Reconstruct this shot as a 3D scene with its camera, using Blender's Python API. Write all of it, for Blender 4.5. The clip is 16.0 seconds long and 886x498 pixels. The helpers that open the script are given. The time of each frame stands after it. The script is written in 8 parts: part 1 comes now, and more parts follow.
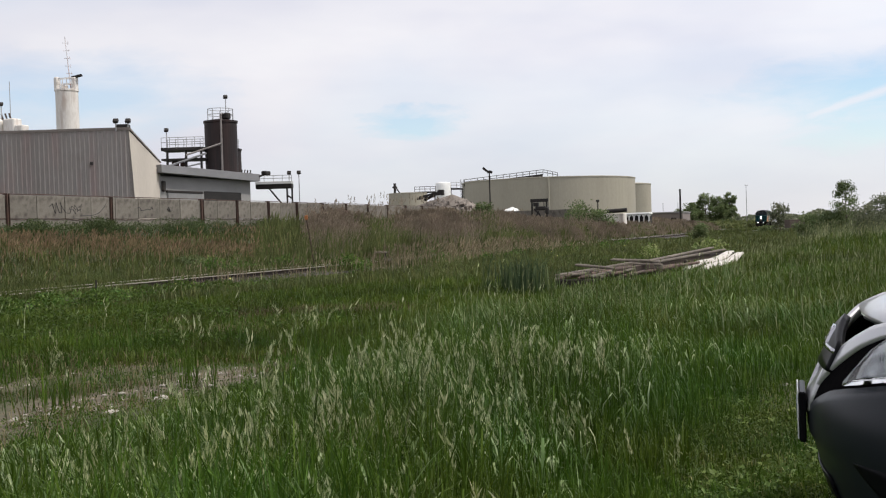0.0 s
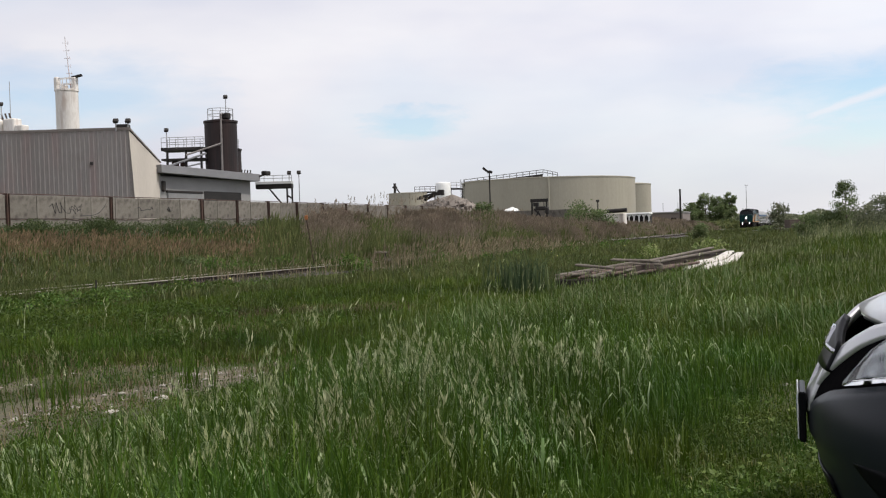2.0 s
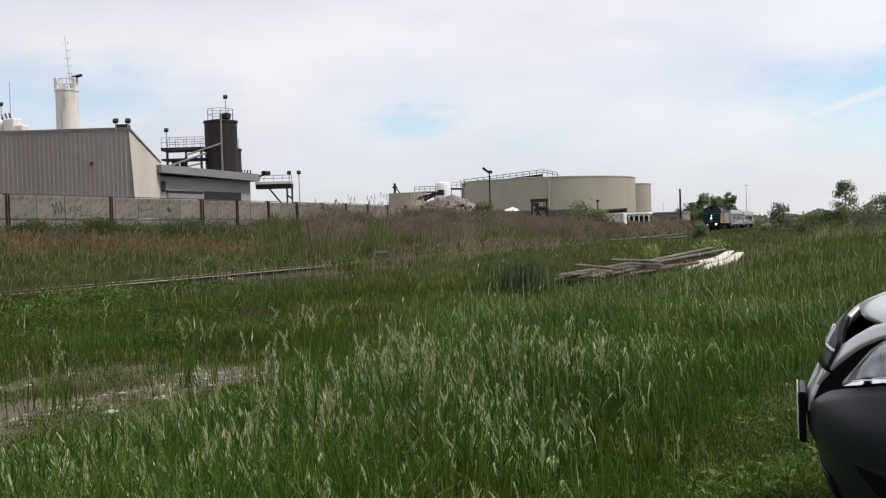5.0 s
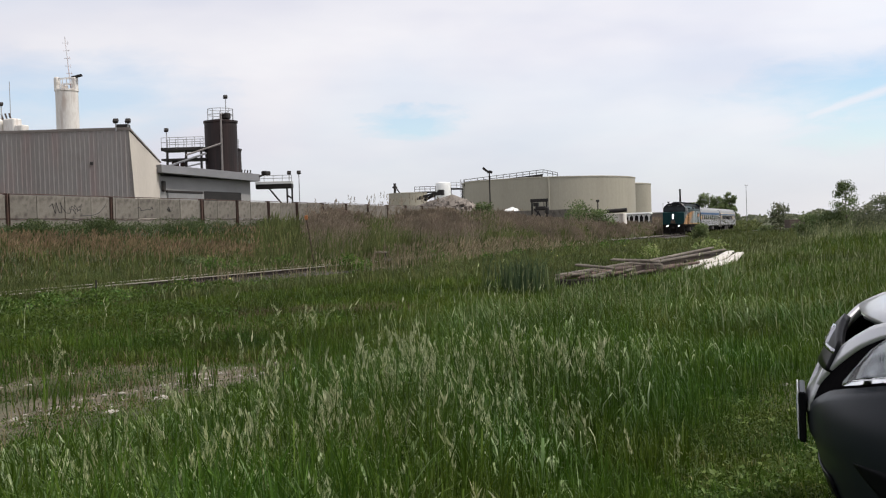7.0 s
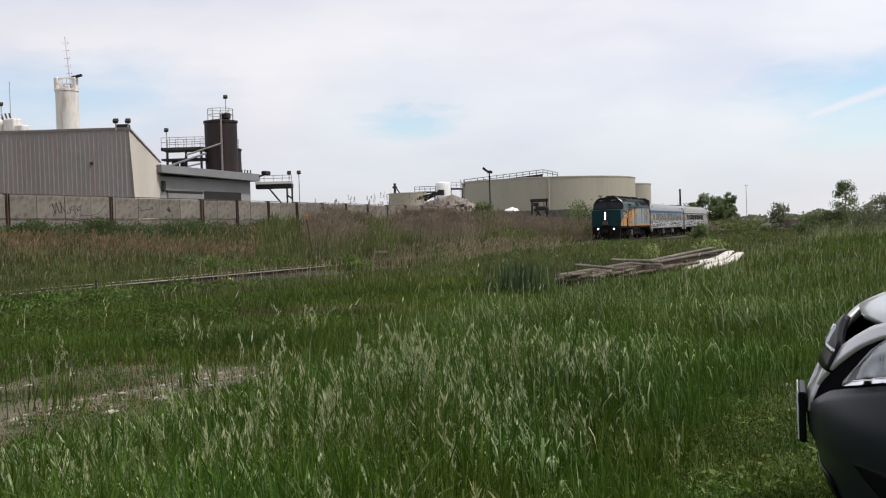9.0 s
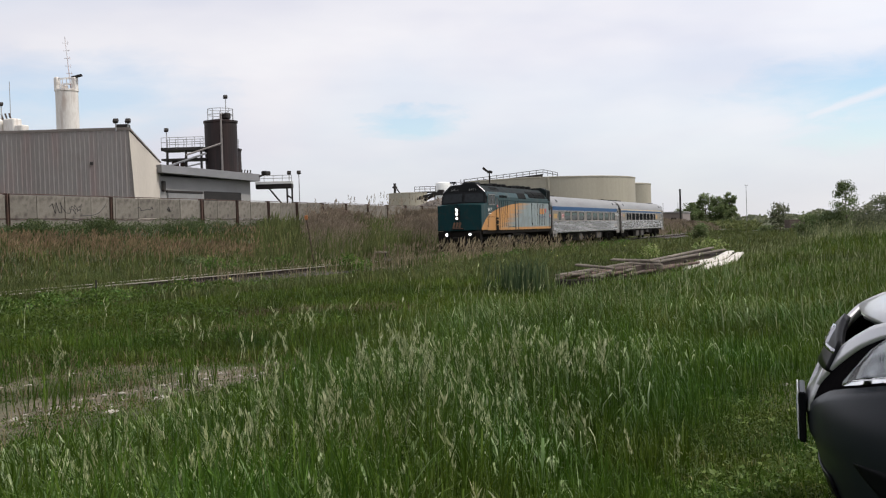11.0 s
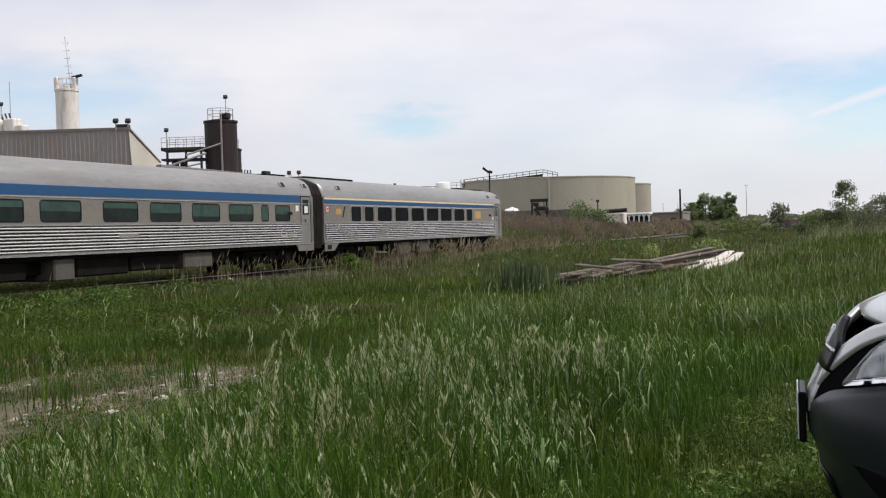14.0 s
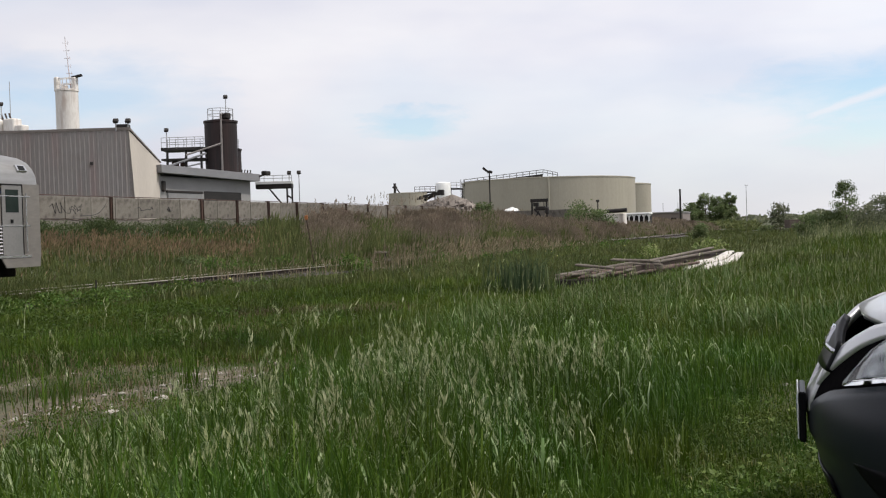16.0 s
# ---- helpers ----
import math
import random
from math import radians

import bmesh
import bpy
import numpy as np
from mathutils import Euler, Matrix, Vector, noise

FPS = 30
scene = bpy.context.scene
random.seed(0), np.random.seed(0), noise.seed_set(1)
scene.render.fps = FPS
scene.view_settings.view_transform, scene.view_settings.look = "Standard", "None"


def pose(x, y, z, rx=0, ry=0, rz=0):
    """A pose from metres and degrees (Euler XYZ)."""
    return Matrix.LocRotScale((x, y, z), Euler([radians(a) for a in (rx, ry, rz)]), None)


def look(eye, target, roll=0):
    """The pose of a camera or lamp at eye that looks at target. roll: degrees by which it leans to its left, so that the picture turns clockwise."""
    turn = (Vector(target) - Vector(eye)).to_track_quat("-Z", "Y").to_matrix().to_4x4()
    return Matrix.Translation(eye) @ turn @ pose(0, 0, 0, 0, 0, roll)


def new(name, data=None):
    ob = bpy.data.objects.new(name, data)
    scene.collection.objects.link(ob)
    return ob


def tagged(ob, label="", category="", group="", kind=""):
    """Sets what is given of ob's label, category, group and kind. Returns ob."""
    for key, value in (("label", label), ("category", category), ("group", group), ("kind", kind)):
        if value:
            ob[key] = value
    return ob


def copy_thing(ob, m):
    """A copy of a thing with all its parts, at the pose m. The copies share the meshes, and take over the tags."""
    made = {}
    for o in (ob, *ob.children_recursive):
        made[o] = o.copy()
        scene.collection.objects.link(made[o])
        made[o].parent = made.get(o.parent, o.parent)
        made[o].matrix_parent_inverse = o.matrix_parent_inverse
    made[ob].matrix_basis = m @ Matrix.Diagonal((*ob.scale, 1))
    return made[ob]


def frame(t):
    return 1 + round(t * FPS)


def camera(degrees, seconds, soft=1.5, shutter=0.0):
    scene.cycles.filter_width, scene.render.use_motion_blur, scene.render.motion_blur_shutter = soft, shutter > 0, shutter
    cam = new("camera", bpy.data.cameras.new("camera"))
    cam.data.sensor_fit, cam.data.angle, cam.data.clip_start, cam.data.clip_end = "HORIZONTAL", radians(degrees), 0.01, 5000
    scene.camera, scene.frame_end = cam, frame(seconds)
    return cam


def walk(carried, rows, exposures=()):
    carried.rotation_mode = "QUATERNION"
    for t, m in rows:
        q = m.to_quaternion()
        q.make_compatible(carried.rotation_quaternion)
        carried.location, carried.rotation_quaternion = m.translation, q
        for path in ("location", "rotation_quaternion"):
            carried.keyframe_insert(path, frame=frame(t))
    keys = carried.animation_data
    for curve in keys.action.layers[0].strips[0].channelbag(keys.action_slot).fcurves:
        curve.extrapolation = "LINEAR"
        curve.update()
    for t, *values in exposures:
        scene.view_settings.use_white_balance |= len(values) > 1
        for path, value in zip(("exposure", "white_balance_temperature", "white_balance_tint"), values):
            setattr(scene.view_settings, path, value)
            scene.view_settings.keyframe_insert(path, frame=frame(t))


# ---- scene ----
EYE = (0.0, 0.0, 1.43)          # rail head is z = 0, the track runs along x
PAN, DIP = radians(21.6), radians(0.964)
cam = camera(46.22, 16.0, soft=1.2)
AIM = (math.cos(PAN) * math.cos(DIP), math.sin(PAN) * math.cos(DIP), EYE[2] - math.sin(DIP))
STAND = look(EYE, AIM, -1.776)
walk(cam, [(0.0, STAND), (16.0, STAND)])
scene.view_settings.exposure = 0.0

# ---- light: thin high cloud, sun from the camera's right ----
SUN = Vector((0.25, -0.97, 1.55)).normalized()
world = bpy.data.worlds.new("sky")
scene.world = world
world.use_nodes = True
wt = world.node_tree
wt.nodes.clear()


def wn(kind, **kw):
    n = wt.nodes.new(kind)
    for k, v in kw.items():
        n.inputs[k].default_value = v
    return n


sky = wt.nodes.new("ShaderNodeTexSky")
sky.sky_type, sky.sun_disc = "NISHITA", False
sky.sun_elevation = math.asin(SUN.z)
sky.sun_rotation = math.atan2(SUN.x, SUN.y)
sky.dust_density, sky.ozone_density = 0.4, 2.0
coord = wt.nodes.new("ShaderNodeTexCoord")
mapping = wt.nodes.new("ShaderNodeMapping")
mapping.inputs["Scale"].default_value = (1.0, 1.0, 3.2)
mapping.inputs["Location"].default_value = (0.3, 0.75, 0.0)
wt.links.new(coord.outputs["Generated"], mapping.inputs["Vector"])


def wmath(op, a, b=0.0):
    n = wt.nodes.new("ShaderNodeMath")
    n.operation = op
    for i, v in enumerate((a, b)):
        if isinstance(v, (int, float)):
            n.inputs[i].default_value = v
        else:
            wt.links.new(v, n.inputs[i])
    return n.outputs[0]


def wrange(v, lo, hi, a, b):
    n = wt.nodes.new("ShaderNodeMapRange")
    for k, q in zip(("From Min", "From Max", "To Min", "To Max"), (lo, hi, a, b)):
        n.inputs[k].default_value = q
    wt.links.new(v, n.inputs["Value"])
    return n.outputs["Result"]


veil = wn("ShaderNodeTexNoise", Scale=2.1, Detail=4.0, Roughness=0.5, Distortion=0.4)
tone = wn("ShaderNodeTexNoise", Scale=4.0, Detail=4.0, Roughness=0.5)
wisp = wn("ShaderNodeTexNoise", Scale=16.0, Detail=5.0, Roughness=0.6, Distortion=0.3)
for n in (veil, tone, wisp):
    wt.links.new(mapping.outputs["Vector"], n.inputs["Vector"])
# thin cloud nearly everywhere, with a few openings to the blue
cover = wrange(veil.outputs["Fac"], 0.34, 0.52, 0.78, 1.0)
for way, size, deep in (((0.992, -0.010, 0.116), 0.060, 0.90), ((0.996, -0.025, 0.080), 0.045, 0.65), ((0.916, 0.386, 0.1025), 0.030, 0.75), ((0.740, 0.660, 0.130), 0.085, 0.65)):
    gap = wt.nodes.new("ShaderNodeVectorMath")
    gap.operation = "SUBTRACT"
    gap.inputs[1].default_value = way
    wt.links.new(coord.outputs["Generated"], gap.inputs[0])
    flat = wt.nodes.new("ShaderNodeVectorMath")
    flat.operation = "MULTIPLY"
    flat.inputs[1].default_value = (1.0, 1.0, 3.4)
    wt.links.new(gap.outputs["Vector"], flat.inputs[0])
    far = wt.nodes.new("ShaderNodeVectorMath")
    far.operation = "LENGTH"
    wt.links.new(flat.outputs["Vector"], far.inputs[0])
    d = wmath("ADD", far.outputs["Value"], wmath("MULTIPLY", wmath("SUBTRACT", wisp.outputs["Fac"], 0.5), 0.16))
    cover = wmath("MULTIPLY", cover, wrange(d, size * 0.3, size * 2.0, 1 - deep, 1.0))
# a thin drawn-out streak of cloud across the opening
sep = wt.nodes.new("ShaderNodeSeparateXYZ")
wt.links.new(coord.outputs["Generated"], sep.inputs[0])
across = wmath("ADD", wmath("MULTIPLY", wmath("SUBTRACT", sep.outputs["Y"], 0.048), 0.284), wmath("MULTIPLY", wmath("SUBTRACT", sep.outputs["Z"], 0.090), 0.959))
across = wmath("ADD", wmath("ABSOLUTE", across), wmath("MULTIPLY", wmath("SUBTRACT", wisp.outputs["Fac"], 0.5), 0.008))
streak_on = wmath("MULTIPLY", wrange(across, 0.001, 0.006, 0.75, 0.0), wrange(sep.outputs["Y"], 0.06, 0.03, 0.0, 1.0))
streak_on = wmath("MULTIPLY", streak_on, wrange(sep.outputs["X"], 0.5, 0.8, 0.0, 1.0))
cover = wmath("MAXIMUM", cover, streak_on)
tones = wt.nodes.new("ShaderNodeValToRGB")
tones.color_ramp.elements[0].position, tones.color_ramp.elements[0].color = 0.35, (0.825, 0.83, 0.925, 1)
tones.color_ramp.elements[1].position, tones.color_ramp.elements[1].color = 0.66, (0.965, 0.955, 1.0, 1)
clear = wt.nodes.new("ShaderNodeBackground")
clear.inputs["Strength"].default_value = 0.15
cloud = wt.nodes.new("ShaderNodeBackground")
cloud.inputs["Strength"].default_value = 0.94
mixed = wt.nodes.new("ShaderNodeMixShader")
wout = wt.nodes.new("ShaderNodeOutputWorld")
wt.links.new(tone.outputs["Fac"], tones.inputs["Fac"])
wt.links.new(sky.outputs["Color"], clear.inputs["Color"])
wt.links.new(tones.outputs["Color"], cloud.inputs["Color"])
wt.links.new(wmath("MULTIPLY", wrange(sep.outputs["Z"], 0.0, 0.16, 0.85, 0.97), wrange(sep.outputs["Y"], -0.1, 0.75, 1.05, 0.92)), cloud.inputs["Strength"])
wt.links.new(cover, mixed.inputs["Fac"])
wt.links.new(clear.outputs["Background"], mixed.inputs[1])
wt.links.new(cloud.outputs["Background"], mixed.inputs[2])
wt.links.new(mixed.outputs["Shader"], wout.inputs["Surface"])

lamp = bpy.data.lights.new("sun", "SUN")
lamp.energy, lamp.angle, lamp.color = 3.2, radians(2.5), (1.0, 0.95, 0.87)
sun_ob = new("sun", lamp)
sun_ob.matrix_world = look(SUN * 300, (0, 0, 0))


# ---- materials ----
def mat(name, a, b=None, rough=0.6, metal=0.0, fine=30.0, coarse=2.0, bump=0.15, spread=0.0, emit=0.0, coat=0.0,
        streak=None, dirt=None, amount=0.35, spec=0.5):
    """A surface between colours a and b, mixed at two scales, with fine relief; spread varies it piece by piece; dirt adds stains."""
    m = bpy.data.materials.new(name)
    m.use_nodes = True
    t = m.node_tree
    bs = t.nodes["Principled BSDF"]
    b = b or tuple(min(1, c * 0.75) for c in a)
    tc = t.nodes.new("ShaderNodeTexCoord")
    src = tc.outputs["Object"]
    if streak:
        mp = t.nodes.new("ShaderNodeMapping")
        mp.inputs["Scale"].default_value = streak
        t.links.new(src, mp.inputs["Vector"])
        src = mp.outputs["Vector"]
    n1 = t.nodes.new("ShaderNodeTexNoise")
    n1.inputs["Scale"].default_value, n1.inputs["Detail"].default_value = fine, 5
    n2 = t.nodes.new("ShaderNodeTexNoise")
    n2.inputs["Scale"].default_value, n2.inputs["Detail"].default_value = coarse, 4
    t.links.new(src, n1.inputs["Vector"])
    t.links.new(src, n2.inputs["Vector"])
    av = t.nodes.new("ShaderNodeMath")
    av.operation = "ADD"
    t.links.new(n1.outputs["Fac"], av.inputs[0])
    t.links.new(n2.outputs["Fac"], av.inputs[1])
    mr = t.nodes.new("ShaderNodeMapRange")
    mr.inputs["From Min"].default_value, mr.inputs["From Max"].default_value = 0.75, 1.25
    t.links.new(av.outputs[0], mr.inputs["Value"])
    mx = t.nodes.new("ShaderNodeMixRGB")
    mx.inputs[1].default_value, mx.inputs[2].default_value = (*a, 1), (*b, 1)
    t.links.new(mr.outputs["Result"], mx.inputs[0])
    col = mx.outputs[0]
    if dirt:
        n3 = t.nodes.new("ShaderNodeTexNoise")
        n3.inputs["Scale"].default_value, n3.inputs["Detail"].default_value = coarse * 2.7, 8
        t.links.new(src, n3.inputs["Vector"])
        r3 = t.nodes.new("ShaderNodeMapRange")
        r3.inputs["From Min"].default_value, r3.inputs["From Max"].default_value = 0.50, 0.72
        r3.inputs["To Max"].default_value = amount * 2
        t.links.new(n3.outputs["Fac"], r3.inputs["Value"])
        d3 = t.nodes.new("ShaderNodeMixRGB")
        d3.inputs[2].default_value = (*dirt, 1)
        t.links.new(r3.outputs["Result"], d3.inputs[0])
        t.links.new(col, d3.inputs[1])
        col = d3.outputs[0]
    if spread:
        oi = t.nodes.new("ShaderNodeObjectInfo")
        vr = t.nodes.new("ShaderNodeMapRange")
        vr.inputs["To Min"].default_value, vr.inputs["To Max"].default_value = 1 - spread, 1 + spread
        t.links.new(oi.outputs["Random"], vr.inputs["Value"])
        hs = t.nodes.new("ShaderNodeHueSaturation")
        t.links.new(vr.outputs["Result"], hs.inputs["Value"])
        t.links.new(col, hs.inputs["Color"])
        col = hs.outputs["Color"]
    t.links.new(col, bs.inputs["Base Color"])
    bs.inputs["Roughness"].default_value, bs.inputs["Metallic"].default_value = rough, metal
    bs.inputs["Specular IOR Level"].default_value = spec
    bs.inputs["Coat Weight"].default_value = coat
    if emit:
        bs.inputs["Emission Color"].default_value = (*a, 1)
        bs.inputs["Emission Strength"].default_value = emit
    if bump:
        bp = t.nodes.new("ShaderNodeBump")
        bp.inputs["Strength"].default_value, bp.inputs["Distance"].default_value = bump, 0.01
        t.links.new(n1.outputs["Fac"], bp.inputs["Height"])
        t.links.new(bp.outputs["Normal"], bs.inputs["Normal"])
    return m


def leaf_mat(name, a, b, c, through_light=0.35, rough=0.55):
    """Plant matter: colour varies from piece to piece between a, b and c, and light passes through."""
    m = bpy.data.materials.new(name)
    m.use_nodes = True
    t = m.node_tree
    t.nodes.clear()
    geo = t.nodes.new("ShaderNodeNewGeometry")
    rp = t.nodes.new("ShaderNodeValToRGB")
    rp.color_ramp.elements[0].color, rp.color_ramp.elements[1].color = (*a, 1), (*c, 1)
    e = rp.color_ramp.elements.new(0.55)
    e.color = (*b, 1)
    t.links.new(geo.outputs["Random Per Island"], rp.inputs["Fac"])
    tc = t.nodes.new("ShaderNodeTexCoord")
    nz = t.nodes.new("ShaderNodeTexNoise")
    nz.inputs["Scale"].default_value, nz.inputs["Detail"].default_value = 0.35, 3
    t.links.new(tc.outputs["Object"], nz.inputs["Vector"])
    mr = t.nodes.new("ShaderNodeMapRange")
    mr.inputs["From Min"].default_value, mr.inputs["From Max"].default_value = 0.3, 0.7
    mr.inputs["To Min"].default_value, mr.inputs["To Max"].default_value = 0.62, 1.35
    t.links.new(nz.outputs["Fac"], mr.inputs["Value"])
    hs = t.nodes.new("ShaderNodeHueSaturation")
    nh = t.nodes.new("ShaderNodeTexNoise")
    nh.inputs["Scale"].default_value, nh.inputs["Detail"].default_value = 1.3, 3
    t.links.new(tc.outputs["Object"], nh.inputs["Vector"])
    hr = t.nodes.new("ShaderNodeMapRange")
    hr.inputs["From Min"].default_value, hr.inputs["From Max"].default_value = 0.3, 0.7
    hr.inputs["To Min"].default_value, hr.inputs["To Max"].default_value = 0.475, 0.52
    t.links.new(nh.outputs["Fac"], hr.inputs["Value"])
    t.links.new(hr.outputs["Result"], hs.inputs["Hue"])
    t.links.new(mr.outputs["Result"], hs.inputs["Value"])
    t.links.new(rp.outputs["Color"], hs.inputs["Color"])
    bs = t.nodes.new("ShaderNodeBsdfPrincipled")
    bs.inputs["Roughness"].default_value = rough
    bs.inputs["Specular IOR Level"].default_value = 0.2
    tr = t.nodes.new("ShaderNodeBsdfTranslucent")
    mx = t.nodes.new("ShaderNodeMixShader")
    mx.inputs[0].default_value = through_light
    out = t.nodes.new("ShaderNodeOutputMaterial")
    t.links.new(hs.outputs["Color"], bs.inputs["Base Color"])
    t.links.new(hs.outputs["Color"], tr.inputs["Color"])
    t.links.new(bs.outputs[0], mx.inputs[1])
    t.links.new(tr.outputs[0], mx.inputs[2])
    t.links.new(mx.outputs[0], out.inputs["Surface"])
    return m


M = {}
M["steel_dark"] = mat("dark_steel", (0.020, 0.019, 0.018), (0.040, 0.034, 0.030), 0.6, 0.2, 18, 2, 0.2, spec=0.3)
# grime, made blacker to carry the shade below the train
M["under"] = mat("grimy_shaded_underframe", (0.007, 0.0065, 0.006), (0.015, 0.0125, 0.0105), 0.9, 0.0, 14, 2, 0.3, spec=0.08)
M["rust"] = mat("rusty_steel", (0.085, 0.050, 0.037), (0.040, 0.026, 0.021), 0.85, 0.2, 40, 3, 0.4)
M["rail_side"] = mat("dark_rail_web", (0.024, 0.018, 0.015), (0.014, 0.011, 0.010), 0.9, 0.0, 40, 3, 0.4, spec=0.15)
M["rail_top"] = mat("worn_rail", (0.40, 0.37, 0.31), (0.24, 0.21, 0.175), 0.6, 0.15, 20, 1, 0.1)
M["concrete"] = mat("weathered_concrete", (0.235, 0.215, 0.185), (0.16, 0.146, 0.125), 0.9, 0, 22, 0.8, 0.25, 0.12, dirt=(0.085, 0.072, 0.062), amount=0.42, spec=0.2)
M["post"] = mat("rusted_post", (0.11, 0.062, 0.046), (0.06, 0.04, 0.034), 0.85, 0.2, 30, 2, 0.3)
M["cladding"] = mat("faded_cladding", (0.30, 0.275, 0.26), (0.225, 0.20, 0.19), 0.8, 0.0, 12, 0.35, 0.1, streak=(1, 1, 0.12), dirt=(0.30, 0.21, 0.20), amount=0.3)
M["beige"] = mat("beige_wall", (0.55, 0.50, 0.435), (0.47, 0.425, 0.37), 0.75, 0, 10, 0.4, 0.1, streak=(1, 1, 0.2))
M["greywall"] = mat("grey_wall", (0.30, 0.295, 0.29), (0.245, 0.24, 0.235), 0.8, 0, 14, 0.5, 0.1)
M["fascia"] = mat("pale_fascia", (0.24, 0.24, 0.25), (0.19, 0.19, 0.195), 0.6, 0.1, 12, 0.6, 0.05)
M["darkvoid"] = mat("dark_interior", (0.012, 0.011, 0.011), (0.02, 0.018, 0.018), 0.9, 0, 10, 1, 0)
M["silo_brown"] = mat("brown_silo", (0.026, 0.018, 0.0175), (0.015, 0.013, 0.0135), 0.6, 0.1, 6, 0.5, 0.1, streak=(1, 1, 0.15), dirt=(0.07, 0.035, 0.03), amount=0.2, spec=0.3)
M["silo_white"] = mat("off_white_silo", (0.76, 0.73, 0.69), (0.62, 0.58, 0.53), 0.7, 0, 10, 0.6, 0.1, streak=(1, 1, 0.2), dirt=(0.35, 0.25, 0.19), amount=0.3)
M["white"] = mat("white_paint", (0.78, 0.78, 0.76), (0.68, 0.68, 0.66), 0.5, 0, 20, 1, 0.05)
M["tank"] = mat("olive_beige_tank", (0.375, 0.348, 0.275), (0.325, 0.30, 0.24), 0.7, 0, 5, 0.12, 0.1, streak=(1, 1, 0.3), dirt=(0.28, 0.26, 0.20), amount=0.2)
M["galv"] = mat("galvanised_steel", (0.42, 0.42, 0.42), (0.30, 0.30, 0.30), 0.5, 0.6, 30, 2, 0.05)
M["rubble"] = mat("rubble", (0.30, 0.262, 0.23), (0.15, 0.127, 0.108), 0.95, 0, 3, 0.6, 0.6)
# near-black timber; the shade in the trough is put into this colour
M["dark_timber"] = mat("shade_dark_timber", (0.040, 0.031, 0.027), (0.022, 0.018, 0.016), 0.9, 0, 40, 3, 0.4, streak=(0.3, 4, 4))
M["wood"] = mat("weathered_timber", (0.115, 0.088, 0.072), (0.048, 0.036, 0.030), 0.9, 0, 40, 3, 0.4, 0.15, streak=(0.3, 4, 4))
M["pile_wood"] = mat("bleached_timber", (0.185, 0.158, 0.127), (0.072, 0.057, 0.045), 0.9, 0, 40, 3, 0.4, 0.30, streak=(0.3, 4, 4))
M["brown_board"] = mat("brown_side_board", (0.095, 0.062, 0.048), (0.052, 0.036, 0.029), 0.85, 0, 30, 2, 0.3, 0.2, streak=(0.3, 3, 3))
M["rust_pale"] = mat("dusty_rusty_steel", (0.15, 0.10, 0.08), (0.055, 0.037, 0.030), 0.85, 0.1, 40, 3, 0.4, 0.3)
M["bark"] = mat("bark", (0.10, 0.08, 0.06), (0.06, 0.05, 0.04), 0.95, 0, 30, 4, 0.5)
M["ballast"] = mat("ballast", (0.058, 0.050, 0.043), (0.028, 0.025, 0.022), 0.95, 0, 25, 3, 0.8)
M["stone"] = mat("pale_stone", (0.46, 0.43, 0.38), (0.22, 0.195, 0.165), 0.9, 0, 20, 4, 0.4, 0.2)
M["sack"] = mat("white_sheeting", (0.60, 0.57, 0.53), (0.46, 0.43, 0.385), 0.7, 0, 16, 3, 0.4, dirt=(0.30, 0.24, 0.19), amount=0.3)
M["grass"] = leaf_mat("meadow_grass", (0.028, 0.060, 0.005), (0.048, 0.097, 0.009), (0.100, 0.168, 0.022))
M["lush"] = leaf_mat("bright_grass", (0.049, 0.081, 0.0098), (0.062, 0.099, 0.012), (0.087, 0.127, 0.020))
M["dull"] = leaf_mat("dull_grass", (0.062, 0.082, 0.022), (0.082, 0.104, 0.029), (0.120, 0.132, 0.046))
M["seed_pale"] = leaf_mat("pale_seed_heads", (0.20, 0.245, 0.10), (0.40, 0.44, 0.235), (0.74, 0.75, 0.52), 0.35)
M["seed_tan"] = leaf_mat("tan_seed_heads", (0.175, 0.145, 0.085), (0.265, 0.218, 0.14), (0.38, 0.32, 0.22), 0.3)
M["seed_red"] = leaf_mat("reddish_seed_heads", (0.190, 0.148, 0.085), (0.255, 0.188, 0.110), (0.33, 0.24, 0.15), 0.35)
M["reed"] = leaf_mat("dry_reeds", (0.208, 0.172, 0.126), (0.262, 0.214, 0.158), (0.34, 0.278, 0.21), 0.4)
M["weed"] = leaf_mat("broad_weeds", (0.05, 0.11, 0.02), (0.10, 0.18, 0.035), (0.20, 0.28, 0.07), 0.4)
M["yellow"] = leaf_mat("yellow_flowers", (0.3, 0.29, 0.06), (0.38, 0.38, 0.12), (0.5, 0.5, 0.3), 0.2)
M["seed_green"] = leaf_mat("green_seed_heads", (0.12, 0.155, 0.055), (0.22, 0.25, 0.115), (0.42, 0.44, 0.26), 0.35)


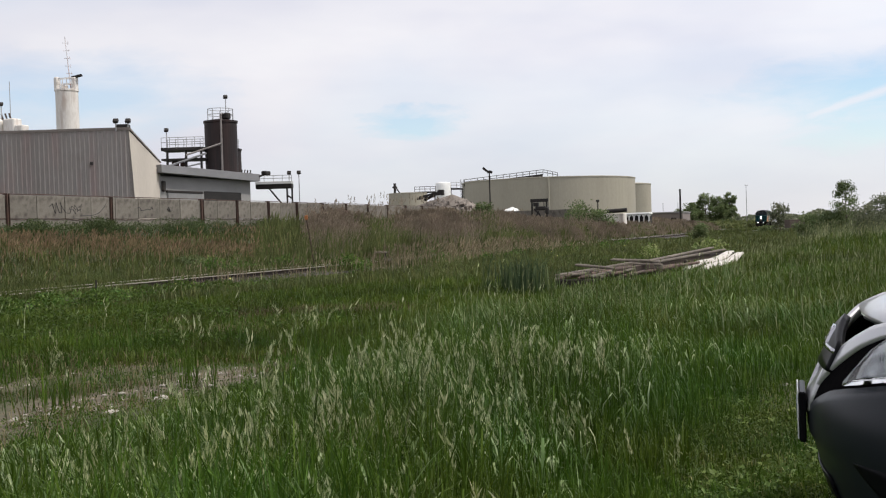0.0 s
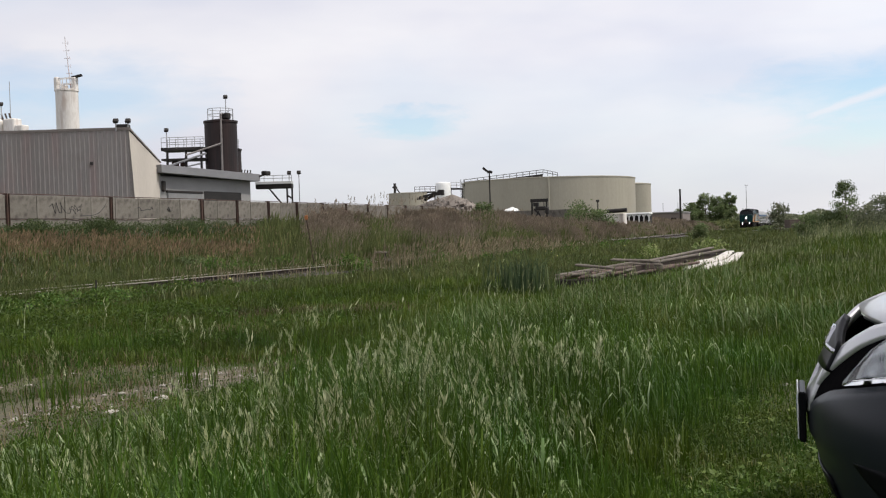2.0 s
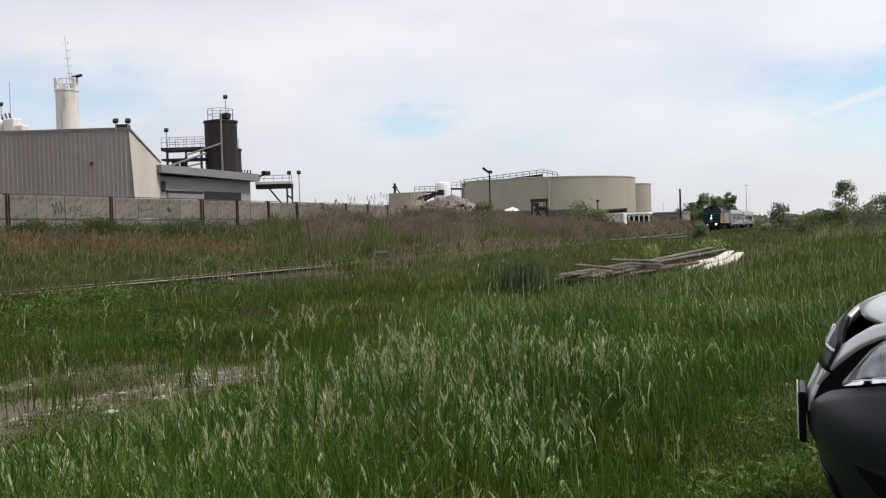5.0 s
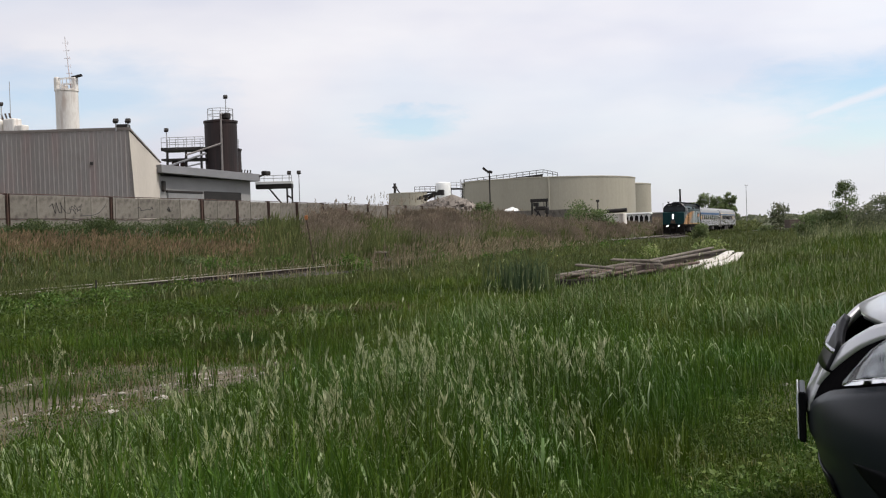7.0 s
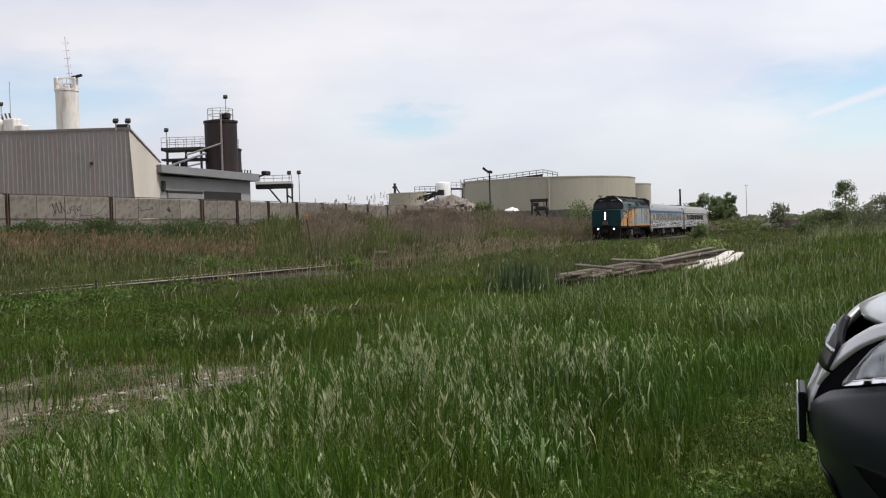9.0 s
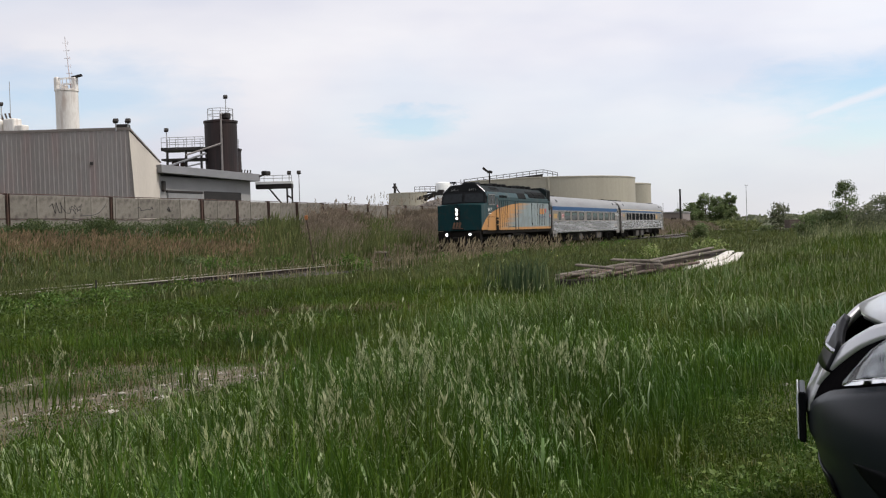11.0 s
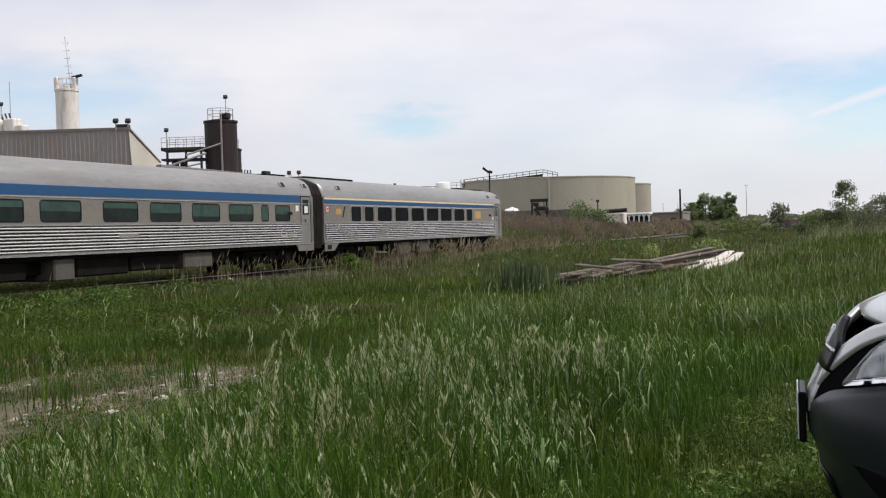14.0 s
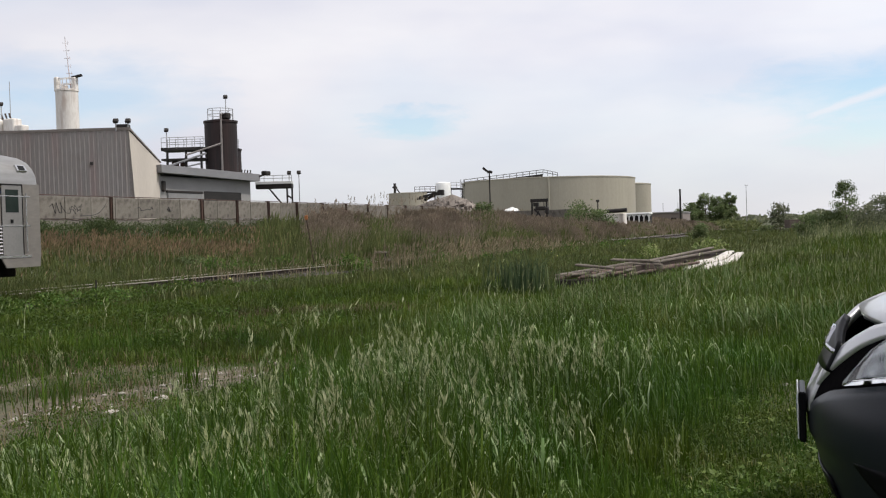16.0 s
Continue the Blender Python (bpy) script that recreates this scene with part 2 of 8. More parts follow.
def ground_mat():
    m = mat("meadow_soil", (0.044, 0.056, 0.013), (0.040, 0.040, 0.014), 0.95, 0, 9, 0.6, 0.6)
    t = m.node_tree
    bs = t.nodes["Principled BSDF"]
    grass_in = bs.inputs["Base Color"].links[0].from_socket
    tc = t.nodes.new("ShaderNodeTexCoord")
    sp = t.nodes.new("ShaderNodeSeparateXYZ")
    t.links.new(tc.outputs["Object"], sp.inputs[0])
    wob = t.nodes.new("ShaderNodeTexNoise")
    wob.inputs["Scale"].default_value, wob.inputs["Detail"].default_value = 0.9, 6
    t.links.new(tc.outputs["Object"], wob.inputs["Vector"])

    def math_node(op, a, b):
        n = t.nodes.new("ShaderNodeMath")
        n.operation = op
        for i, v in enumerate((a, b)):
            if isinstance(v, (int, float)):
                n.inputs[i].default_value = v
            else:
                t.links.new(v, n.inputs[i])
        return n.outputs[0]

    off = math_node("MINIMUM", math_node("ABSOLUTE", math_node("SUBTRACT", sp.outputs["Y"], 6.0), 0), math_node("ADD", math_node("ABSOLUTE", math_node("SUBTRACT", sp.outputs["Y"], 7.65), 0), 0.22))
    edge = math_node("ADD", off, math_node("MULTIPLY", math_node("SUBTRACT", wob.outputs["Fac"], 0.5), 2.0))
    along = math_node("MULTIPLY", math_node("MAXIMUM", math_node("SUBTRACT", sp.outputs["X"], 8.6), 0), 0.22)
    rng = t.nodes.new("ShaderNodeMapRange")
    rng.inputs["From Min"].default_value, rng.inputs["From Max"].default_value = 0.36, 0.80
    rng.inputs["To Min"].default_value, rng.inputs["To Max"].default_value = 1, 0
    t.links.new(math_node("ADD", edge, along), rng.inputs["Value"])
    dirt = t.nodes.new("ShaderNodeTexNoise")
    dirt.inputs["Scale"].default_value, dirt.inputs["Detail"].default_value = 14, 8
    t.links.new(tc.outputs["Object"], dirt.inputs["Vector"])
    dr = t.nodes.new("ShaderNodeValToRGB")
    dr.color_ramp.elements[0].position, dr.color_ramp.elements[0].color = 0.35, (0.056, 0.045, 0.028, 1)
    dr.color_ramp.elements[1].position, dr.color_ramp.elements[1].color = 0.70, (0.155, 0.128, 0.080, 1)
    t.links.new(dirt.outputs["Fac"], dr.inputs["Fac"])
    mx = t.nodes.new("ShaderNodeMixRGB")
    t.links.new(rng.outputs["Result"], mx.inputs[0])
    t.links.new(grass_in, mx.inputs[1])
    t.links.new(dr.outputs["Color"], mx.inputs[2])
    t.links.new(mx.outputs[0], bs.inputs["Base Color"])
    return m


M["ground"] = ground_mat()


# ---- building helpers ----
def bm_new():
    return bmesh.new()


def finish(name, bm, material, smooth=False):
    me = bpy.data.meshes.new(name)
    bm.normal_update()
    bm.to_mesh(me)
    bm.free()
    for m in material if isinstance(material, (list, tuple)) else [material]:
        me.materials.append(m)
    if smooth:
        me.shade_smooth()
    return new(name, me)


def part(name, bm, material, parent, label="", smooth=False):
    ob = finish(name, bm, material, smooth)
    ob.parent = parent
    if label:
        ob["label"] = label
    return ob


def thing(name, label, category, at=None, group="", kind=""):
    ob = new(name)
    ob.empty_display_size = 0.2
    if at is not None:
        ob.matrix_basis = at
    return tagged(ob, label, category, group, kind)


def box(bm, lo, hi, bevel=0.0):
    """An upright box from corner lo to corner hi, with chamfered edges."""
    c = [(a + b) / 2 for a, b in zip(lo, hi)]
    s = [max(1e-4, abs(b - a)) for a, b in zip(lo, hi)]
    r = bmesh.ops.create_cube(bm, size=1, matrix=Matrix.Translation(c) @ Matrix.Diagonal((*s, 1)))
    if bevel:
        edges = list({e for v in r["verts"] for e in v.link_edges})
        bmesh.ops.bevel(bm, geom=edges, offset=min(bevel, min(s) * 0.45), segments=1, affect="EDGES", profile=0.5)
    return bm


def rod(bm, a, b, r, n=6, r2=None):
    """A round bar from a to b."""
    a, b = Vector(a), Vector(b)
    d = b - a
    m = Matrix.Translation((a + b) / 2) @ d.to_track_quat("Z", "Y").to_matrix().to_4x4()
    bmesh.ops.create_cone(bm, cap_ends=True, segments=n, radius1=r, radius2=r if r2 is None else r2, depth=d.length, matrix=m)
    return bm


def bar(bm, a, b, w, h):
    """A square bar from a to b, w wide and h high."""
    a, b = Vector(a), Vector(b)
    d = b - a
    m = Matrix.Translation((a + b) / 2) @ d.to_track_quat("X", "Z").to_matrix().to_4x4()
    bmesh.ops.create_cube(bm, size=1, matrix=m @ Matrix.Diagonal((d.length, w, h, 1)))
    return bm


def prism(bm, outline, x0, x1):
    """A closed outline of (y, z) swept along x."""
    a = [bm.verts.new((x0, y, z)) for y, z in outline]
    b = [bm.verts.new((x1, y, z)) for y, z in outline]
    n = len(outline)
    for i in range(n):
        j = (i + 1) % n
        bm.faces.new((a[i], a[j], b[j], b[i]))
    bm.faces.new(a[::-1])
    bm.faces.new(b)
    bmesh.ops.recalc_face_normals(bm, faces=bm.faces[:])
    return bm


def slab(bm, outline, y0, y1):
    """A closed outline of (x, z) swept along y."""
    a = [bm.verts.new((x, y0, z)) for x, z in outline]
    b = [bm.verts.new((x, y1, z)) for x, z in outline]
    n = len(outline)
    for i in range(n):
        j = (i + 1) % n
        bm.faces.new((a[i], a[j], b[j], b[i]))
    bm.faces.new(a[::-1])
    bm.faces.new(b)
    bmesh.ops.recalc_face_normals(bm, faces=bm.faces[:])
    return bm


def lathe(bm, profile, n=48, at=(0, 0, 0)):
    """A turned body from (radius, z) pairs, closed at both ends."""
    rings = []
    for r, z in profile:
        rings.append([bm.verts.new((at[0] + r * math.cos(2 * math.pi * i / n), at[1] + r * math.sin(2 * math.pi * i / n), at[2] + z)) for i in range(n)])
    for a, b in zip(rings, rings[1:]):
        for i in range(n):
            j = (i + 1) % n
            bm.faces.new((a[i], a[j], b[j], b[i]))
    bm.faces.new(rings[0][::-1])
    bm.faces.new(rings[-1])
    return bm


def tri_mesh(name, verts, faces, material, smooth=False):
    """A mesh of triangles from arrays."""
    verts = np.asarray(verts, dtype=np.float32)
    faces = np.asarray(faces, dtype=np.int32)
    me = bpy.data.meshes.new(name)
    me.vertices.add(len(verts))
    me.vertices.foreach_set("co", verts.ravel())
    me.loops.add(faces.size)
    me.loops.foreach_set("vertex_index", faces.ravel())
    me.polygons.add(len(faces))
    me.polygons.foreach_set("loop_start", np.arange(0, faces.size, 3, dtype=np.int32))
    me.update(calc_edges=True)
    me.materials.append(material)
    if smooth:
        me.shade_smooth()
    return me
# ---- ground ----
TRACK_Y = 23.71


def smooth(a, b, v):
    t = np.clip((v - a) / (b - a), 0, 1)
    return t * t * (3 - 2 * t)


def ground_z(x, y):
    """Height of the ground: flat by the camera, a dip along the track, a rising bank behind it."""
    x, y = np.asarray(x, dtype=float), np.asarray(y, dtype=float)
    z = 0.06 - 0.40 * smooth(9, 19, y) + 0.10 * np.sin(x * 0.21 + 1) * np.sin(y * 0.33) * smooth(2, 8, np.hypot(x, y))
    z = z - 0.06 * np.exp(-((y - 6.6) / 1.1) ** 2)
    bank = 0.34 + 1.45 * smooth(28, 45, y) * (1 - 0.4 * smooth(110, 190, x))
    z = z + np.where(y > 26, bank * smooth(26, 45, y), 0)
    z = z + 1.15 * smooth(80, 115, x) * smooth(26.2, 28.4, y) * (1 - smooth(44, 46, y)) * (1 - smooth(210, 260, x))
    z = z - 0.05 * smooth(20.5, 21.5, y) * (1 - smooth(26, 27, y))
    return z * (1 - smooth(380, 900, np.hypot(x, y)))


def build_ground():
    def axis(lo, hi, core_lo, core_hi, step):
        v, out, s = core_hi, list(np.arange(core_lo, core_hi, step)), step
        while v < hi:
            out.append(v)
            s *= 1.25
            v += s
        v, s = core_lo, step
        while v > lo:
            s *= 1.25
            v -= s
            out.append(v)
        return np.array(sorted(out))
    xs, ys = axis(-2500, 4500, -12, 90, 0.8), axis(-2500, 2500, -8, 56, 0.6)
    gx, gy = np.meshgrid(xs, ys, indexing="ij")
    gz = ground_z(gx, gy)
    rough = np.random.RandomState(3).uniform(-0.025, 0.025, gz.shape)
    v = np.stack([gx, gy, gz + rough * (np.hypot(gx, gy) < 60)], -1).reshape(-1, 3)
    nx, ny = len(xs), len(ys)
    i = (np.arange(nx - 1)[:, None] * ny + np.arange(ny - 1)[None]).ravel()
    f = np.concatenate([np.stack([i, i + ny, i + ny + 1], -1), np.stack([i, i + ny + 1, i + 1], -1)])
    ob = new("ground", tri_mesh("ground", v, f, M["ground"], True))
    tagged(ob, "weedy meadow ground with a worn pale dirt track", "ground", kind="structure")


build_ground()


def build_track():
    tr = thing("railway_track", "rusty steel rails on timber sleepers in weedy ballast", "railway track", kind="structure")
    bm = bm_new()
    prism(bm, [(TRACK_Y - 2.6, -0.75), (TRACK_Y - 1.75, -0.21), (TRACK_Y + 1.75, -0.21), (TRACK_Y + 2.6, -0.75)], -150, 520)
    part("ballast_bed", bm, M["ballast"], tr)
    for side in (-1, 1):
        y = TRACK_Y + side * 0.753
        bm = bm_new()
        prism(bm, [(y - 0.07, -0.172), (y + 0.07, -0.172), (y + 0.07, -0.155), (y + 0.012, -0.13), (y + 0.012, -0.045), (y + 0.036, -0.03),
                   (y + 0.036, -0.004), (y + 0.026, 0), (y - 0.026, 0), (y - 0.036, -0.004), (y - 0.036, -0.03), (y - 0.012, -0.045),
                   (y - 0.012, -0.13), (y - 0.07, -0.155)], -150, 520)
        rail = part("rail", bm, [M["rail_side"], M["rail_top"]], tr)
        for p in rail.data.polygons:
            if p.center.z > -0.02 and p.normal.z > -0.3:
                p.material_index = 1
    bm = bm_new()
    box(bm, (-0.11, -1.28, -0.36), (0.11, 1.28, -0.175), 0.015)
    me = None
    rng = random.Random(5)
    for k in range(270):
        if me is None:
            sl = part("sleeper", bm, M["wood"], tr)
            me = sl.data
        else:
            sl = new("sleeper", me)
            sl.parent = tr
        sl.location = (8 + k * 0.55, TRACK_Y + rng.uniform(-0.04, 0.04), rng.uniform(-0.01, 0.005))
        sl.rotation_euler[2] = rng.uniform(-0.02, 0.02)


build_track()


# ---- the concrete wall behind the track ----
FENCE_Y, FENCE_TOP = 47.0, 4.45


def build_wall():
    w = thing("concrete_panel_wall", "weathered concrete panel wall with rusted steel posts and graffiti", "wall", kind="structure")
    rng = random.Random(8)
    panel_u = bm_new()
    box(panel_u, (0.02, -0.06, 0.02), (2.43, 0.06, 1.44), 0.015)
    up = part("wall_panel", panel_u, M["concrete"], w)
    panel_l = bm_new()
    box(panel_l, (0.02, -0.05, -2.2), (2.43, 0.05, -0.02), 0.015)
    low = part("wall_panel", panel_l, M["concrete"], w)
    for k in range(-14, 30):
        x = 48.1 + k * 2.45
        for src in (up, low):
            o = src if k == -14 else new("wall_panel", src.data)
            o.parent = w
            o.location = (x, FENCE_Y + rng.uniform(-0.02, 0.02), FENCE_TOP - 1.46 + rng.uniform(-0.02, 0.02))
    posts = [48.1 - 9.8 * k for k in range(1, 4)] + [48.1, 57.4, 68.0] + [68.0 + 4.92 * k for k in range(1, 11)]
    for x in posts:
        bm = bm_new()
        wide = 0.34 if abs(x - 68) < 0.1 else 0.22
        for dx in (-wide / 2, wide / 2 - 0.03):
            box(bm, (x + dx, FENCE_Y - 0.20, 0.2), (x + dx + 0.03, FENCE_Y + 0.14, FENCE_TOP + 0.06), 0.006)
        box(bm, (x - wide / 2, FENCE_Y - 0.115, 0.2), (x + wide / 2, FENCE_Y - 0.085, FENCE_TOP + 0.05), 0.006)
        part("post", bm, M["post"], w, "rusted steel post")
    # capping pipe and the cable that sags along the seam
    bm = bm_new()
    for k in range(-14, 30):
        x = 48.1 + k * 2.45
        z = FENCE_TOP + 0.035
        rod(bm, (x, FENCE_Y, z + rng.uniform(-0.02, 0.03)), (x + 2.45, FENCE_Y, z + rng.uniform(-0.02, 0.03)), 0.03, 5)
    part("capping", bm, M["post"], w)
    bm = bm_new()
    for k in range(-14, 30):
        x = 48.1 + k * 2.45
        rod(bm, (x, FENCE_Y - 0.09, FENCE_TOP - 1.46), (x + 1.2, FENCE_Y - 0.09, FENCE_TOP - 1.46 - rng.uniform(0.0, 0.12)), 0.02, 4)
        rod(bm, (x + 1.2, FENCE_Y - 0.09, FENCE_TOP - 1.5), (x + 2.45, FENCE_Y - 0.09, FENCE_TOP - 1.46), 0.02, 4)
    part("seam_strip", bm, M["post"], w)
    # illegible sprayed strokes
    paint = mat("sprayed_paint", (0.045, 0.042, 0.042), (0.08, 0.072, 0.07), 0.8, 0, 30, 3, 0)
    bm = bm_new()
    for x0, n, hgt in ((51.6, 16, 0.8), (53.4, 10, 0.9), (60.2, 9, 0.5), (63.6, 6, 0.5)):
        px, pz = x0, FENCE_TOP - 0.7
        for i in range(n):
            qx, qz = px + rng.uniform(-0.12, 0.38), FENCE_TOP - 0.75 + rng.uniform(-hgt / 2, hgt / 2)
            rod(bm, (px, FENCE_Y - 0.075, pz), (qx, FENCE_Y - 0.075, qz), 0.026, 4)
            px, pz = qx, qz
    for i in range(10):
        a, b = i / 10, (i + 1) / 10
        f = lambda t: (54.4 + 2.6 * t, FENCE_Y - 0.075, FENCE_TOP - 1.25 + 0.9 * t ** 4)
        rod(bm, f(a), f(b), 0.026, 4)
    part("graffiti", bm, paint, w, "faded illegible spray-painted strokes")


build_wall()


# ---- the plant behind the wall ----
FWD, RGT = Vector((math.cos(PAN), math.sin(PAN), 0)), Vector((math.sin(PAN), -math.cos(PAN), 0))


def floodlight(x, y, z0, z1, face=-1, label="dark floodlight on a thin steel pole"):
    """A pole with a boxy lamp head."""
    f = thing("floodlight", label, "floodlight", pose(x, y, z0), "floodlights")
    bm = bm_new()
    rod(bm, (0, 0, 0), (0, 0, z1 - z0 - 0.25), 0.05, 6)
    part("pole", bm, M["galv"], f)
    bm = bm_new()
    box(bm, (-0.20, -0.14, -0.18), (0.20, 0.14, 0.18), 0.05)
    h = part("lamp_head", bm, M["steel_dark"], f)
    h.matrix_basis = pose(0, 0, z1 - z0 - 0.05, 35 * face, 0, -68)
    return f


def rail_run(bm, a, b, height=1.0, step=1.5, r=0.03):
    """A guard rail of posts and two bars between two points."""
    a, b = Vector(a), Vector(b)
    n = max(1, round((b - a).length / step))
    for i in range(n + 1):
        p = a.lerp(b, i / n)
        rod(bm, p, p + Vector((0, 0, height)), r, 5)
    for h in (height, height * 0.52):
        rod(bm, a + Vector((0, 0, h)), b + Vector((0, 0, h)), r, 5)


def build_warehouse():
    # local frame: x to the camera's right, y away from it
    wh = thing("warehouse", "grey-brown ribbed metal warehouse with a beige end wall and sloping roof", "building",
               Matrix.Translation((65.59, 51.65, 0)) @ Matrix.Rotation(PAN - math.pi / 2, 4, "Z"))
    top, base, wide, deep = 10.0, 0.6, 30.0, 17.0
    # ribbed front wall
    bm = bm_new()
    xs, pts = -wide, []
    while xs < -0.25:
        pts += [(xs, 0.0), (xs + 0.20, 0.0), (xs + 0.235, -0.045), (xs + 0.315, -0.045), (xs + 0.35, 0.0)]
        xs += 0.35
    pts.append((0.0, 0.0))
    lo = [bm.verts.new((x, y, base)) for x, y in pts]
    hi = [bm.verts.new((x, y, top)) for x, y in pts]
    lo[-1].co.x += (top - base) * 0.055
    for i in range(len(pts) - 1):
        bm.faces.new((lo[i], lo[i + 1], hi[i + 1], hi[i]))
    part("ribbed_wall", bm, M["cladding"], wh)
    bm = bm_new()
    prism(bm, [(0.03, base), (deep, base), (deep, 7.0), (9.5, 7.6), (7.6, 8.2), (0.03, top - 0.02)], -wide, -0.31)
    part("building_core", bm, M["greywall"], wh)
    bm = bm_new()
    prism(bm, [(0.0, base), (8.6, base), (8.6, 8.0), (0.0, top - 0.04)], -0.30, 0.0)
    for v in bm.verts:
        if v.co.y < 0.1 and v.co.z < 5:
            v.co.x += (top - base) * 0.055
    part("end_wall", bm, M["beige"], wh, "plain beige end wall with a sloping top")
    bm = bm_new()
    prism(bm, [(-0.06, top - 0.02), (-0.06, top + 0.20), (0.05, top + 0.18), (8.7, 8.12), (8.7, 8.04), (0.05, top)], -wide - 0.2, 0.08)
    part("roof", bm, mat("brown_roof_edge", (0.21, 0.18, 0.16), (0.14, 0.12, 0.105), 0.7), wh, "dark brown roof edge")
    for x, z in ((-2.9, 7.5), (1.2, 6.5)):
        bm = bm_new()
        if x < 0:
            box(bm, (x - 0.12, -0.2, z - 0.12), (x + 0.12, -0.03, z + 0.12), 0.04)
        else:
            box(bm, (0.0, 3.0, z - 0.1), (0.12, 3.25, z + 0.12), 0.04)
        part("wall_lamp", bm, M["steel_dark"], wh, "small dark wall lamp")
    bm = bm_new()
    box(bm, (-1.1, 0.4, top), (-0.2, 1.2, top + 0.5), 0.05)
    part("roof_unit", bm, M["steel_dark"], wh)
    floodlight(65.15, 52.5, 9.9, 10.75)
    floodlight(65.65, 51.75, 9.9, 10.75)


build_warehouse()


def build_dock():
    d = thing("loading_building", "low grey building with a pale fascia and dark loading opening", "building")
    y = 54.0
    bm = bm_new()
    box(bm, (72.9, y + 0.6, 0.6), (87.4, y + 9, 6.9), 0.02)
    part("wall", bm, M["greywall"], d)
    bm = bm_new()
    slab(bm, [(72.4, 7.12), (72.4, 7.78), (87.9, 7.58), (87.9, 6.88)], y - 0.2, y + 9.2)
    part("roof", bm, M["fascia"], d, "pale grey overhanging roof fascia")
    bm = bm_new()
    box(bm, (79.6, y + 0.52, 3.4), (85.6, y + 0.72, 5.75), 0.01)
    part("loading_opening", bm, M["darkvoid"], d, "dark open loading bay")
    bm = bm_new()
    box(bm, (74.1, y + 0.5, 3.0), (79.1, y + 0.7, 5.5), 0.02)
    for k in range(5):
        box(bm, (74.15, y + 0.46, 3.1 + k * 0.48), (79.05, y + 0.52, 3.1 + k * 0.48 + 0.42), 0.02)
    part("roller_door", bm, mat("grey_door", (0.25, 0.25, 0.25)), d)
    bm = bm_new()
    box(bm, (73.95, y + 0.42, 5.5), (79.25, y + 0.62, 5.7), 0.02)
    part("door_head", bm, M["steel_dark"], d)
    bm = bm_new()
    box(bm, (73.3, y + 0.35, 5.55), (73.75, y + 0.6, 6.5), 0.1)
    part("wall_fitting", bm, M["steel_dark"], d)
    bm = bm_new()
    rod(bm, (87.7, y - 0.1, 7.3), (88.9, y - 0.6, 7.75), 0.10, 6)
    box(bm, (88.1, y - 0.8, 7.5), (89.0, y - 0.2, 7.9), 0.08)
    part("roof_bracket", bm, M["steel_dark"], d)
    for k in range(4):
        bm = bm_new()
        rod(bm, (85.6 + 0.5 * k, y + 0.4, 7.55), (85.7 + 0.5 * k, y + 0.4, 7.95), 0.07, 5)
        part("roof_pipe", bm, M["steel_dark"], d)


build_dock()


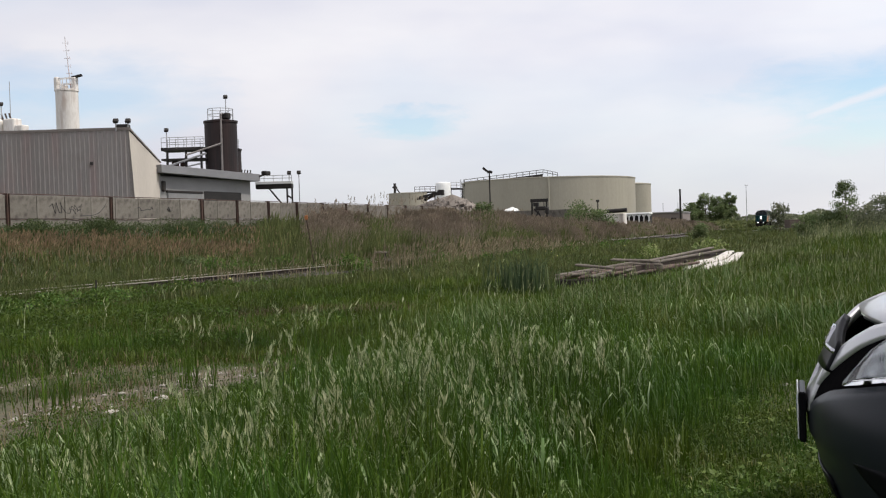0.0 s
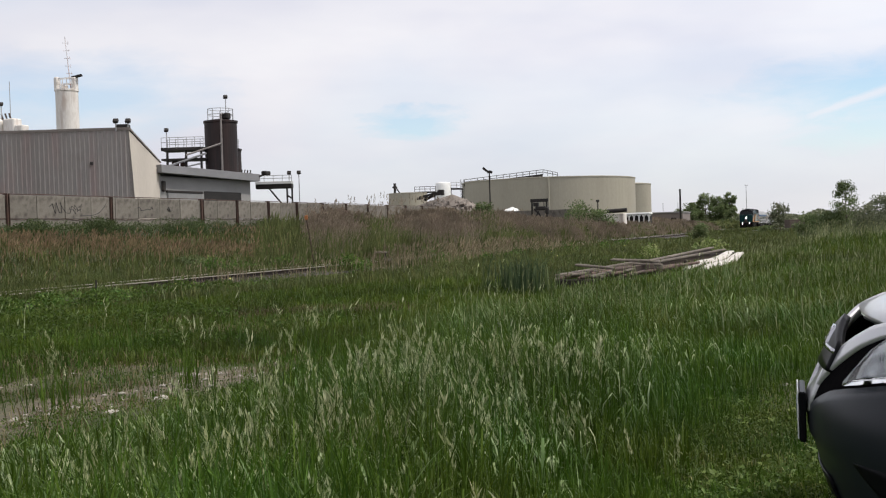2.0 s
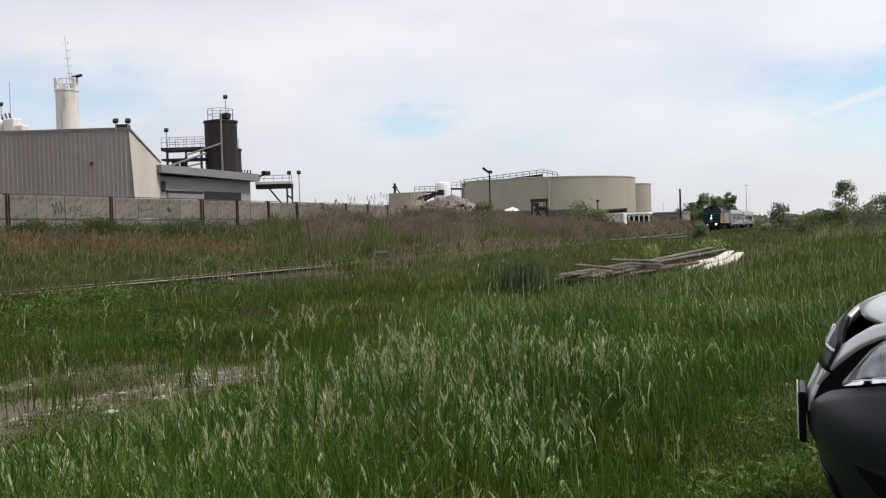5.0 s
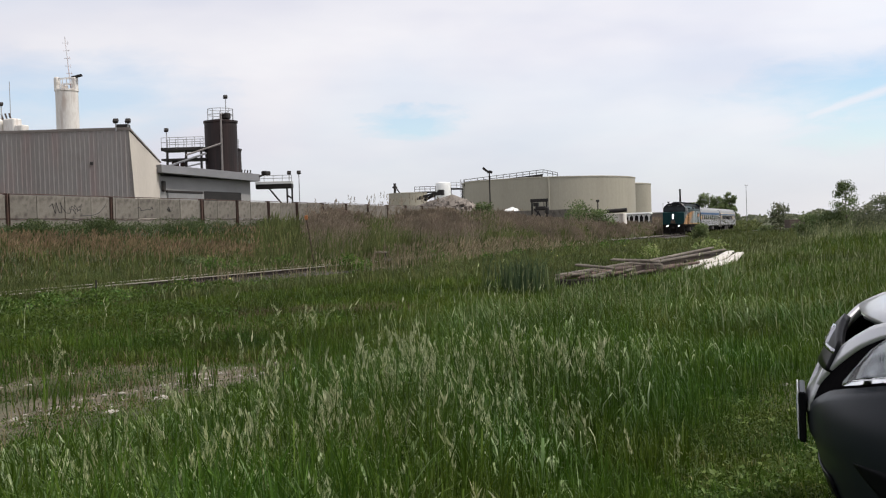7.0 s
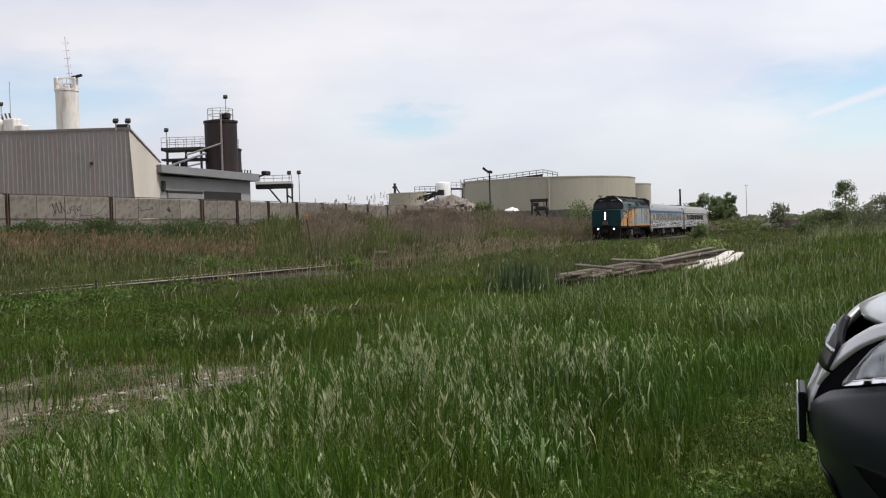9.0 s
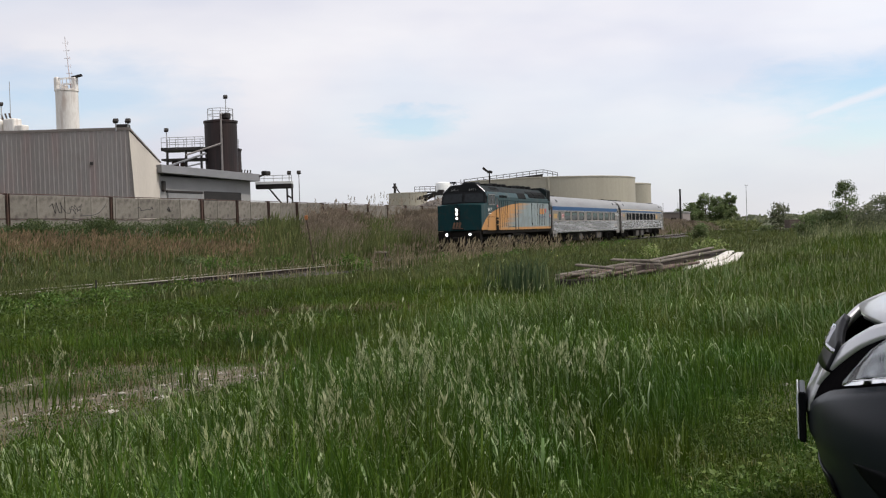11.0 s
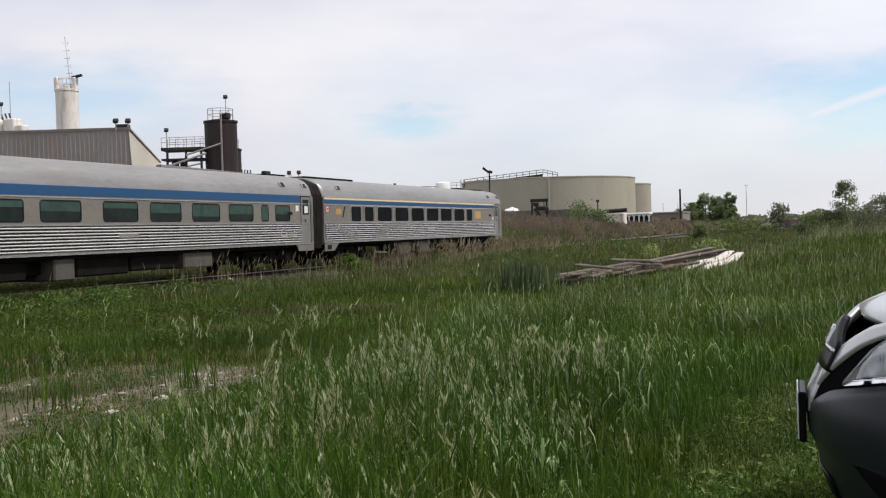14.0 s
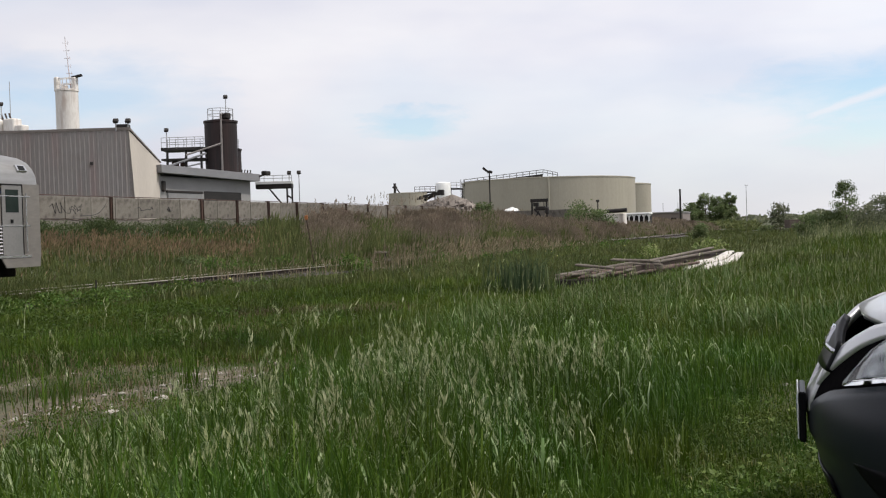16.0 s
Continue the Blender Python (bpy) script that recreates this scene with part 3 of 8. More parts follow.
def build_silos():
    # dark brown bolted silo
    s = thing("brown_silo", "tall dark brown steel silo with railed top", "silo", pose(86.1, 56.9, 0))
    bm = bm_new()
    lathe(bm, [(1.56, 0.6), (1.56, 12.55), (1.64, 12.6), (1.64, 12.8), (0.5, 13.0)], 40)
    part("shell", bm, M["silo_brown"], s)
    bm = bm_new()
    for k in range(10):
        a = 2 * math.pi * k / 10
        p = Vector((1.25 * math.cos(a), 1.25 * math.sin(a), 12.85))
        b = 2 * math.pi * (k + 1) / 10
        q = Vector((1.25 * math.cos(b), 1.25 * math.sin(b), 12.85))
        rod(bm, p, p + Vector((0, 0, 1.1)), 0.03, 5)
        for h in (0.55, 1.1):
            rod(bm, p + Vector((0, 0, h)), q + Vector((0, 0, h)), 0.03, 5)
    part("guard_rail", bm, M["galv"], s)
    bm = bm_new()
    rod(bm, (-1.38, -0.95, 6.8), (-1.38, -0.95, 13.2), 0.10, 8)
    rod(bm, (-1.38, -0.95, 13.2), (-0.3, -0.4, 13.5), 0.10, 8)
    rod(bm, (-1.42, -1.0, 10.5), (-3.6, 1.6, 9.4), 0.09, 8)
    part("feed_pipe", bm, mat("brown_pipe", (0.26, 0.235, 0.22), (0.17, 0.15, 0.14), 0.6), s)
    bm = bm_new()
    box(bm, (-0.75, -1.3, 12.9), (-0.1, -0.5, 13.5), 0.1)
    part("top_hopper", bm, M["steel_dark"], s)
    t = thing("brown_silo", "second dark brown silo beyond the first", "silo", pose(89.7, 58.75, 0), "silos")
    bm = bm_new()
    lathe(bm, [(1.5, 0.6), (1.5, 10.2), (1.58, 10.25), (1.58, 10.4), (0.4, 10.7)], 32)
    part("shell", bm, M["silo_brown"], t)
    bm = bm_new()
    for k in range(8):
        a, b = 2 * math.pi * k / 8, 2 * math.pi * (k + 1) / 8
        p, q = Vector((1.3 * math.cos(a), 1.3 * math.sin(a), 10.4)), Vector((1.3 * math.cos(b), 1.3 * math.sin(b), 10.4))
        rod(bm, p, p + Vector((0, 0, 1.0)), 0.03, 5)
        rod(bm, p + Vector((0, 0, 1.0)), q + Vector((0, 0, 1.0)), 0.03, 5)
    part("guard_rail", bm, M["galv"], t)
    floodlight(86.0, 56.2, 13.0, 15.15)
    # white silo with broken crown and aerial
    w = thing("white_silo", "off-white round concrete silo with stained sides and an aerial", "silo", pose(92.6, 81.15, 0))
    bm = bm_new()
    lathe(bm, [(1.22, 0.6), (1.22, 18.25), (1.28, 18.3), (1.28, 18.5), (0.3, 18.6)], 32)
    part("shell", bm, M["silo_white"], w)
    bm = bm_new()
    box(bm, (-0.65, 0.75, 18.4), (0.0, 1.25, 19.95), 0.08)
    box(bm, (0.0, -1.2, 18.4), (0.6, -0.6, 19.85), 0.08)
    for z in (19.1, 19.75):
        rod(bm, (-0.7, 0.7, z), (-0.3, -1.1, z), 0.045, 6)
        rod(bm, (-0.1, 0.9, z), (0.4, -0.8, z), 0.045, 6)
    for y in (0.5, 0.1, -0.4):
        rod(bm, (-0.5 - 0.2 * y, y, 18.5), (-0.5 - 0.2 * y, y, 19.75), 0.045, 6)
    box(bm, (-0.6, -0.2, 18.5), (0.1, 0.3, 18.95), 0.06)
    part("crown_housing", bm, M["silo_white"], w)
    bm = bm_new()
    bar(bm, (0.25, -0.6, 19.85), (0.45, -1.75, 20.05), 0.4, 0.22)
    part("lamp", bm, M["steel_dark"], w)
    bm = bm_new()
    rod(bm, (0.18, -0.45, 18.5), (0.0, 0.0, 24.4), 0.06, 5, 0.03)
    for k in range(5):
        z = 20.3 + k * 0.85
        c = 1 - (z - 18.5) / 5.9
        rod(bm, (0.18 * c - 0.14, -0.45 * c + 0.35, z), (0.18 * c + 0.14, -0.45 * c - 0.35, z), 0.022, 4)
        rod(bm, (0.18 * c + 0.1, -0.45 * c - 0.25, z - 0.2), (0.18 * c + 0.1, -0.45 * c - 0.25, z + 0.2), 0.022, 4)
    part("aerial", bm, mat("red_and_white_mast", (0.55, 0.40, 0.38), (0.6, 0.6, 0.6), 0.6, 0, 2, 0.7, 0), w)
    # rooftop plant at the far end of the warehouse
    e = thing("rooftop_plant", "dirty white tanks and housings on the warehouse roof", "machinery", pose(81.6, 79.0, 0))
    bm = bm_new()
    lathe(bm, [(0.75, 0.6), (0.75, 13.9), (0.35, 14.3)], 20, (-0.3, 1.2, 0))
    part("vessel", bm, M["silo_white"], e)
    bm = bm_new()
    box(bm, (-0.6, -1.2, 0.6), (0.6, 0.2, 14.1), 0.1)
    part("housing", bm, M["silo_white"], e)
    bm = bm_new()
    box(bm, (-0.5, -2.2, 0.6), (0.5, -1.2, 13.4), 0.1)
    part("housing", bm, M["silo_white"], e)
    bm = bm_new()
    rod(bm, (0.1, -0.2, 14.0), (0.1, -0.2, 17.9), 0.035, 5)
    part("aerial", bm, M["galv"], e)
    bm = bm_new()
    for k in range(3):
        rod(bm, (0, 0.6 - k * 0.5, 13.9), (0, 0.9 - k * 0.5, 14.7), 0.09, 6)
    part("pipes", bm, M["rust"], e)
    floodlight(81.4, 79.7, 14.0, 15.7)


build_silos()


def build_platforms():
    p = thing("pipe_platform", "steel pipe platform with guard rails and crossing pipes", "platform", pose(84.0, 59.7, 0) @ Matrix.Rotation(PAN - math.pi / 2, 4, "Z"))
    bm = bm_new()
    box(bm, (-2.05, -0.8, 9.95), (2.05, 1.6, 10.25), 0.02)
    box(bm, (-2.05, -0.8, 9.02), (2.05, 1.6, 9.2), 0.02)
    part("deck", bm, M["steel_dark"], p)
    for x in (-1.5, 0.3, 1.75):
        bm = bm_new()
        box(bm, (x - 0.1, -0.7, 0.6), (x + 0.1, -0.5, 10), 0.02)
        part("column", bm, M["steel_dark"], p)
    bm = bm_new()
    rail_run(bm, (-2.0, -0.75, 10.25), (2.0, -0.75, 10.25), 0.95, 0.8)
    rail_run(bm, (-2.0, 1.5, 10.25), (2.0, 1.5, 10.25), 0.95, 0.8)
    part("guard_rail", bm, M["galv"], p)
    bm = bm_new()
    rod(bm, (-1.9, -0.9, 8.3), (2.3, -0.9, 9.6), 0.10, 8)
    rod(bm, (-1.2, -0.6, 8.1), (1.9, -0.6, 8.7), 0.07, 8)
    part("pipe", bm, M["galv"], p)
    bm = bm_new()
    lathe(bm, [(0.35, 8.0), (0.35, 8.9), (0.1, 9.05)], 16, (-0.9, 0, 0))
    lathe(bm, [(0.25, 8.0), (0.25, 8.8), (0.1, 8.95)], 16, (-0.2, 0, 0))
    part("valve_housing", bm, M["rust"], p)
    floodlight(83.3, 61.2, 10.0, 12.05)
    c = thing("conveyor_platform", "pale railed conveyor platform on dark steel legs", "platform", pose(91.4, 54.2, 0) @ Matrix.Rotation(PAN - math.pi / 2, 4, "Z"))
    bm = bm_new()
    box(bm, (-1.9, -0.62, 6.72), (1.75, 0.8, 7.0), 0.02)
    part("deck", bm, M["white"], c)
    bm = bm_new()
    box(bm, (-1.9, -0.5, 6.28), (1.75, 0.7, 6.76), 0.05)
    part("belt_frame", bm, M["steel_dark"], c)
    bm = bm_new()
    rail_run(bm, (-1.9, -0.55, 6.98), (1.75, -0.55, 6.98), 0.6, 0.9)
    part("guard_rail", bm, M["galv"], c)
    for a, b in (((1.2, 0, 0.6), (1.2, 0, 6.4)), ((1.7, 0, 0.6), (1.7, 0, 6.4)), ((-0.6, 0, 6.3), (0.9, 0, 4.4)), ((1.2, 0, 5.6), (1.7, 0, 5.2))):
        bm = bm_new()
        bar(bm, a, b, 0.16, 0.16)
        part("leg", bm, M["steel_dark"], c)
    floodlight(92.0, 52.9, 6.9, 7.9)
    floodlight(92.4, 52.0, 1.0, 7.9)


build_platforms()


GANTRY = ((187.0, 72.01, 9.6), (187.0, 69.68, 9.5))


def build_tanks():
    t = thing("storage_tank", "very large olive-beige cylindrical steel storage tank", "storage tank", pose(208.0, 58.6, -0.3))
    R = 17.78
    bm = bm_new()
    lathe(bm, [(R, 0.3), (R, 11.30), (R + 0.08, 11.33), (R + 0.08, 11.52), (R - 0.1, 11.56), (R * 0.5, 11.95), (0.3, 12.1)], 96)
    part("shell", bm, M["tank"], t, smooth=False)
    for a in (3.42,):
        bm = bm_new()
        x, y = math.cos(a) * (R + 0.05), math.sin(a) * (R + 0.05)
        box(bm, (x - 0.2, y - 0.2, 0.5), (x + 0.2, y + 0.2, 11.25), 0.05)
        part("cable_duct", bm, M["tank"], t)
    bm = bm_new()
    a0, a1 = Vector((-9.8, 14.8, 11.0)), Vector((-9.0, -1.5, 12.25))
    bar(bm, a0, a1, 0.8, 0.5)
    part("walkway", bm, M["steel_dark"], t)
    bm = bm_new()
    rail_run(bm, a0 + Vector((-0.3, -0.2, 0.1)), a1 + Vector((-0.3, -0.2, 0.1)), 1.0, 1.4, 0.06)
    rail_run(bm, a1 + Vector((-0.3, -0.2, 0.1)), a1 + Vector((0.3, -3.0, -0.6)), 1.0, 1.0, 0.06)
    part("guard_rail", bm, M["steel_dark"], t)
    bm = bm_new()
    for dx in (0, 0.6):
        rod(bm, (-9.9 + dx * 0.3, 15.5 - dx, 1.0), (-9.9 + dx * 0.3, 15.5 - dx, 12.2), 0.06, 5)
    for k in range(22):
        rod(bm, (-9.9, 15.5, 1.2 + k * 0.5), (-9.7, 14.9, 1.2 + k * 0.5), 0.03, 4)
    part("ladder", bm, M["steel_dark"], t)
    u = thing("storage_tank", "smaller olive-beige storage tank behind the large one", "storage tank", pose(244.3, 48.4, 0), "tanks")
    bm = bm_new()
    lathe(bm, [(4.43, 0.3), (4.43, 10.95), (4.5, 11.0), (4.5, 11.2), (2, 11.5), (0.2, 11.55)], 64)
    part("shell", bm, M["tank"], u)
    v = thing("storage_tank", "squat olive-beige tank with railed top and rust marks", "storage tank", pose(176.2, 76.4, 0), "tanks")
    bm = bm_new()
    lathe(bm, [(3.55, 0.3), (3.55, 8.5), (3.6, 8.52), (3.6, 8.7), (2, 8.8), (0.2, 8.85)], 64)
    part("shell", bm, M["tank"], v)
    bm = bm_new()
    bar(bm, (0.5, -1.3, 8.75), (1.8, -4.9, 8.75), 0.9, 0.3)
    rod(bm, (1.7, -4.7, 0.5), (1.7, -4.7, 8.8), 0.12, 6)
    part("side_platform", bm, M["steel_dark"], v)
    bm = bm_new()
    rail_run(bm, (0.2, -1.3, 8.9), (1.5, -4.9, 8.9), 0.9, 0.9, 0.05)
    part("guard_rail", bm, M["steel_dark"], v)
    bm = bm_new()
    rod(bm, (-0.9, 2.2, 8.7), (-0.9, 2.2, 10.6), 0.25, 8)
    rod(bm, (-0.9, 2.2, 10.2), (-0.6, 1.4, 8.8), 0.12, 6)
    box(bm, (-1.3, 1.8, 9.7), (-0.5, 2.6, 10.0), 0.1)
    part("top_vent", bm, M["steel_dark"], v)
    w = thing("white_tank", "small white cylindrical tank with domed top", "storage tank", pose(182.4, 71.8, 0), "tanks")
    bm = bm_new()
    lathe(bm, [(1.42, 0.3), (1.42, 10.45), (1.30, 10.62), (0.8, 10.75), (0.2, 10.82)], 32)
    part("shell", bm, M["white"], w, smooth=True)
    # gantry pipe between the tanks
    g = thing("pipe_gantry", "dark pipe gantry with guard rail between the tanks", "gantry")
    bm = bm_new()
    bar(bm, GANTRY[0], GANTRY[1], 0.8, 0.35)
    part("deck", bm, M["steel_dark"], g)
    bm = bm_new()
    rail_run(bm, Vector(GANTRY[0]) + Vector((0, 0, 0.2)), Vector(GANTRY[1]) + Vector((0, 0, 0.2)), 1.0, 1.1, 0.05)
    part("guard_rail", bm, M["galv"], g)
    for x, y, z in GANTRY:
        bm = bm_new()
        rod(bm, (x, y, 0.5), (x, y, z), 0.12, 6)
        part("leg", bm, M["steel_dark"], g)


build_tanks()


def rock_heap(name, label, at, size, n, material, seed, lump=(0.5, 1.4)):
    """A heap of broken lumps on a mound."""
    rng = random.Random(seed)
    h = thing(name, label, "rubble heap", pose(*at))
    bm = bm_new()
    bmesh.ops.create_icosphere(bm, subdivisions=3, radius=1.0)
    for v in bm.verts:
        k = 1 + 0.25 * noise.noise(v.co * 2.3)
        v.co = Vector((v.co.x * size[0] * k, v.co.y * size[1] * k, max(-0.2, v.co.z) * size[2] * k))
    part("mound", bm, material, h)
    bm = bm_new()
    for i in range(n):
        a, r = rng.uniform(0, 6.28), math.sqrt(rng.random())
        z = size[2] * math.sqrt(max(0, 1 - r * r)) * 0.95
        m = Matrix.Translation((size[0] * r * math.cos(a), size[1] * r * math.sin(a), z)) @ Euler((rng.uniform(0, 3), rng.uniform(0, 3), 0)).to_matrix().to_4x4()
        s = rng.uniform(*lump)
        bmesh.ops.create_cube(bm, size=1, matrix=m @ Matrix.Diagonal((s, s * rng.uniform(0.5, 1), s * rng.uniform(0.25, 0.6), 1)))
    o = part("broken_concrete", bm, material, h)
    o["kind"] = "stuff"
    return h


rock_heap("rubble_heap", "heap of pale concrete rubble and earth", (139.6, 54.2, 1.6), (4.5, 6.2, 4.6), 330, M["rubble"], 4, (0.25, 0.85))
rock_heap("rubble_heap", "low spread of broken concrete and earth", (137.5, 49.5, 1.4), (4.0, 5.0, 2.9), 60, M["rubble"], 6, (0.4, 1.0))


def build_yard():
    l = thing("street_lamp", "tall dark steel yard lamp with angled heads", "lamp post", pose(123.1, 42.2, 1.0))
    bm = bm_new()
    rod(bm, (0, 0, 0), (0, 0, 7.9), 0.11, 8, 0.08)
    part("pole", bm, M["steel_dark"], l)
    bm = bm_new()
    bar(bm, (0, 0.05, 7.6), (-0.3, 0.75, 8.25), 0.35, 0.25)
    bar(bm, (0, -0.05, 7.75), (0.1, -0.35, 7.6), 0.3, 0.3)
    part("lamp_head", bm, M["steel_dark"], l)
    # black hoist frame
    g = thing("hoist_frame", "black steel hoist frame with hanging machinery", "machinery", pose(125.4, 36.5, 1.0))
    for y in (-0.95, 0.95):
        bm = bm_new()
        box(bm, (-0.1, y - 0.1, 0), (0.1, y + 0.1, 4.0), 0.02)
        part("column", bm, M["steel_dark"], g)
    bm = bm_new()
    box(bm, (-0.15, -1.15, 3.75), (0.15, 1.15, 4.15), 0.03)
    part("beam", bm, M["steel_dark"], g)
    bm = bm_new()
    box(bm, (-0.3, -0.85, 2.7), (0.3, 0.5, 3.2), 0.1)
    box(bm, (-0.3, -1.2, 2.2), (0.3, -0.8, 3.1), 0.1)
    rod(bm, (0, -0.5, 1.6), (0, 0.7, 2.9), 0.12, 6)
    bar(bm, (0, -0.9, 0.6), (0, 0.2, 2.6), 0.16, 0.16)
    bar(bm, (0, 0.85, 1.2), (0, 0.1, 2.6), 0.14, 0.14)
    box(bm, (-0.25, 0.1, 3.2), (0.25, 0.75, 3.7), 0.06)
    rod(bm, (0, -0.6, 3.2), (0, -0.6, 3.75), 0.05, 6)
    part("hoist", bm, M["steel_dark"], g)
    # toppled steelwork on the rubble
    c = thing("scrap_steelwork", "tangle of dark scrap steel on the rubble heap", "scrap", pose(137.6, 56.0, 6.0))
    bm = bm_new()
    bar(bm, (0, 1.8, 0.4), (0, -1.6, 1.1), 0.35, 0.3)
    bar(bm, (0.3, 1.2, 0.0), (0.2, -1.2, 1.0), 0.3, 0.3)
    box(bm, (-0.3, -1.9, 0.6), (0.4, -1.0, 1.4), 0.1)
    bar(bm, (0, 2.2, 0.2), (0, 0.6, 0.5), 0.4, 0.3)
    part("beams", bm, M["steel_dark"], c)
    # white portable cabin with window openings, pipe beside it
    w = thing("white_shelter", "low white shelter with a row of dark openings", "shelter", pose(160.2, 31.15, 0.6))
    bm = bm_new()
    box(bm, (-0.1, -2.05, 2.46), (2.6, 2.05, 2.80), 0.10)
    part("roof", bm, M["white"], w)
    for k in range(6):
        bm = bm_new()
        y = -1.92 + k * 0.768
        slab(bm, [(0.0, 1.3), (0.14, 1.3), (0.14, 2.46), (0.0, 2.46)], y - 0.09, y + 0.09)
        bar(bm, (0.07, y - 0.3, 2.42), (0.07, y, 2.15), 0.12, 0.10)
        bar(bm, (0.07, y + 0.3, 2.42), (0.07, y, 2.15), 0.12, 0.10)
        part("post", bm, M["white"], w)
    bm = bm_new()
    box(bm, (0.5, -1.95, 0.1), (2.4, 1.95, 2.46), 0.0)
    part("interior", bm, M["darkvoid"], w)
    bm = bm_new()
    box(bm, (-0.1, -2.0, 0.0), (0.4, 2.0, 1.35), 0.03)
    part("base_wall", bm, M["concrete"], w, "weathered concrete base")
    b = thing("concrete_block", "low pale concrete block with a dark pipe end", "block", pose(138.5, 31.0, 0.6))
    bm = bm_new()
    box(bm, (0, -2.4, 0), (2, 2.6, 2.55), 0.1)
    part("block", bm, M["silo_white"], b)
    bm = bm_new()
    rod(bm, (-0.3, -0.2, 2.85), (-0.3, -2.9, 2.95), 0.28, 10)
    part("pipe", bm, M["steel_dark"], b)
    s = thing("sheeted_heap", "low heap under white plastic sheeting", "heap", pose(131.0, 41.97, 3.52))
    bm = bm_new()
    bmesh.ops.create_icosphere(bm, subdivisions=3, radius=1.0)
    for v in bm.verts:
        v.co = Vector((v.co.x * 1.2, v.co.y * 1.05, v.co.z * (0.8 if v.co.z > 0 else 3.2))) * (1 + 0.3 * noise.noise(v.co * 2))
    part("sheet", bm, M["white"], s)
    # low block wall along the yard
    k = thing("yard_wall", "low weathered concrete yard wall", "wall", kind="structure")
    bm = bm_new()
    box(bm, (128.0, 33.0, 0.3), (128.4, 47.2, 3.78), 0.03)
    part("wall", bm, M["concrete"], k)
    # short lamp, far low building with chimney, mast
    q = thing("yard_lamp", "short dark lamp post", "lamp post", pose(128.1, 29.7, 1.0))
    bm = bm_new()
    rod(bm, (0, 0, 0), (0, 0, 3.6), 0.08, 6)
    part("pole", bm, M["steel_dark"], q)
    bm = bm_new()
    box(bm, (-0.15, -0.2, 3.5), (0.15, 0.2, 3.8), 0.06)
    part("lamp_head", bm, M["steel_dark"], q)
    f = thing("far_building", "long low brown-grey building far behind the yard", "building", pose(246, 40, 0))
    bm = bm_new()
    box(bm, (0, -3, 0), (12, 14, 4.1), 0.05)
    part("wall", bm, mat("dull_brick", (0.24, 0.20, 0.18), (0.18, 0.15, 0.14)), f)
    bm = bm_new()
    box(bm, (-0.3, -3.2, 4.1), (12.2, 14.2, 4.4), 0.05)
    part("roof", bm, M["greywall"], f)
    for y in (-1.5, 2, 5, 9):
        bm = bm_new()
        box(bm, (-0.06, y, 2.0), (0.1, y + 1.2, 3.0), 0.02)
        part("window", bm, M["darkvoid"], f)
        bm = bm_new()
        rod(bm, (3, y, 4.6), (3, y, 6.6), 0.06, 5)
        part("vent_pipe", bm, M["galv"], f)
    c = thing("chimney", "dark slender steel chimney", "chimney", pose(243.5, 37.1, 0))
    bm = bm_new()
    lathe(bm, [(0.26, 0), (0.20, 9.1), (0.27, 9.15), (0.27, 9.5), (0.18, 9.55)], 16)
    part("stack", bm, M["steel_dark"], c)
    m = thing("radio_mast", "thin pale radio mast far off", "mast", pose(311.4, 28.6, 0))
    bm = bm_new()
    rod(bm, (0, 0, 0), (0, 0, 12.2), 0.11, 6, 0.07)
    rod(bm, (-0.1, 0.5, 12.1), (0.1, -0.5, 12.1), 0.08, 5)
    part("mast", bm, M["galv"], m)


build_yard()
# ---- the train ----
SPEED, START = 21.49, 298.94


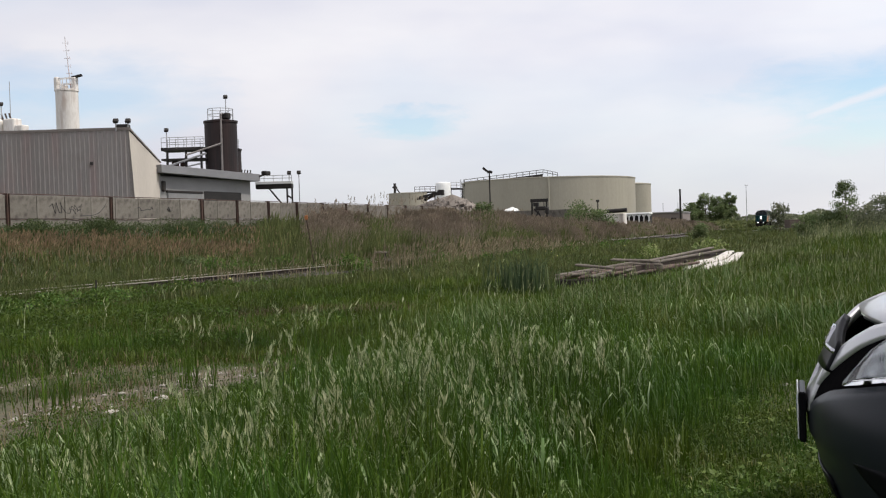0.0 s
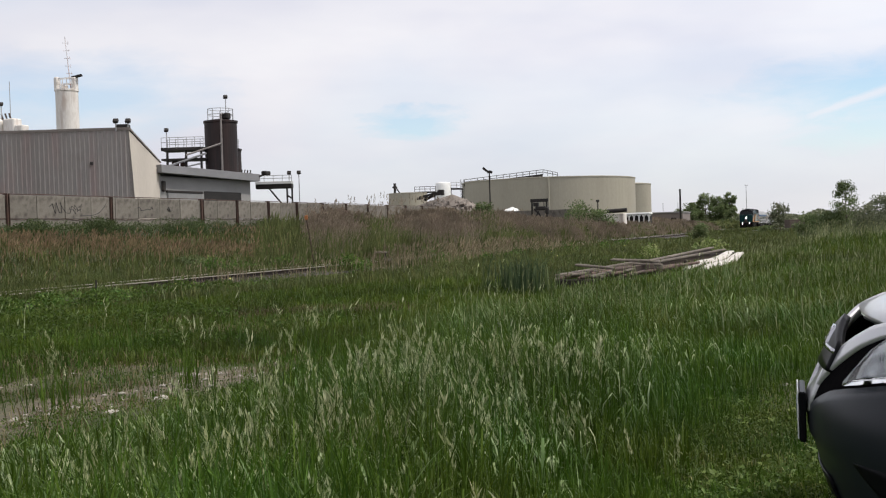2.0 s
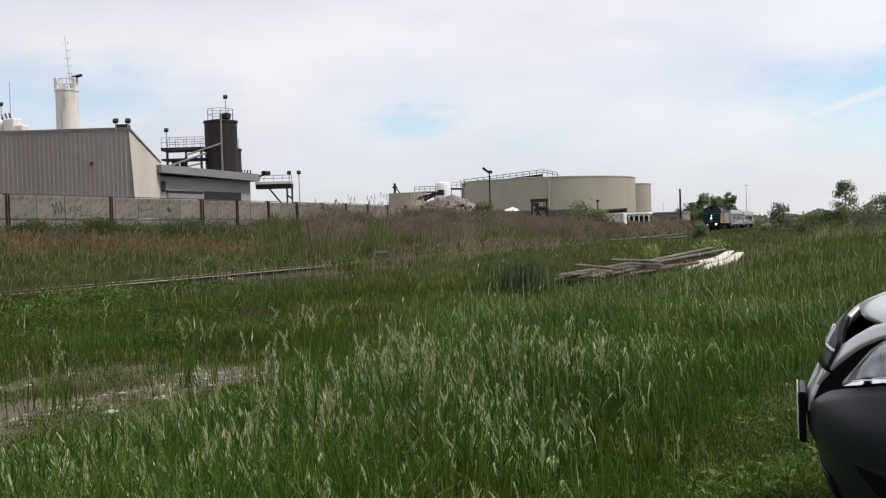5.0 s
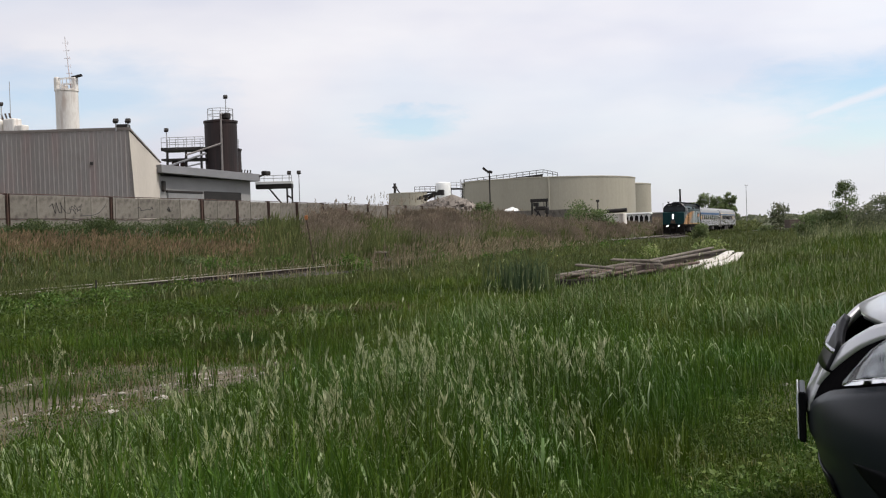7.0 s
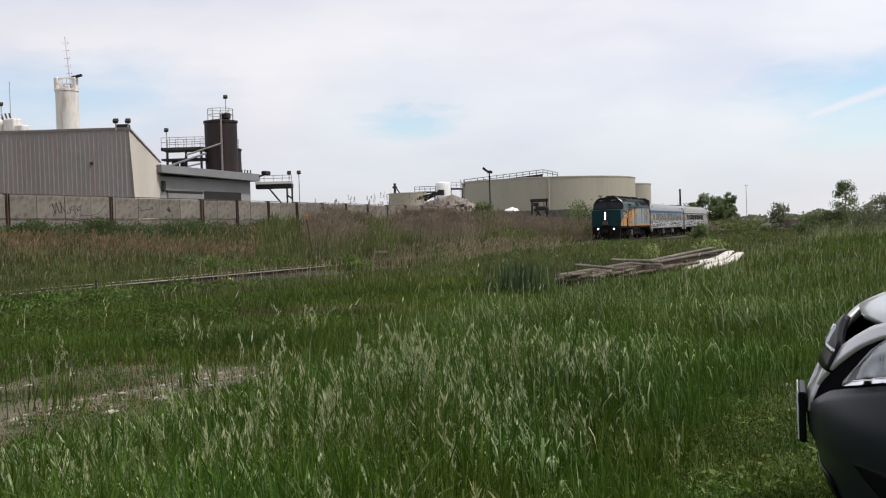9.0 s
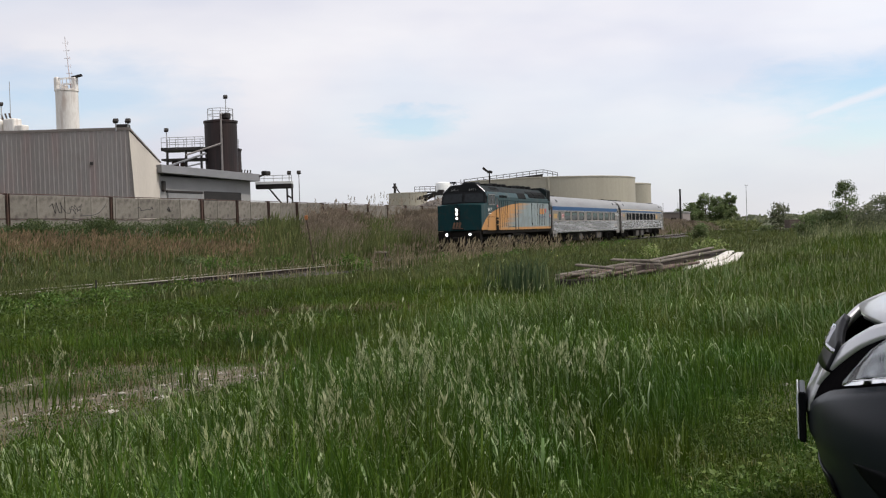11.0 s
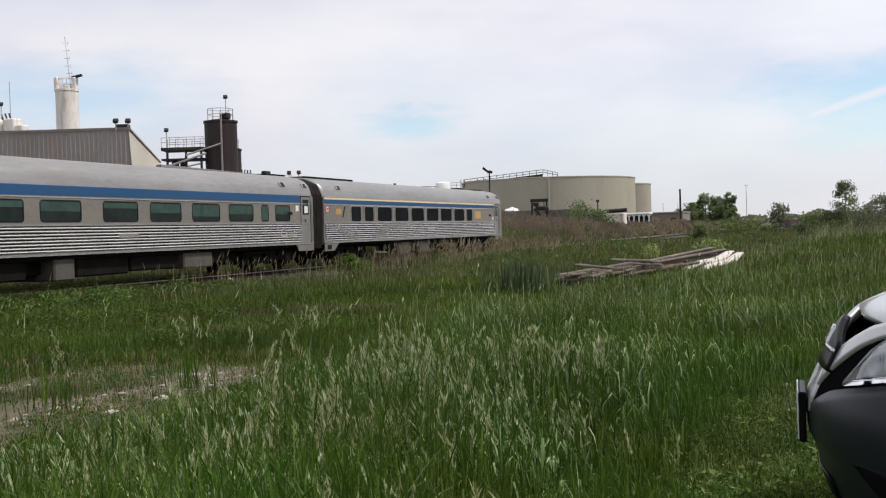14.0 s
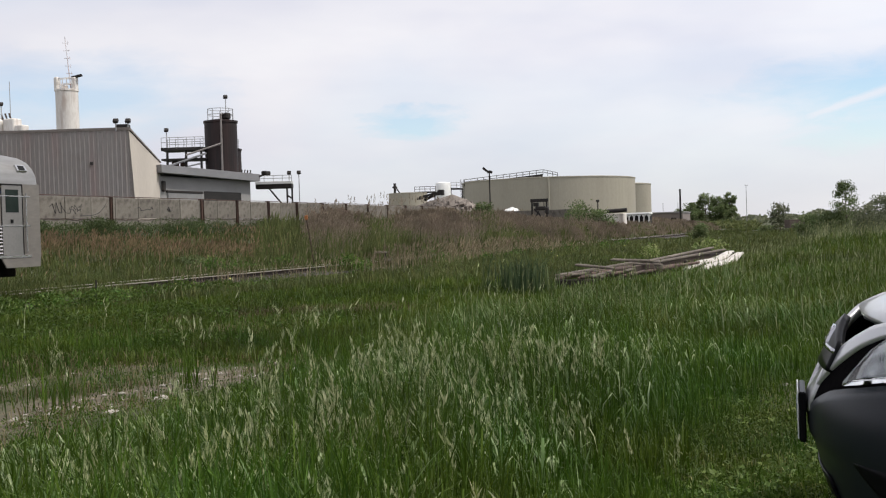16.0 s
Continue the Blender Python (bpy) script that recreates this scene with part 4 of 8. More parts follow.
def livery_mat():
    """Weathered locomotive paint: teal over a rising curve, yellow before, blue-grey behind, a yellow sill stripe."""
    m = mat("locomotive_paint", (0.5, 0.5, 0.5), None, 0.48, 0, 25, 1.2, 0.06, spec=0.35)
    t = m.node_tree
    bs = t.nodes["Principled BSDF"]
    tc = t.nodes.new("ShaderNodeTexCoord")
    sp = t.nodes.new("ShaderNodeSeparateXYZ")
    t.links.new(tc.outputs["Object"], sp.inputs[0])

    def mth(op, a, b=0.0):
        n = t.nodes.new("ShaderNodeMath")
        n.operation = op
        for i, v in enumerate((a, b)):
            if isinstance(v, (int, float)):
                n.inputs[i].default_value = v
            else:
                t.links.new(v, n.inputs[i])
        return n.outputs[0]

    def mixc(fac, a, b):
        n = t.nodes.new("ShaderNodeMixRGB")
        t.links.new(fac, n.inputs[0])
        for i, v in ((1, a), (2, b)):
            if isinstance(v, tuple):
                n.inputs[i].default_value = (*v, 1)
            else:
                t.links.new(v, n.inputs[i])
        return n.outputs[0]

    def step(v, lo, hi):
        n = t.nodes.new("ShaderNodeMapRange")
        n.inputs["From Min"].default_value, n.inputs["From Max"].default_value = lo, hi
        t.links.new(v, n.inputs["Value"])
        return n.outputs["Result"]
    cv = t.nodes.new("ShaderNodeFloatCurve")
    c = cv.mapping.curves[0]
    knots = [(0.0, 1.25), (0.44, 1.62), (1.63, 2.39), (3.12, 2.76), (5.2, 3.03), (7.36, 3.22), (10.0, 3.31), (17.0, 3.33)]
    c.points[0].location = (knots[0][0] / 17, knots[0][1] / 5)
    c.points[1].location = (knots[-1][0] / 17, knots[-1][1] / 5)
    for a, b in knots[1:-1]:
        c.points.new(a / 17, b / 5)
    cv.mapping.update()
    t.links.new(mth("DIVIDE", sp.outputs["X"], 17.0), cv.inputs["Value"])
    over = step(mth("SUBTRACT", sp.outputs["Z"], mth("MULTIPLY", cv.outputs["Value"], 5.0)), -0.015, 0.015)
    # yellow fades into grey in bands
    xb = mth("ADD", 4.7, mth("MULTIPLY", mth("SUBTRACT", sp.outputs["Z"], 1.62), 2.7))
    band = mth("MULTIPLY", mth("SINE", mth("MULTIPLY", sp.outputs["Z"], 21.0)), 0.45)
    grey = step(mth("ADD", mth("SUBTRACT", sp.outputs["X"], xb), band), -1.0, 1.9)
    wear = t.nodes.new("ShaderNodeTexNoise")
    wear.inputs["Scale"].default_value, wear.inputs["Detail"].default_value = 1.3, 8
    t.links.new(tc.outputs["Object"], wear.inputs["Vector"])
    yel = mixc(step(wear.outputs["Fac"], 0.35, 0.7), (0.50, 0.245, 0.070), (0.40, 0.195, 0.062))
    gre = mixc(step(wear.outputs["Fac"], 0.35, 0.7), (0.235, 0.285, 0.29), (0.18, 0.215, 0.22))
    tea = mixc(step(wear.outputs["Fac"], 0.35, 0.7), (0.0045, 0.040, 0.046), (0.007, 0.034, 0.038))
    side = mixc(grey, yel, gre)
    side = mixc(step(sp.outputs["Z"], 1.60, 1.57), side, yel)
    col = mixc(over, side, tea)
    grime = t.nodes.new("ShaderNodeTexNoise")
    grime.inputs["Scale"].default_value, grime.inputs["Detail"].default_value = 3.0, 9
    mp = t.nodes.new("ShaderNodeMapping")
    mp.inputs["Scale"].default_value = (1.0, 1.0, 0.22)
    t.links.new(tc.outputs["Object"], mp.inputs["Vector"])
    t.links.new(mp.outputs["Vector"], grime.inputs["Vector"])
    g = mth("MULTIPLY", step(grime.outputs["Fac"], 0.5, 0.75), 0.45)
    t.links.new(mixc(g, col, (0.12, 0.095, 0.075)), bs.inputs["Base Color"])
    return m


def stainless():
    m = mat("stainless_steel", (0.265, 0.243, 0.218), (0.21, 0.193, 0.174), 0.55, 0.5, 14, 0.8, 0.05, streak=(0.3, 1, 1), dirt=(0.30, 0.27, 0.24), amount=0.2)
    return m


TM = {
    "paint": livery_mat(),
    # darker than the side teal: the nose's shade is put into this colour
    "teal": mat("teal_paint_with_shade", (0.004, 0.034, 0.038), (0.006, 0.028, 0.031), 0.55, 0, 20, 1.1, 0.06, dirt=(0.03, 0.03, 0.025), amount=0.25, spec=0.10),
    "yellow": mat("yellow_paint", (0.62, 0.33, 0.085), (0.50, 0.27, 0.08), 0.45, 0, 20, 1.5, 0.05, dirt=(0.15, 0.10, 0.06), amount=0.25),
    "roofgrey": mat("sooty_roof", (0.016, 0.025, 0.027), (0.011, 0.014, 0.015), 0.75, 0, 12, 0.9, 0.15, dirt=(0.035, 0.030, 0.026), amount=0.4, spec=0.12),
    "black": mat("black_paint", (0.007, 0.008, 0.009), (0.012, 0.0125, 0.0125), 0.5, 0, 20, 1, 0.05, spec=0.12),
    "grille": mat("dark_grille", (0.006, 0.0065, 0.0065), (0.012, 0.0125, 0.0125), 0.8, 0.0, 40, 2, 0.4, spec=0.06),
    "glass": mat("tinted_glass", (0.018, 0.025, 0.023), (0.030, 0.040, 0.036), 0.10, 0, 3, 0.5, 0, spec=0.06),
    "smoked": mat("smoked_glass", (0.012, 0.013, 0.0145), (0.020, 0.021, 0.023), 0.2, 0, 3, 0.5, 0, spec=0.0),
    "green_blind": mat("green_tinted_blind", (0.052, 0.088, 0.076), (0.034, 0.060, 0.052), 0.25, 0, 5, 1, 0, spec=0.1),
    "chrome": mat("bright_trim", (0.62, 0.62, 0.62), (0.5, 0.5, 0.5), 0.25, 0.8, 20, 2, 0),
    "steel": stainless(),
    "flute": mat("fluted_steel", (0.84, 0.82, 0.80), (0.70, 0.68, 0.66), 0.26, 0.75, 10, 0.8, 0.03, streak=(0.3, 1, 1)),
    "coachroof": mat("coach_roof", (0.33, 0.325, 0.315), (0.255, 0.25, 0.24), 0.42, 0.7, 8, 0.6, 0.05, streak=(0.25, 1, 1), dirt=(0.22, 0.20, 0.18), amount=0.25),
    "blue": mat("blue_stripe", (0.023, 0.082, 0.20), (0.030, 0.082, 0.17), 0.55, 0, 20, 1, 0.03, spec=0.15),
    "cream": mat("cream_stripe", (0.74, 0.63, 0.44), (0.66, 0.55, 0.37), 0.45, 0, 20, 1, 0.03),
    "logo": mat("yellow_emblem", (0.50, 0.30, 0.08), (0.42, 0.26, 0.085), 0.45, 0, 20, 1, 0.02),
    "orange": mat("orange_emblem", (0.56, 0.22, 0.045), (0.48, 0.20, 0.05), 0.5, 0, 20, 1, 0.02),
    "redmark": mat("red_emblem", (0.42, 0.035, 0.04), (0.36, 0.03, 0.035), 0.45, 0, 20, 1, 0.02),
    "slate": mat("slate_lettering", (0.11, 0.13, 0.16), (0.14, 0.16, 0.19), 0.5, 0, 20, 1, 0.02),
    # black for seals and seams, and for shade painted into the coach flutes
    "seam": mat("black_seal_and_flute_shade", (0.010, 0.0105, 0.0105), (0.016, 0.016, 0.0155), 0.8, 0, 20, 1, 0.05, spec=0.1),
    "door": mat("grey_side_door", (0.205, 0.24, 0.24), (0.16, 0.185, 0.185), 0.5, 0, 20, 1.1, 0.05),
    "lit": mat("lit_lamp", (1.0, 0.93, 0.90), (1.0, 0.95, 0.92), 0.3, 0, 5, 1, 0, emit=24.0),
    "red_lamp": mat("red_marker", (0.6, 0.12, 0.1), (0.7, 0.3, 0.28), 0.3, 0, 5, 1, 0, emit=0.25),
    "diaphragm": mat("rubber_diaphragm", (0.011, 0.010, 0.0095), (0.020, 0.017, 0.016), 0.9, 0, 10, 2, 0.2, spec=0.1),
}


DUSTY = mat("dusty_box", (0.095, 0.085, 0.075), (0.060, 0.053, 0.047), 0.85)
DULL_DOOR = mat("dull_steel_door", (0.27, 0.26, 0.25), (0.22, 0.215, 0.205), 0.5, 0.4, 20, 1, 0.05)
HAZY = mat("hazy_windscreen", (0.022, 0.026, 0.028), (0.013, 0.016, 0.018), 0.10, 0, 4, 0.8, 0, spec=0.15)
PALE_LETTER = mat("pale_lettering", (0.33, 0.30, 0.27), (0.27, 0.25, 0.225), 0.6)
DOOR_POST = mat("grimy_door_post", (0.085, 0.09, 0.09), (0.05, 0.052, 0.052), 0.6, spec=0.2)
NUMERAL = mat("grey_numerals", (0.17, 0.17, 0.16), None, 0.6)
LEAF_HALF = [(0.0, -0.24), (0.018, -0.09), (0.15, -0.11), (0.125, -0.04), (0.24, 0.05), (0.17, 0.075), (0.18, 0.15), (0.075, 0.10), (0.10, 0.20), (0.045, 0.17), (0.0, 0.25)]
LEAF = LEAF_HALF + [(-x, z) for x, z in LEAF_HALF[-2:0:-1]]


def words(name, text, size, m, material, parent, label="", align="CENTER"):
    """Raised lettering in the built-in font."""
    cu = bpy.data.curves.new(name, "FONT")
    cu.body, cu.size, cu.extrude, cu.align_x, cu.align_y = text, size, 0.004, align, "CENTER"
    tmp = new("lettering_source", cu)
    me = bpy.data.meshes.new_from_object(tmp.evaluated_get(bpy.context.evaluated_depsgraph_get()))
    bpy.data.objects.remove(tmp)
    me.materials.clear()
    me.materials.append(material)
    ob = new(name, me)
    ob.parent = parent
    ob.matrix_basis = m
    if label:
        ob["label"] = label
    return ob


def plate(bm, x0, x1, z0, z1, y, t=0.012, side=-1, bevel=0.0):
    """A thin raised plate on a side wall at y, on the near side (-1) or the far side (1)."""
    a, b = side * y, side * (y + t)
    box(bm, (x0, min(a, b), z0), (x1, max(a, b), z1), bevel)
    return bm


def wheelset(parent, x, r, gauge=1.435):
    """Two wheels on an axle, a part that turns."""
    bm = bm_new()
    for s in (-1, 1):
        rim = Matrix.Rotation(math.pi / 2, 4, "X")
        y = s * (gauge / 2 + 0.06)
        bmesh.ops.create_cone(bm, cap_ends=True, segments=28, radius1=r, radius2=r, depth=0.12, matrix=Matrix.Translation((0, y, 0)) @ rim)
        bmesh.ops.create_cone(bm, cap_ends=True, segments=28, radius1=r + 0.026, radius2=r + 0.026, depth=0.03, matrix=Matrix.Translation((0, y - s * 0.07, 0)) @ rim)
        bmesh.ops.create_cone(bm, cap_ends=True, segments=16, radius1=r * 0.35, radius2=r * 0.3, depth=0.20, matrix=Matrix.Translation((0, y + s * 0.02, 0)) @ rim)
        for k in range(3):
            a = k * 2.094
            box(bm, (math.cos(a) * r * 0.6 - 0.05, y + s * 0.058 - 0.01, math.sin(a) * r * 0.6 - 0.05), (math.cos(a) * r * 0.6 + 0.05, y + s * 0.058 + 0.01, math.sin(a) * r * 0.6 + 0.05))
    rod(bm, (0, -0.75, 0), (0, 0.75, 0), 0.085, 10)
    ob = part("wheelset", bm, M["under"], parent)
    ob.location = (x, 0, r)
    return ob


def truck(parent, cx, base, r, width, heavy):
    """A bogie's side frames, springs and axle boxes."""
    bm = bm_new()
    for s in (-1, 1):
        y0, y1 = s * width, s * (width + 0.14)
        lo, hi = min(y0, y1), max(y0, y1)
        h = base / 2
        top = 0.98 if heavy else 0.86
        slab(bm, [(cx - h - 0.55, 0.74), (cx - h - 0.45, top - 0.08), (cx - h + 0.45, top - 0.02), (cx - 0.55, top - 0.28), (cx + 0.55, top - 0.28),
                  (cx + h - 0.45, top - 0.02), (cx + h + 0.45, top - 0.08), (cx + h + 0.55, 0.74), (cx + h + 0.2, 0.68), (cx + h - 0.5, 0.66),
                  (cx + 0.45, 0.34), (cx - 0.45, 0.34), (cx - h + 0.5, 0.66), (cx - h - 0.2, 0.68)], lo, hi)
        for ax in (cx - h, cx + h):
            box(bm, (ax - 0.19, min(s * width, s * (width + 0.24)), r - 0.19), (ax + 0.19, max(s * width, s * (width + 0.24)), r + 0.24), 0.05)
            for d in (-0.42, 0.42):
                rod(bm, (ax + d, s * (width + 0.07), 0.45), (ax + d, s * (width + 0.07), 0.9), 0.11, 10)
        for d in (-0.28, 0.0, 0.28):
            rod(bm, (cx + d, s * (width + 0.12), 0.32), (cx + d, s * (width + 0.12), 0.75), 0.11, 10)
        rod(bm, (cx - h - 0.4, s * (width + 0.2), 0.78), (cx + h * 0.2, s * (width + 0.2), 0.82), 0.05, 8)
    box(bm, (cx - 0.35, -width, 0.45), (cx + 0.35, width, 0.95), 0.05)
    part("bogie_frame", bm, M["under"], parent)


def build_locomotive():
    L = thing("locomotive", "teal, yellow and grey diesel passenger locomotive with lit headlights", "locomotive", group="train")
    half = [(1.57, 1.42), (1.57, 3.66), (1.43, 3.97), (0.95, 4.40), (0.0, 4.47)]
    ring = half + [(-y, z) for y, z in half[-2::-1]]
    bm = bm_new()
    prism(bm, ring, 1.45, 16.6)
    body = part("body", bm, [TM["paint"], TM["roofgrey"], TM["black"], TM["teal"]], L, "teal, yellow and grey painted carbody")
    for p in body.data.polygons:
        if p.normal.z > 0.55:
            p.material_index = 1
        if p.normal.x < -0.9:
            p.material_index = 2
        if p.normal.x > 0.9:
            p.material_index = 3
    # nose with a shallow centre crease
    bm = bm_new()
    outline = [(0.36, -1.52), (0.02, 0.0), (0.36, 1.52), (1.5, 1.57), (1.5, -1.57)]
    tops = [3.08, 3.19, 3.08, 3.22, 3.22]
    lo = [bm.verts.new((x, y, 1.44)) for x, y in outline]
    hi = [bm.verts.new((x + (0.06 if i < 3 else 0), y, tops[i])) for i, (x, y) in enumerate(outline)]
    for i in range(5):
        j = (i + 1) % 5
        bm.faces.new((lo[i], lo[j], hi[j], hi[i]))
    bm.faces.new(lo[::-1])
    bm.faces.new(hi)
    bmesh.ops.recalc_face_normals(bm, faces=bm.faces[:])
    bmesh.ops.bevel(bm, geom=[e for e in bm.edges], offset=0.035, segments=2, affect="EDGES", profile=0.5)
    nose = part("nose", bm, [TM["teal"], TM["paint"]], L, "dark teal flat nose with a centre crease")
    for p in nose.data.polygons:
        if abs(p.normal.y) > 0.9:
            p.material_index = 1
    # raked black windscreen mask
    bm = bm_new()
    a = [(1.18, -1.54, 3.16), (1.18, 1.54, 3.16), (1.34, 1.54, 3.68), (1.40, 1.42, 3.98), (1.42, 0.95, 4.41), (1.42, 0.0, 4.48), (1.42, -0.95, 4.41), (1.40, -1.42, 3.98), (1.34, -1.54, 3.68)]
    front = [bm.verts.new(p) for p in a]
    rear = [bm.verts.new((1.7, y * 1.01, z)) for _, y, z in a]
    for i in range(len(a)):
        j = (i + 1) % len(a)
        bm.faces.new((front[i], front[j], rear[j], rear[i]))
    bm.faces.new(front[::-1])
    bm.faces.new(rear)
    bmesh.ops.recalc_face_normals(bm, faces=bm.faces[:])
    mask = part("windscreen_surround", bm, TM["black"], L, "black windscreen surround")
    for s in (-1, 1):
        bm = bm_new()
        q = [(1.205, s * 0.10, 3.30), (1.205, s * 1.40, 3.26), (1.335, s * 1.38, 3.84), (1.34, s * 0.10, 3.86)]
        f = [bm.verts.new((x - 0.03, y, z)) for x, y, z in q]
        b = [bm.verts.new((x + 0.02, y, z)) for x, y, z in q]
        for i in range(4):
            j = (i + 1) % 4
            bm.faces.new((f[i], f[j], b[j], b[i]))
        bm.faces.new(f[::-1])
        bm.faces.new(b)
        bmesh.ops.recalc_face_normals(bm, faces=bm.faces[:])
        part("windscreen", bm, HAZY, L, "hazy dark windscreen pane")
        for i, digit in enumerate("6411"):
            words("board_digit", digit, 0.24, Matrix.Translation((1.36, s * 0.62 + 0.21 - 0.14 * i, 4.12)) @ pose(0, 0, 0, 77, 0, -90), NUMERAL, L)
    for s in (-1, 1):
        bm = bm_new()
        rod(bm, (1.36, s * 1.45, 3.95), (1.38, s * 0.95, 4.40), 0.022, 6)
        part("roof_edge_trim", bm, TM["chrome"], L, "bright trim at the roof edge")
    # lamps
    bm = bm_new()
    box(bm, (-0.06, -0.16, 2.08), (0.10, 0.16, 2.95), 0.05)
    part("headlight_housing", bm, TM["black"], L)
    for z, k, r in ((2.79, "lit", 0.068), (2.52, "lit", 0.068), (2.24, "lit", 0.062)):
        bm = bm_new()
        rod(bm, (-0.09, 0, z), (-0.05, 0, z), r, 16)
        part("headlight", bm, TM[k], L, "lit headlight")
    for y in (-0.80, 0.80):
        bm = bm_new()
        rod(bm, (0.14, y, 1.20), (0.30, y, 1.20), 0.14, 14)
        part("ditch_light_housing", bm, TM["black"], L)
        bm = bm_new()
        rod(bm, (0.10, y, 1.20), (0.135, y, 1.20), 0.062, 14)
        part("ditch_light", bm, TM["lit"], L, "lit ditch light")
    bm = bm_new()
    for k in range(3):
        bar(bm, (0.03, 0.30 - k * 0.2, 1.64), (0.03, 0.20 - k * 0.2, 1.98), 0.02, 0.13)
    box(bm, (0.005, -0.34, 1.575), (0.05, 0.34, 1.61), 0.005)
    part("nose_emblem", bm, mat("brown_emblem", (0.15, 0.075, 0.04)), L, "faded yellow-brown emblem")
    bm = bm_new()
    box(bm, (0.0, -0.45, 1.50), (0.10, 0.45, 1.56), 0.01)
    part("nose_step", bm, TM["black"], L)
    # pilot, anticlimber, coupler and hoses
    bm = bm_new()
    slab(bm, [(0.30, 1.42), (0.22, 1.30), (0.25, 0.30), (0.10, 0.14), (0.55, 0.12), (0.75, 1.42)], -1.45, 1.45)
    part("pilot", bm, M["under"], L, "grimy black pilot plate")
    bm = bm_new()
    box(bm, (-0.42, -0.14, 0.74), (0.3, 0.14, 1.02), 0.05)
    box(bm, (-0.55, -0.20, 0.70), (-0.35, 0.20, 1.05), 0.07)
    part("coupler", bm, M["under"], L)
    for y in (-0.62, -0.45, 0.45, 0.62):
        bm = bm_new()
        rod(bm, (0.15, y, 0.95), (0.0, y * 0.9, 0.55), 0.03, 6)
        rod(bm, (0.0, y * 0.9, 0.55), (0.1, y * 0.8, 0.35), 0.03, 6)
        part("air_hose", bm, TM["black"], L)
    bm = bm_new()
    prism(bm, [(-1.53, 1.20), (-1.53, 1.42), (1.53, 1.42), (1.53, 1.20)], 0.5, 16.6)
    part("side_sill", bm, M["under"], L)
    # sides, the same on both
    for s in (-1, 1):
        bm = bm_new()
        for x0, x1 in ((1.72, 2.30), (2.36, 2.92)):
            plate(bm, x0, x1, 3.14, 3.74, 1.572, 0.012, s)
        part("cab_window", bm, TM["glass"], L, "dark cab side window")
        bm = bm_new()
        for x0, x1, z0, z1 in ((1.66, 1.72, 3.08, 3.80), (2.92, 2.98, 3.08, 3.80), (2.30, 2.36, 3.08, 3.80), (1.66, 2.98, 3.74, 3.80), (1.66, 2.98, 3.08, 3.14)):
            plate(bm, x0, x1, z0, z1, 1.572, 0.03, s)
        part("cab_window_frame", bm, DULL_DOOR, L, "bright metal window frame")
        bm = bm_new()
        plate(bm, 1.54, 2.96, 1.64, 2.28, 1.57, 0.018, s, 0.01)
        part("side_hatch", bm, TM["paint"], L, "yellow side hatch")
        bm = bm_new()
        for x0, x1, z0, z1 in ((1.50, 3.0, 2.28, 2.31), (1.50, 1.54, 1.62, 2.31), (2.96, 3.0, 1.62, 2.31)):
            plate(bm, x0, x1, z0, z1, 1.57, 0.010, s)
        part("hatch_seam", bm, TM["seam"], L)
        # cab door, steps and handrails
        bm = bm_new()
        plate(bm, 3.16, 3.68, 2.28, 3.70, 1.57, 0.012, s, 0.01)
        part("cab_door", bm, TM["paint"], L)
        bm = bm_new()
        plate(bm, 3.24, 3.60, 3.05, 3.58, 1.583, 0.006, s)
        part("cab_door_window", bm, TM["glass"], L)
        bm = bm_new()
        plate(bm, 3.14, 3.70, 1.44, 2.26, 1.57, 0.008, s)
        part("step_well", bm, TM["seam"], L)
        for k in range(6):
            bm = bm_new()
            y0, y1 = s * 1.50, s * 1.66
            box(bm, (3.18, min(y0, y1), 0.42 + k * 0.33), (3.66, max(y0, y1), 0.46 + k * 0.33), 0.008)
            part("step", bm, TM["yellow"] if k > 3 else M["under"], L)
        for x in (3.08, 3.74):
            bm = bm_new()
            rod(bm, (x, s * 1.64, 1.45), (x, s * 1.64, 2.9), 0.018, 6)
            part("handrail", bm, TM["seam"], L)
        bm = bm_new()
        rod(bm, (3.42, s * 1.58, 3.02), (3.42, s * 1.63, 3.02), 0.07, 10)
        part("marker_lamp", bm, TM["red_lamp"], L, "small red marker lamp")
        # louvred panel seams
        for x in (3.98, 4.42, 4.85, 5.28, 5.66):
            bm = bm_new()
            plate(bm, x - 0.012, x + 0.012, 1.62, 3.38, 1.57, 0.016, s)
            part("panel_rib", bm, TM["seam"], L)
        for x in (13.42, 13.86, 14.30, 14.74):
            bm = bm_new()
            plate(bm, x - 0.014, x + 0.014, 1.66, 3.28, 1.57, 0.02, s)
            part("panel_rib", bm, TM["seam"], L)
        for x in (6.30, 9.20, 10.35):
            bm = bm_new()
            plate(bm, x - 0.006, x + 0.006, 1.62, 3.30, 1.57, 0.004, s)
            part("panel_seam", bm, TM["door"], L)
        bm = bm_new()
        plate(bm, 5.66, 7.30, 1.60, 1.63, 1.57, 0.014, s)
        plate(bm, 3.75, 16.4, 3.40, 3.44, 1.57, 0.02, s)
        part("belt_rail", bm, TM["teal"], L)
        bm = bm_new()
        plate(bm, 7.52, 8.00, 1.50, 3.36, 1.57, 0.02, s, 0.01)
        part("engine_room_door", bm, TM["paint"], L, "grimy painted engine room door")
        for x in (7.42, 8.06):
            bm = bm_new()
            plate(bm, x - 0.05, x + 0.05, 1.44, 3.42, 1.57, 0.035, s)
            part("door_post", bm, DOOR_POST, L)
        bm = bm_new()
        rod(bm, (7.86, s * 1.59, 2.5), (7.86, s * 1.66, 2.5), 0.05, 8)
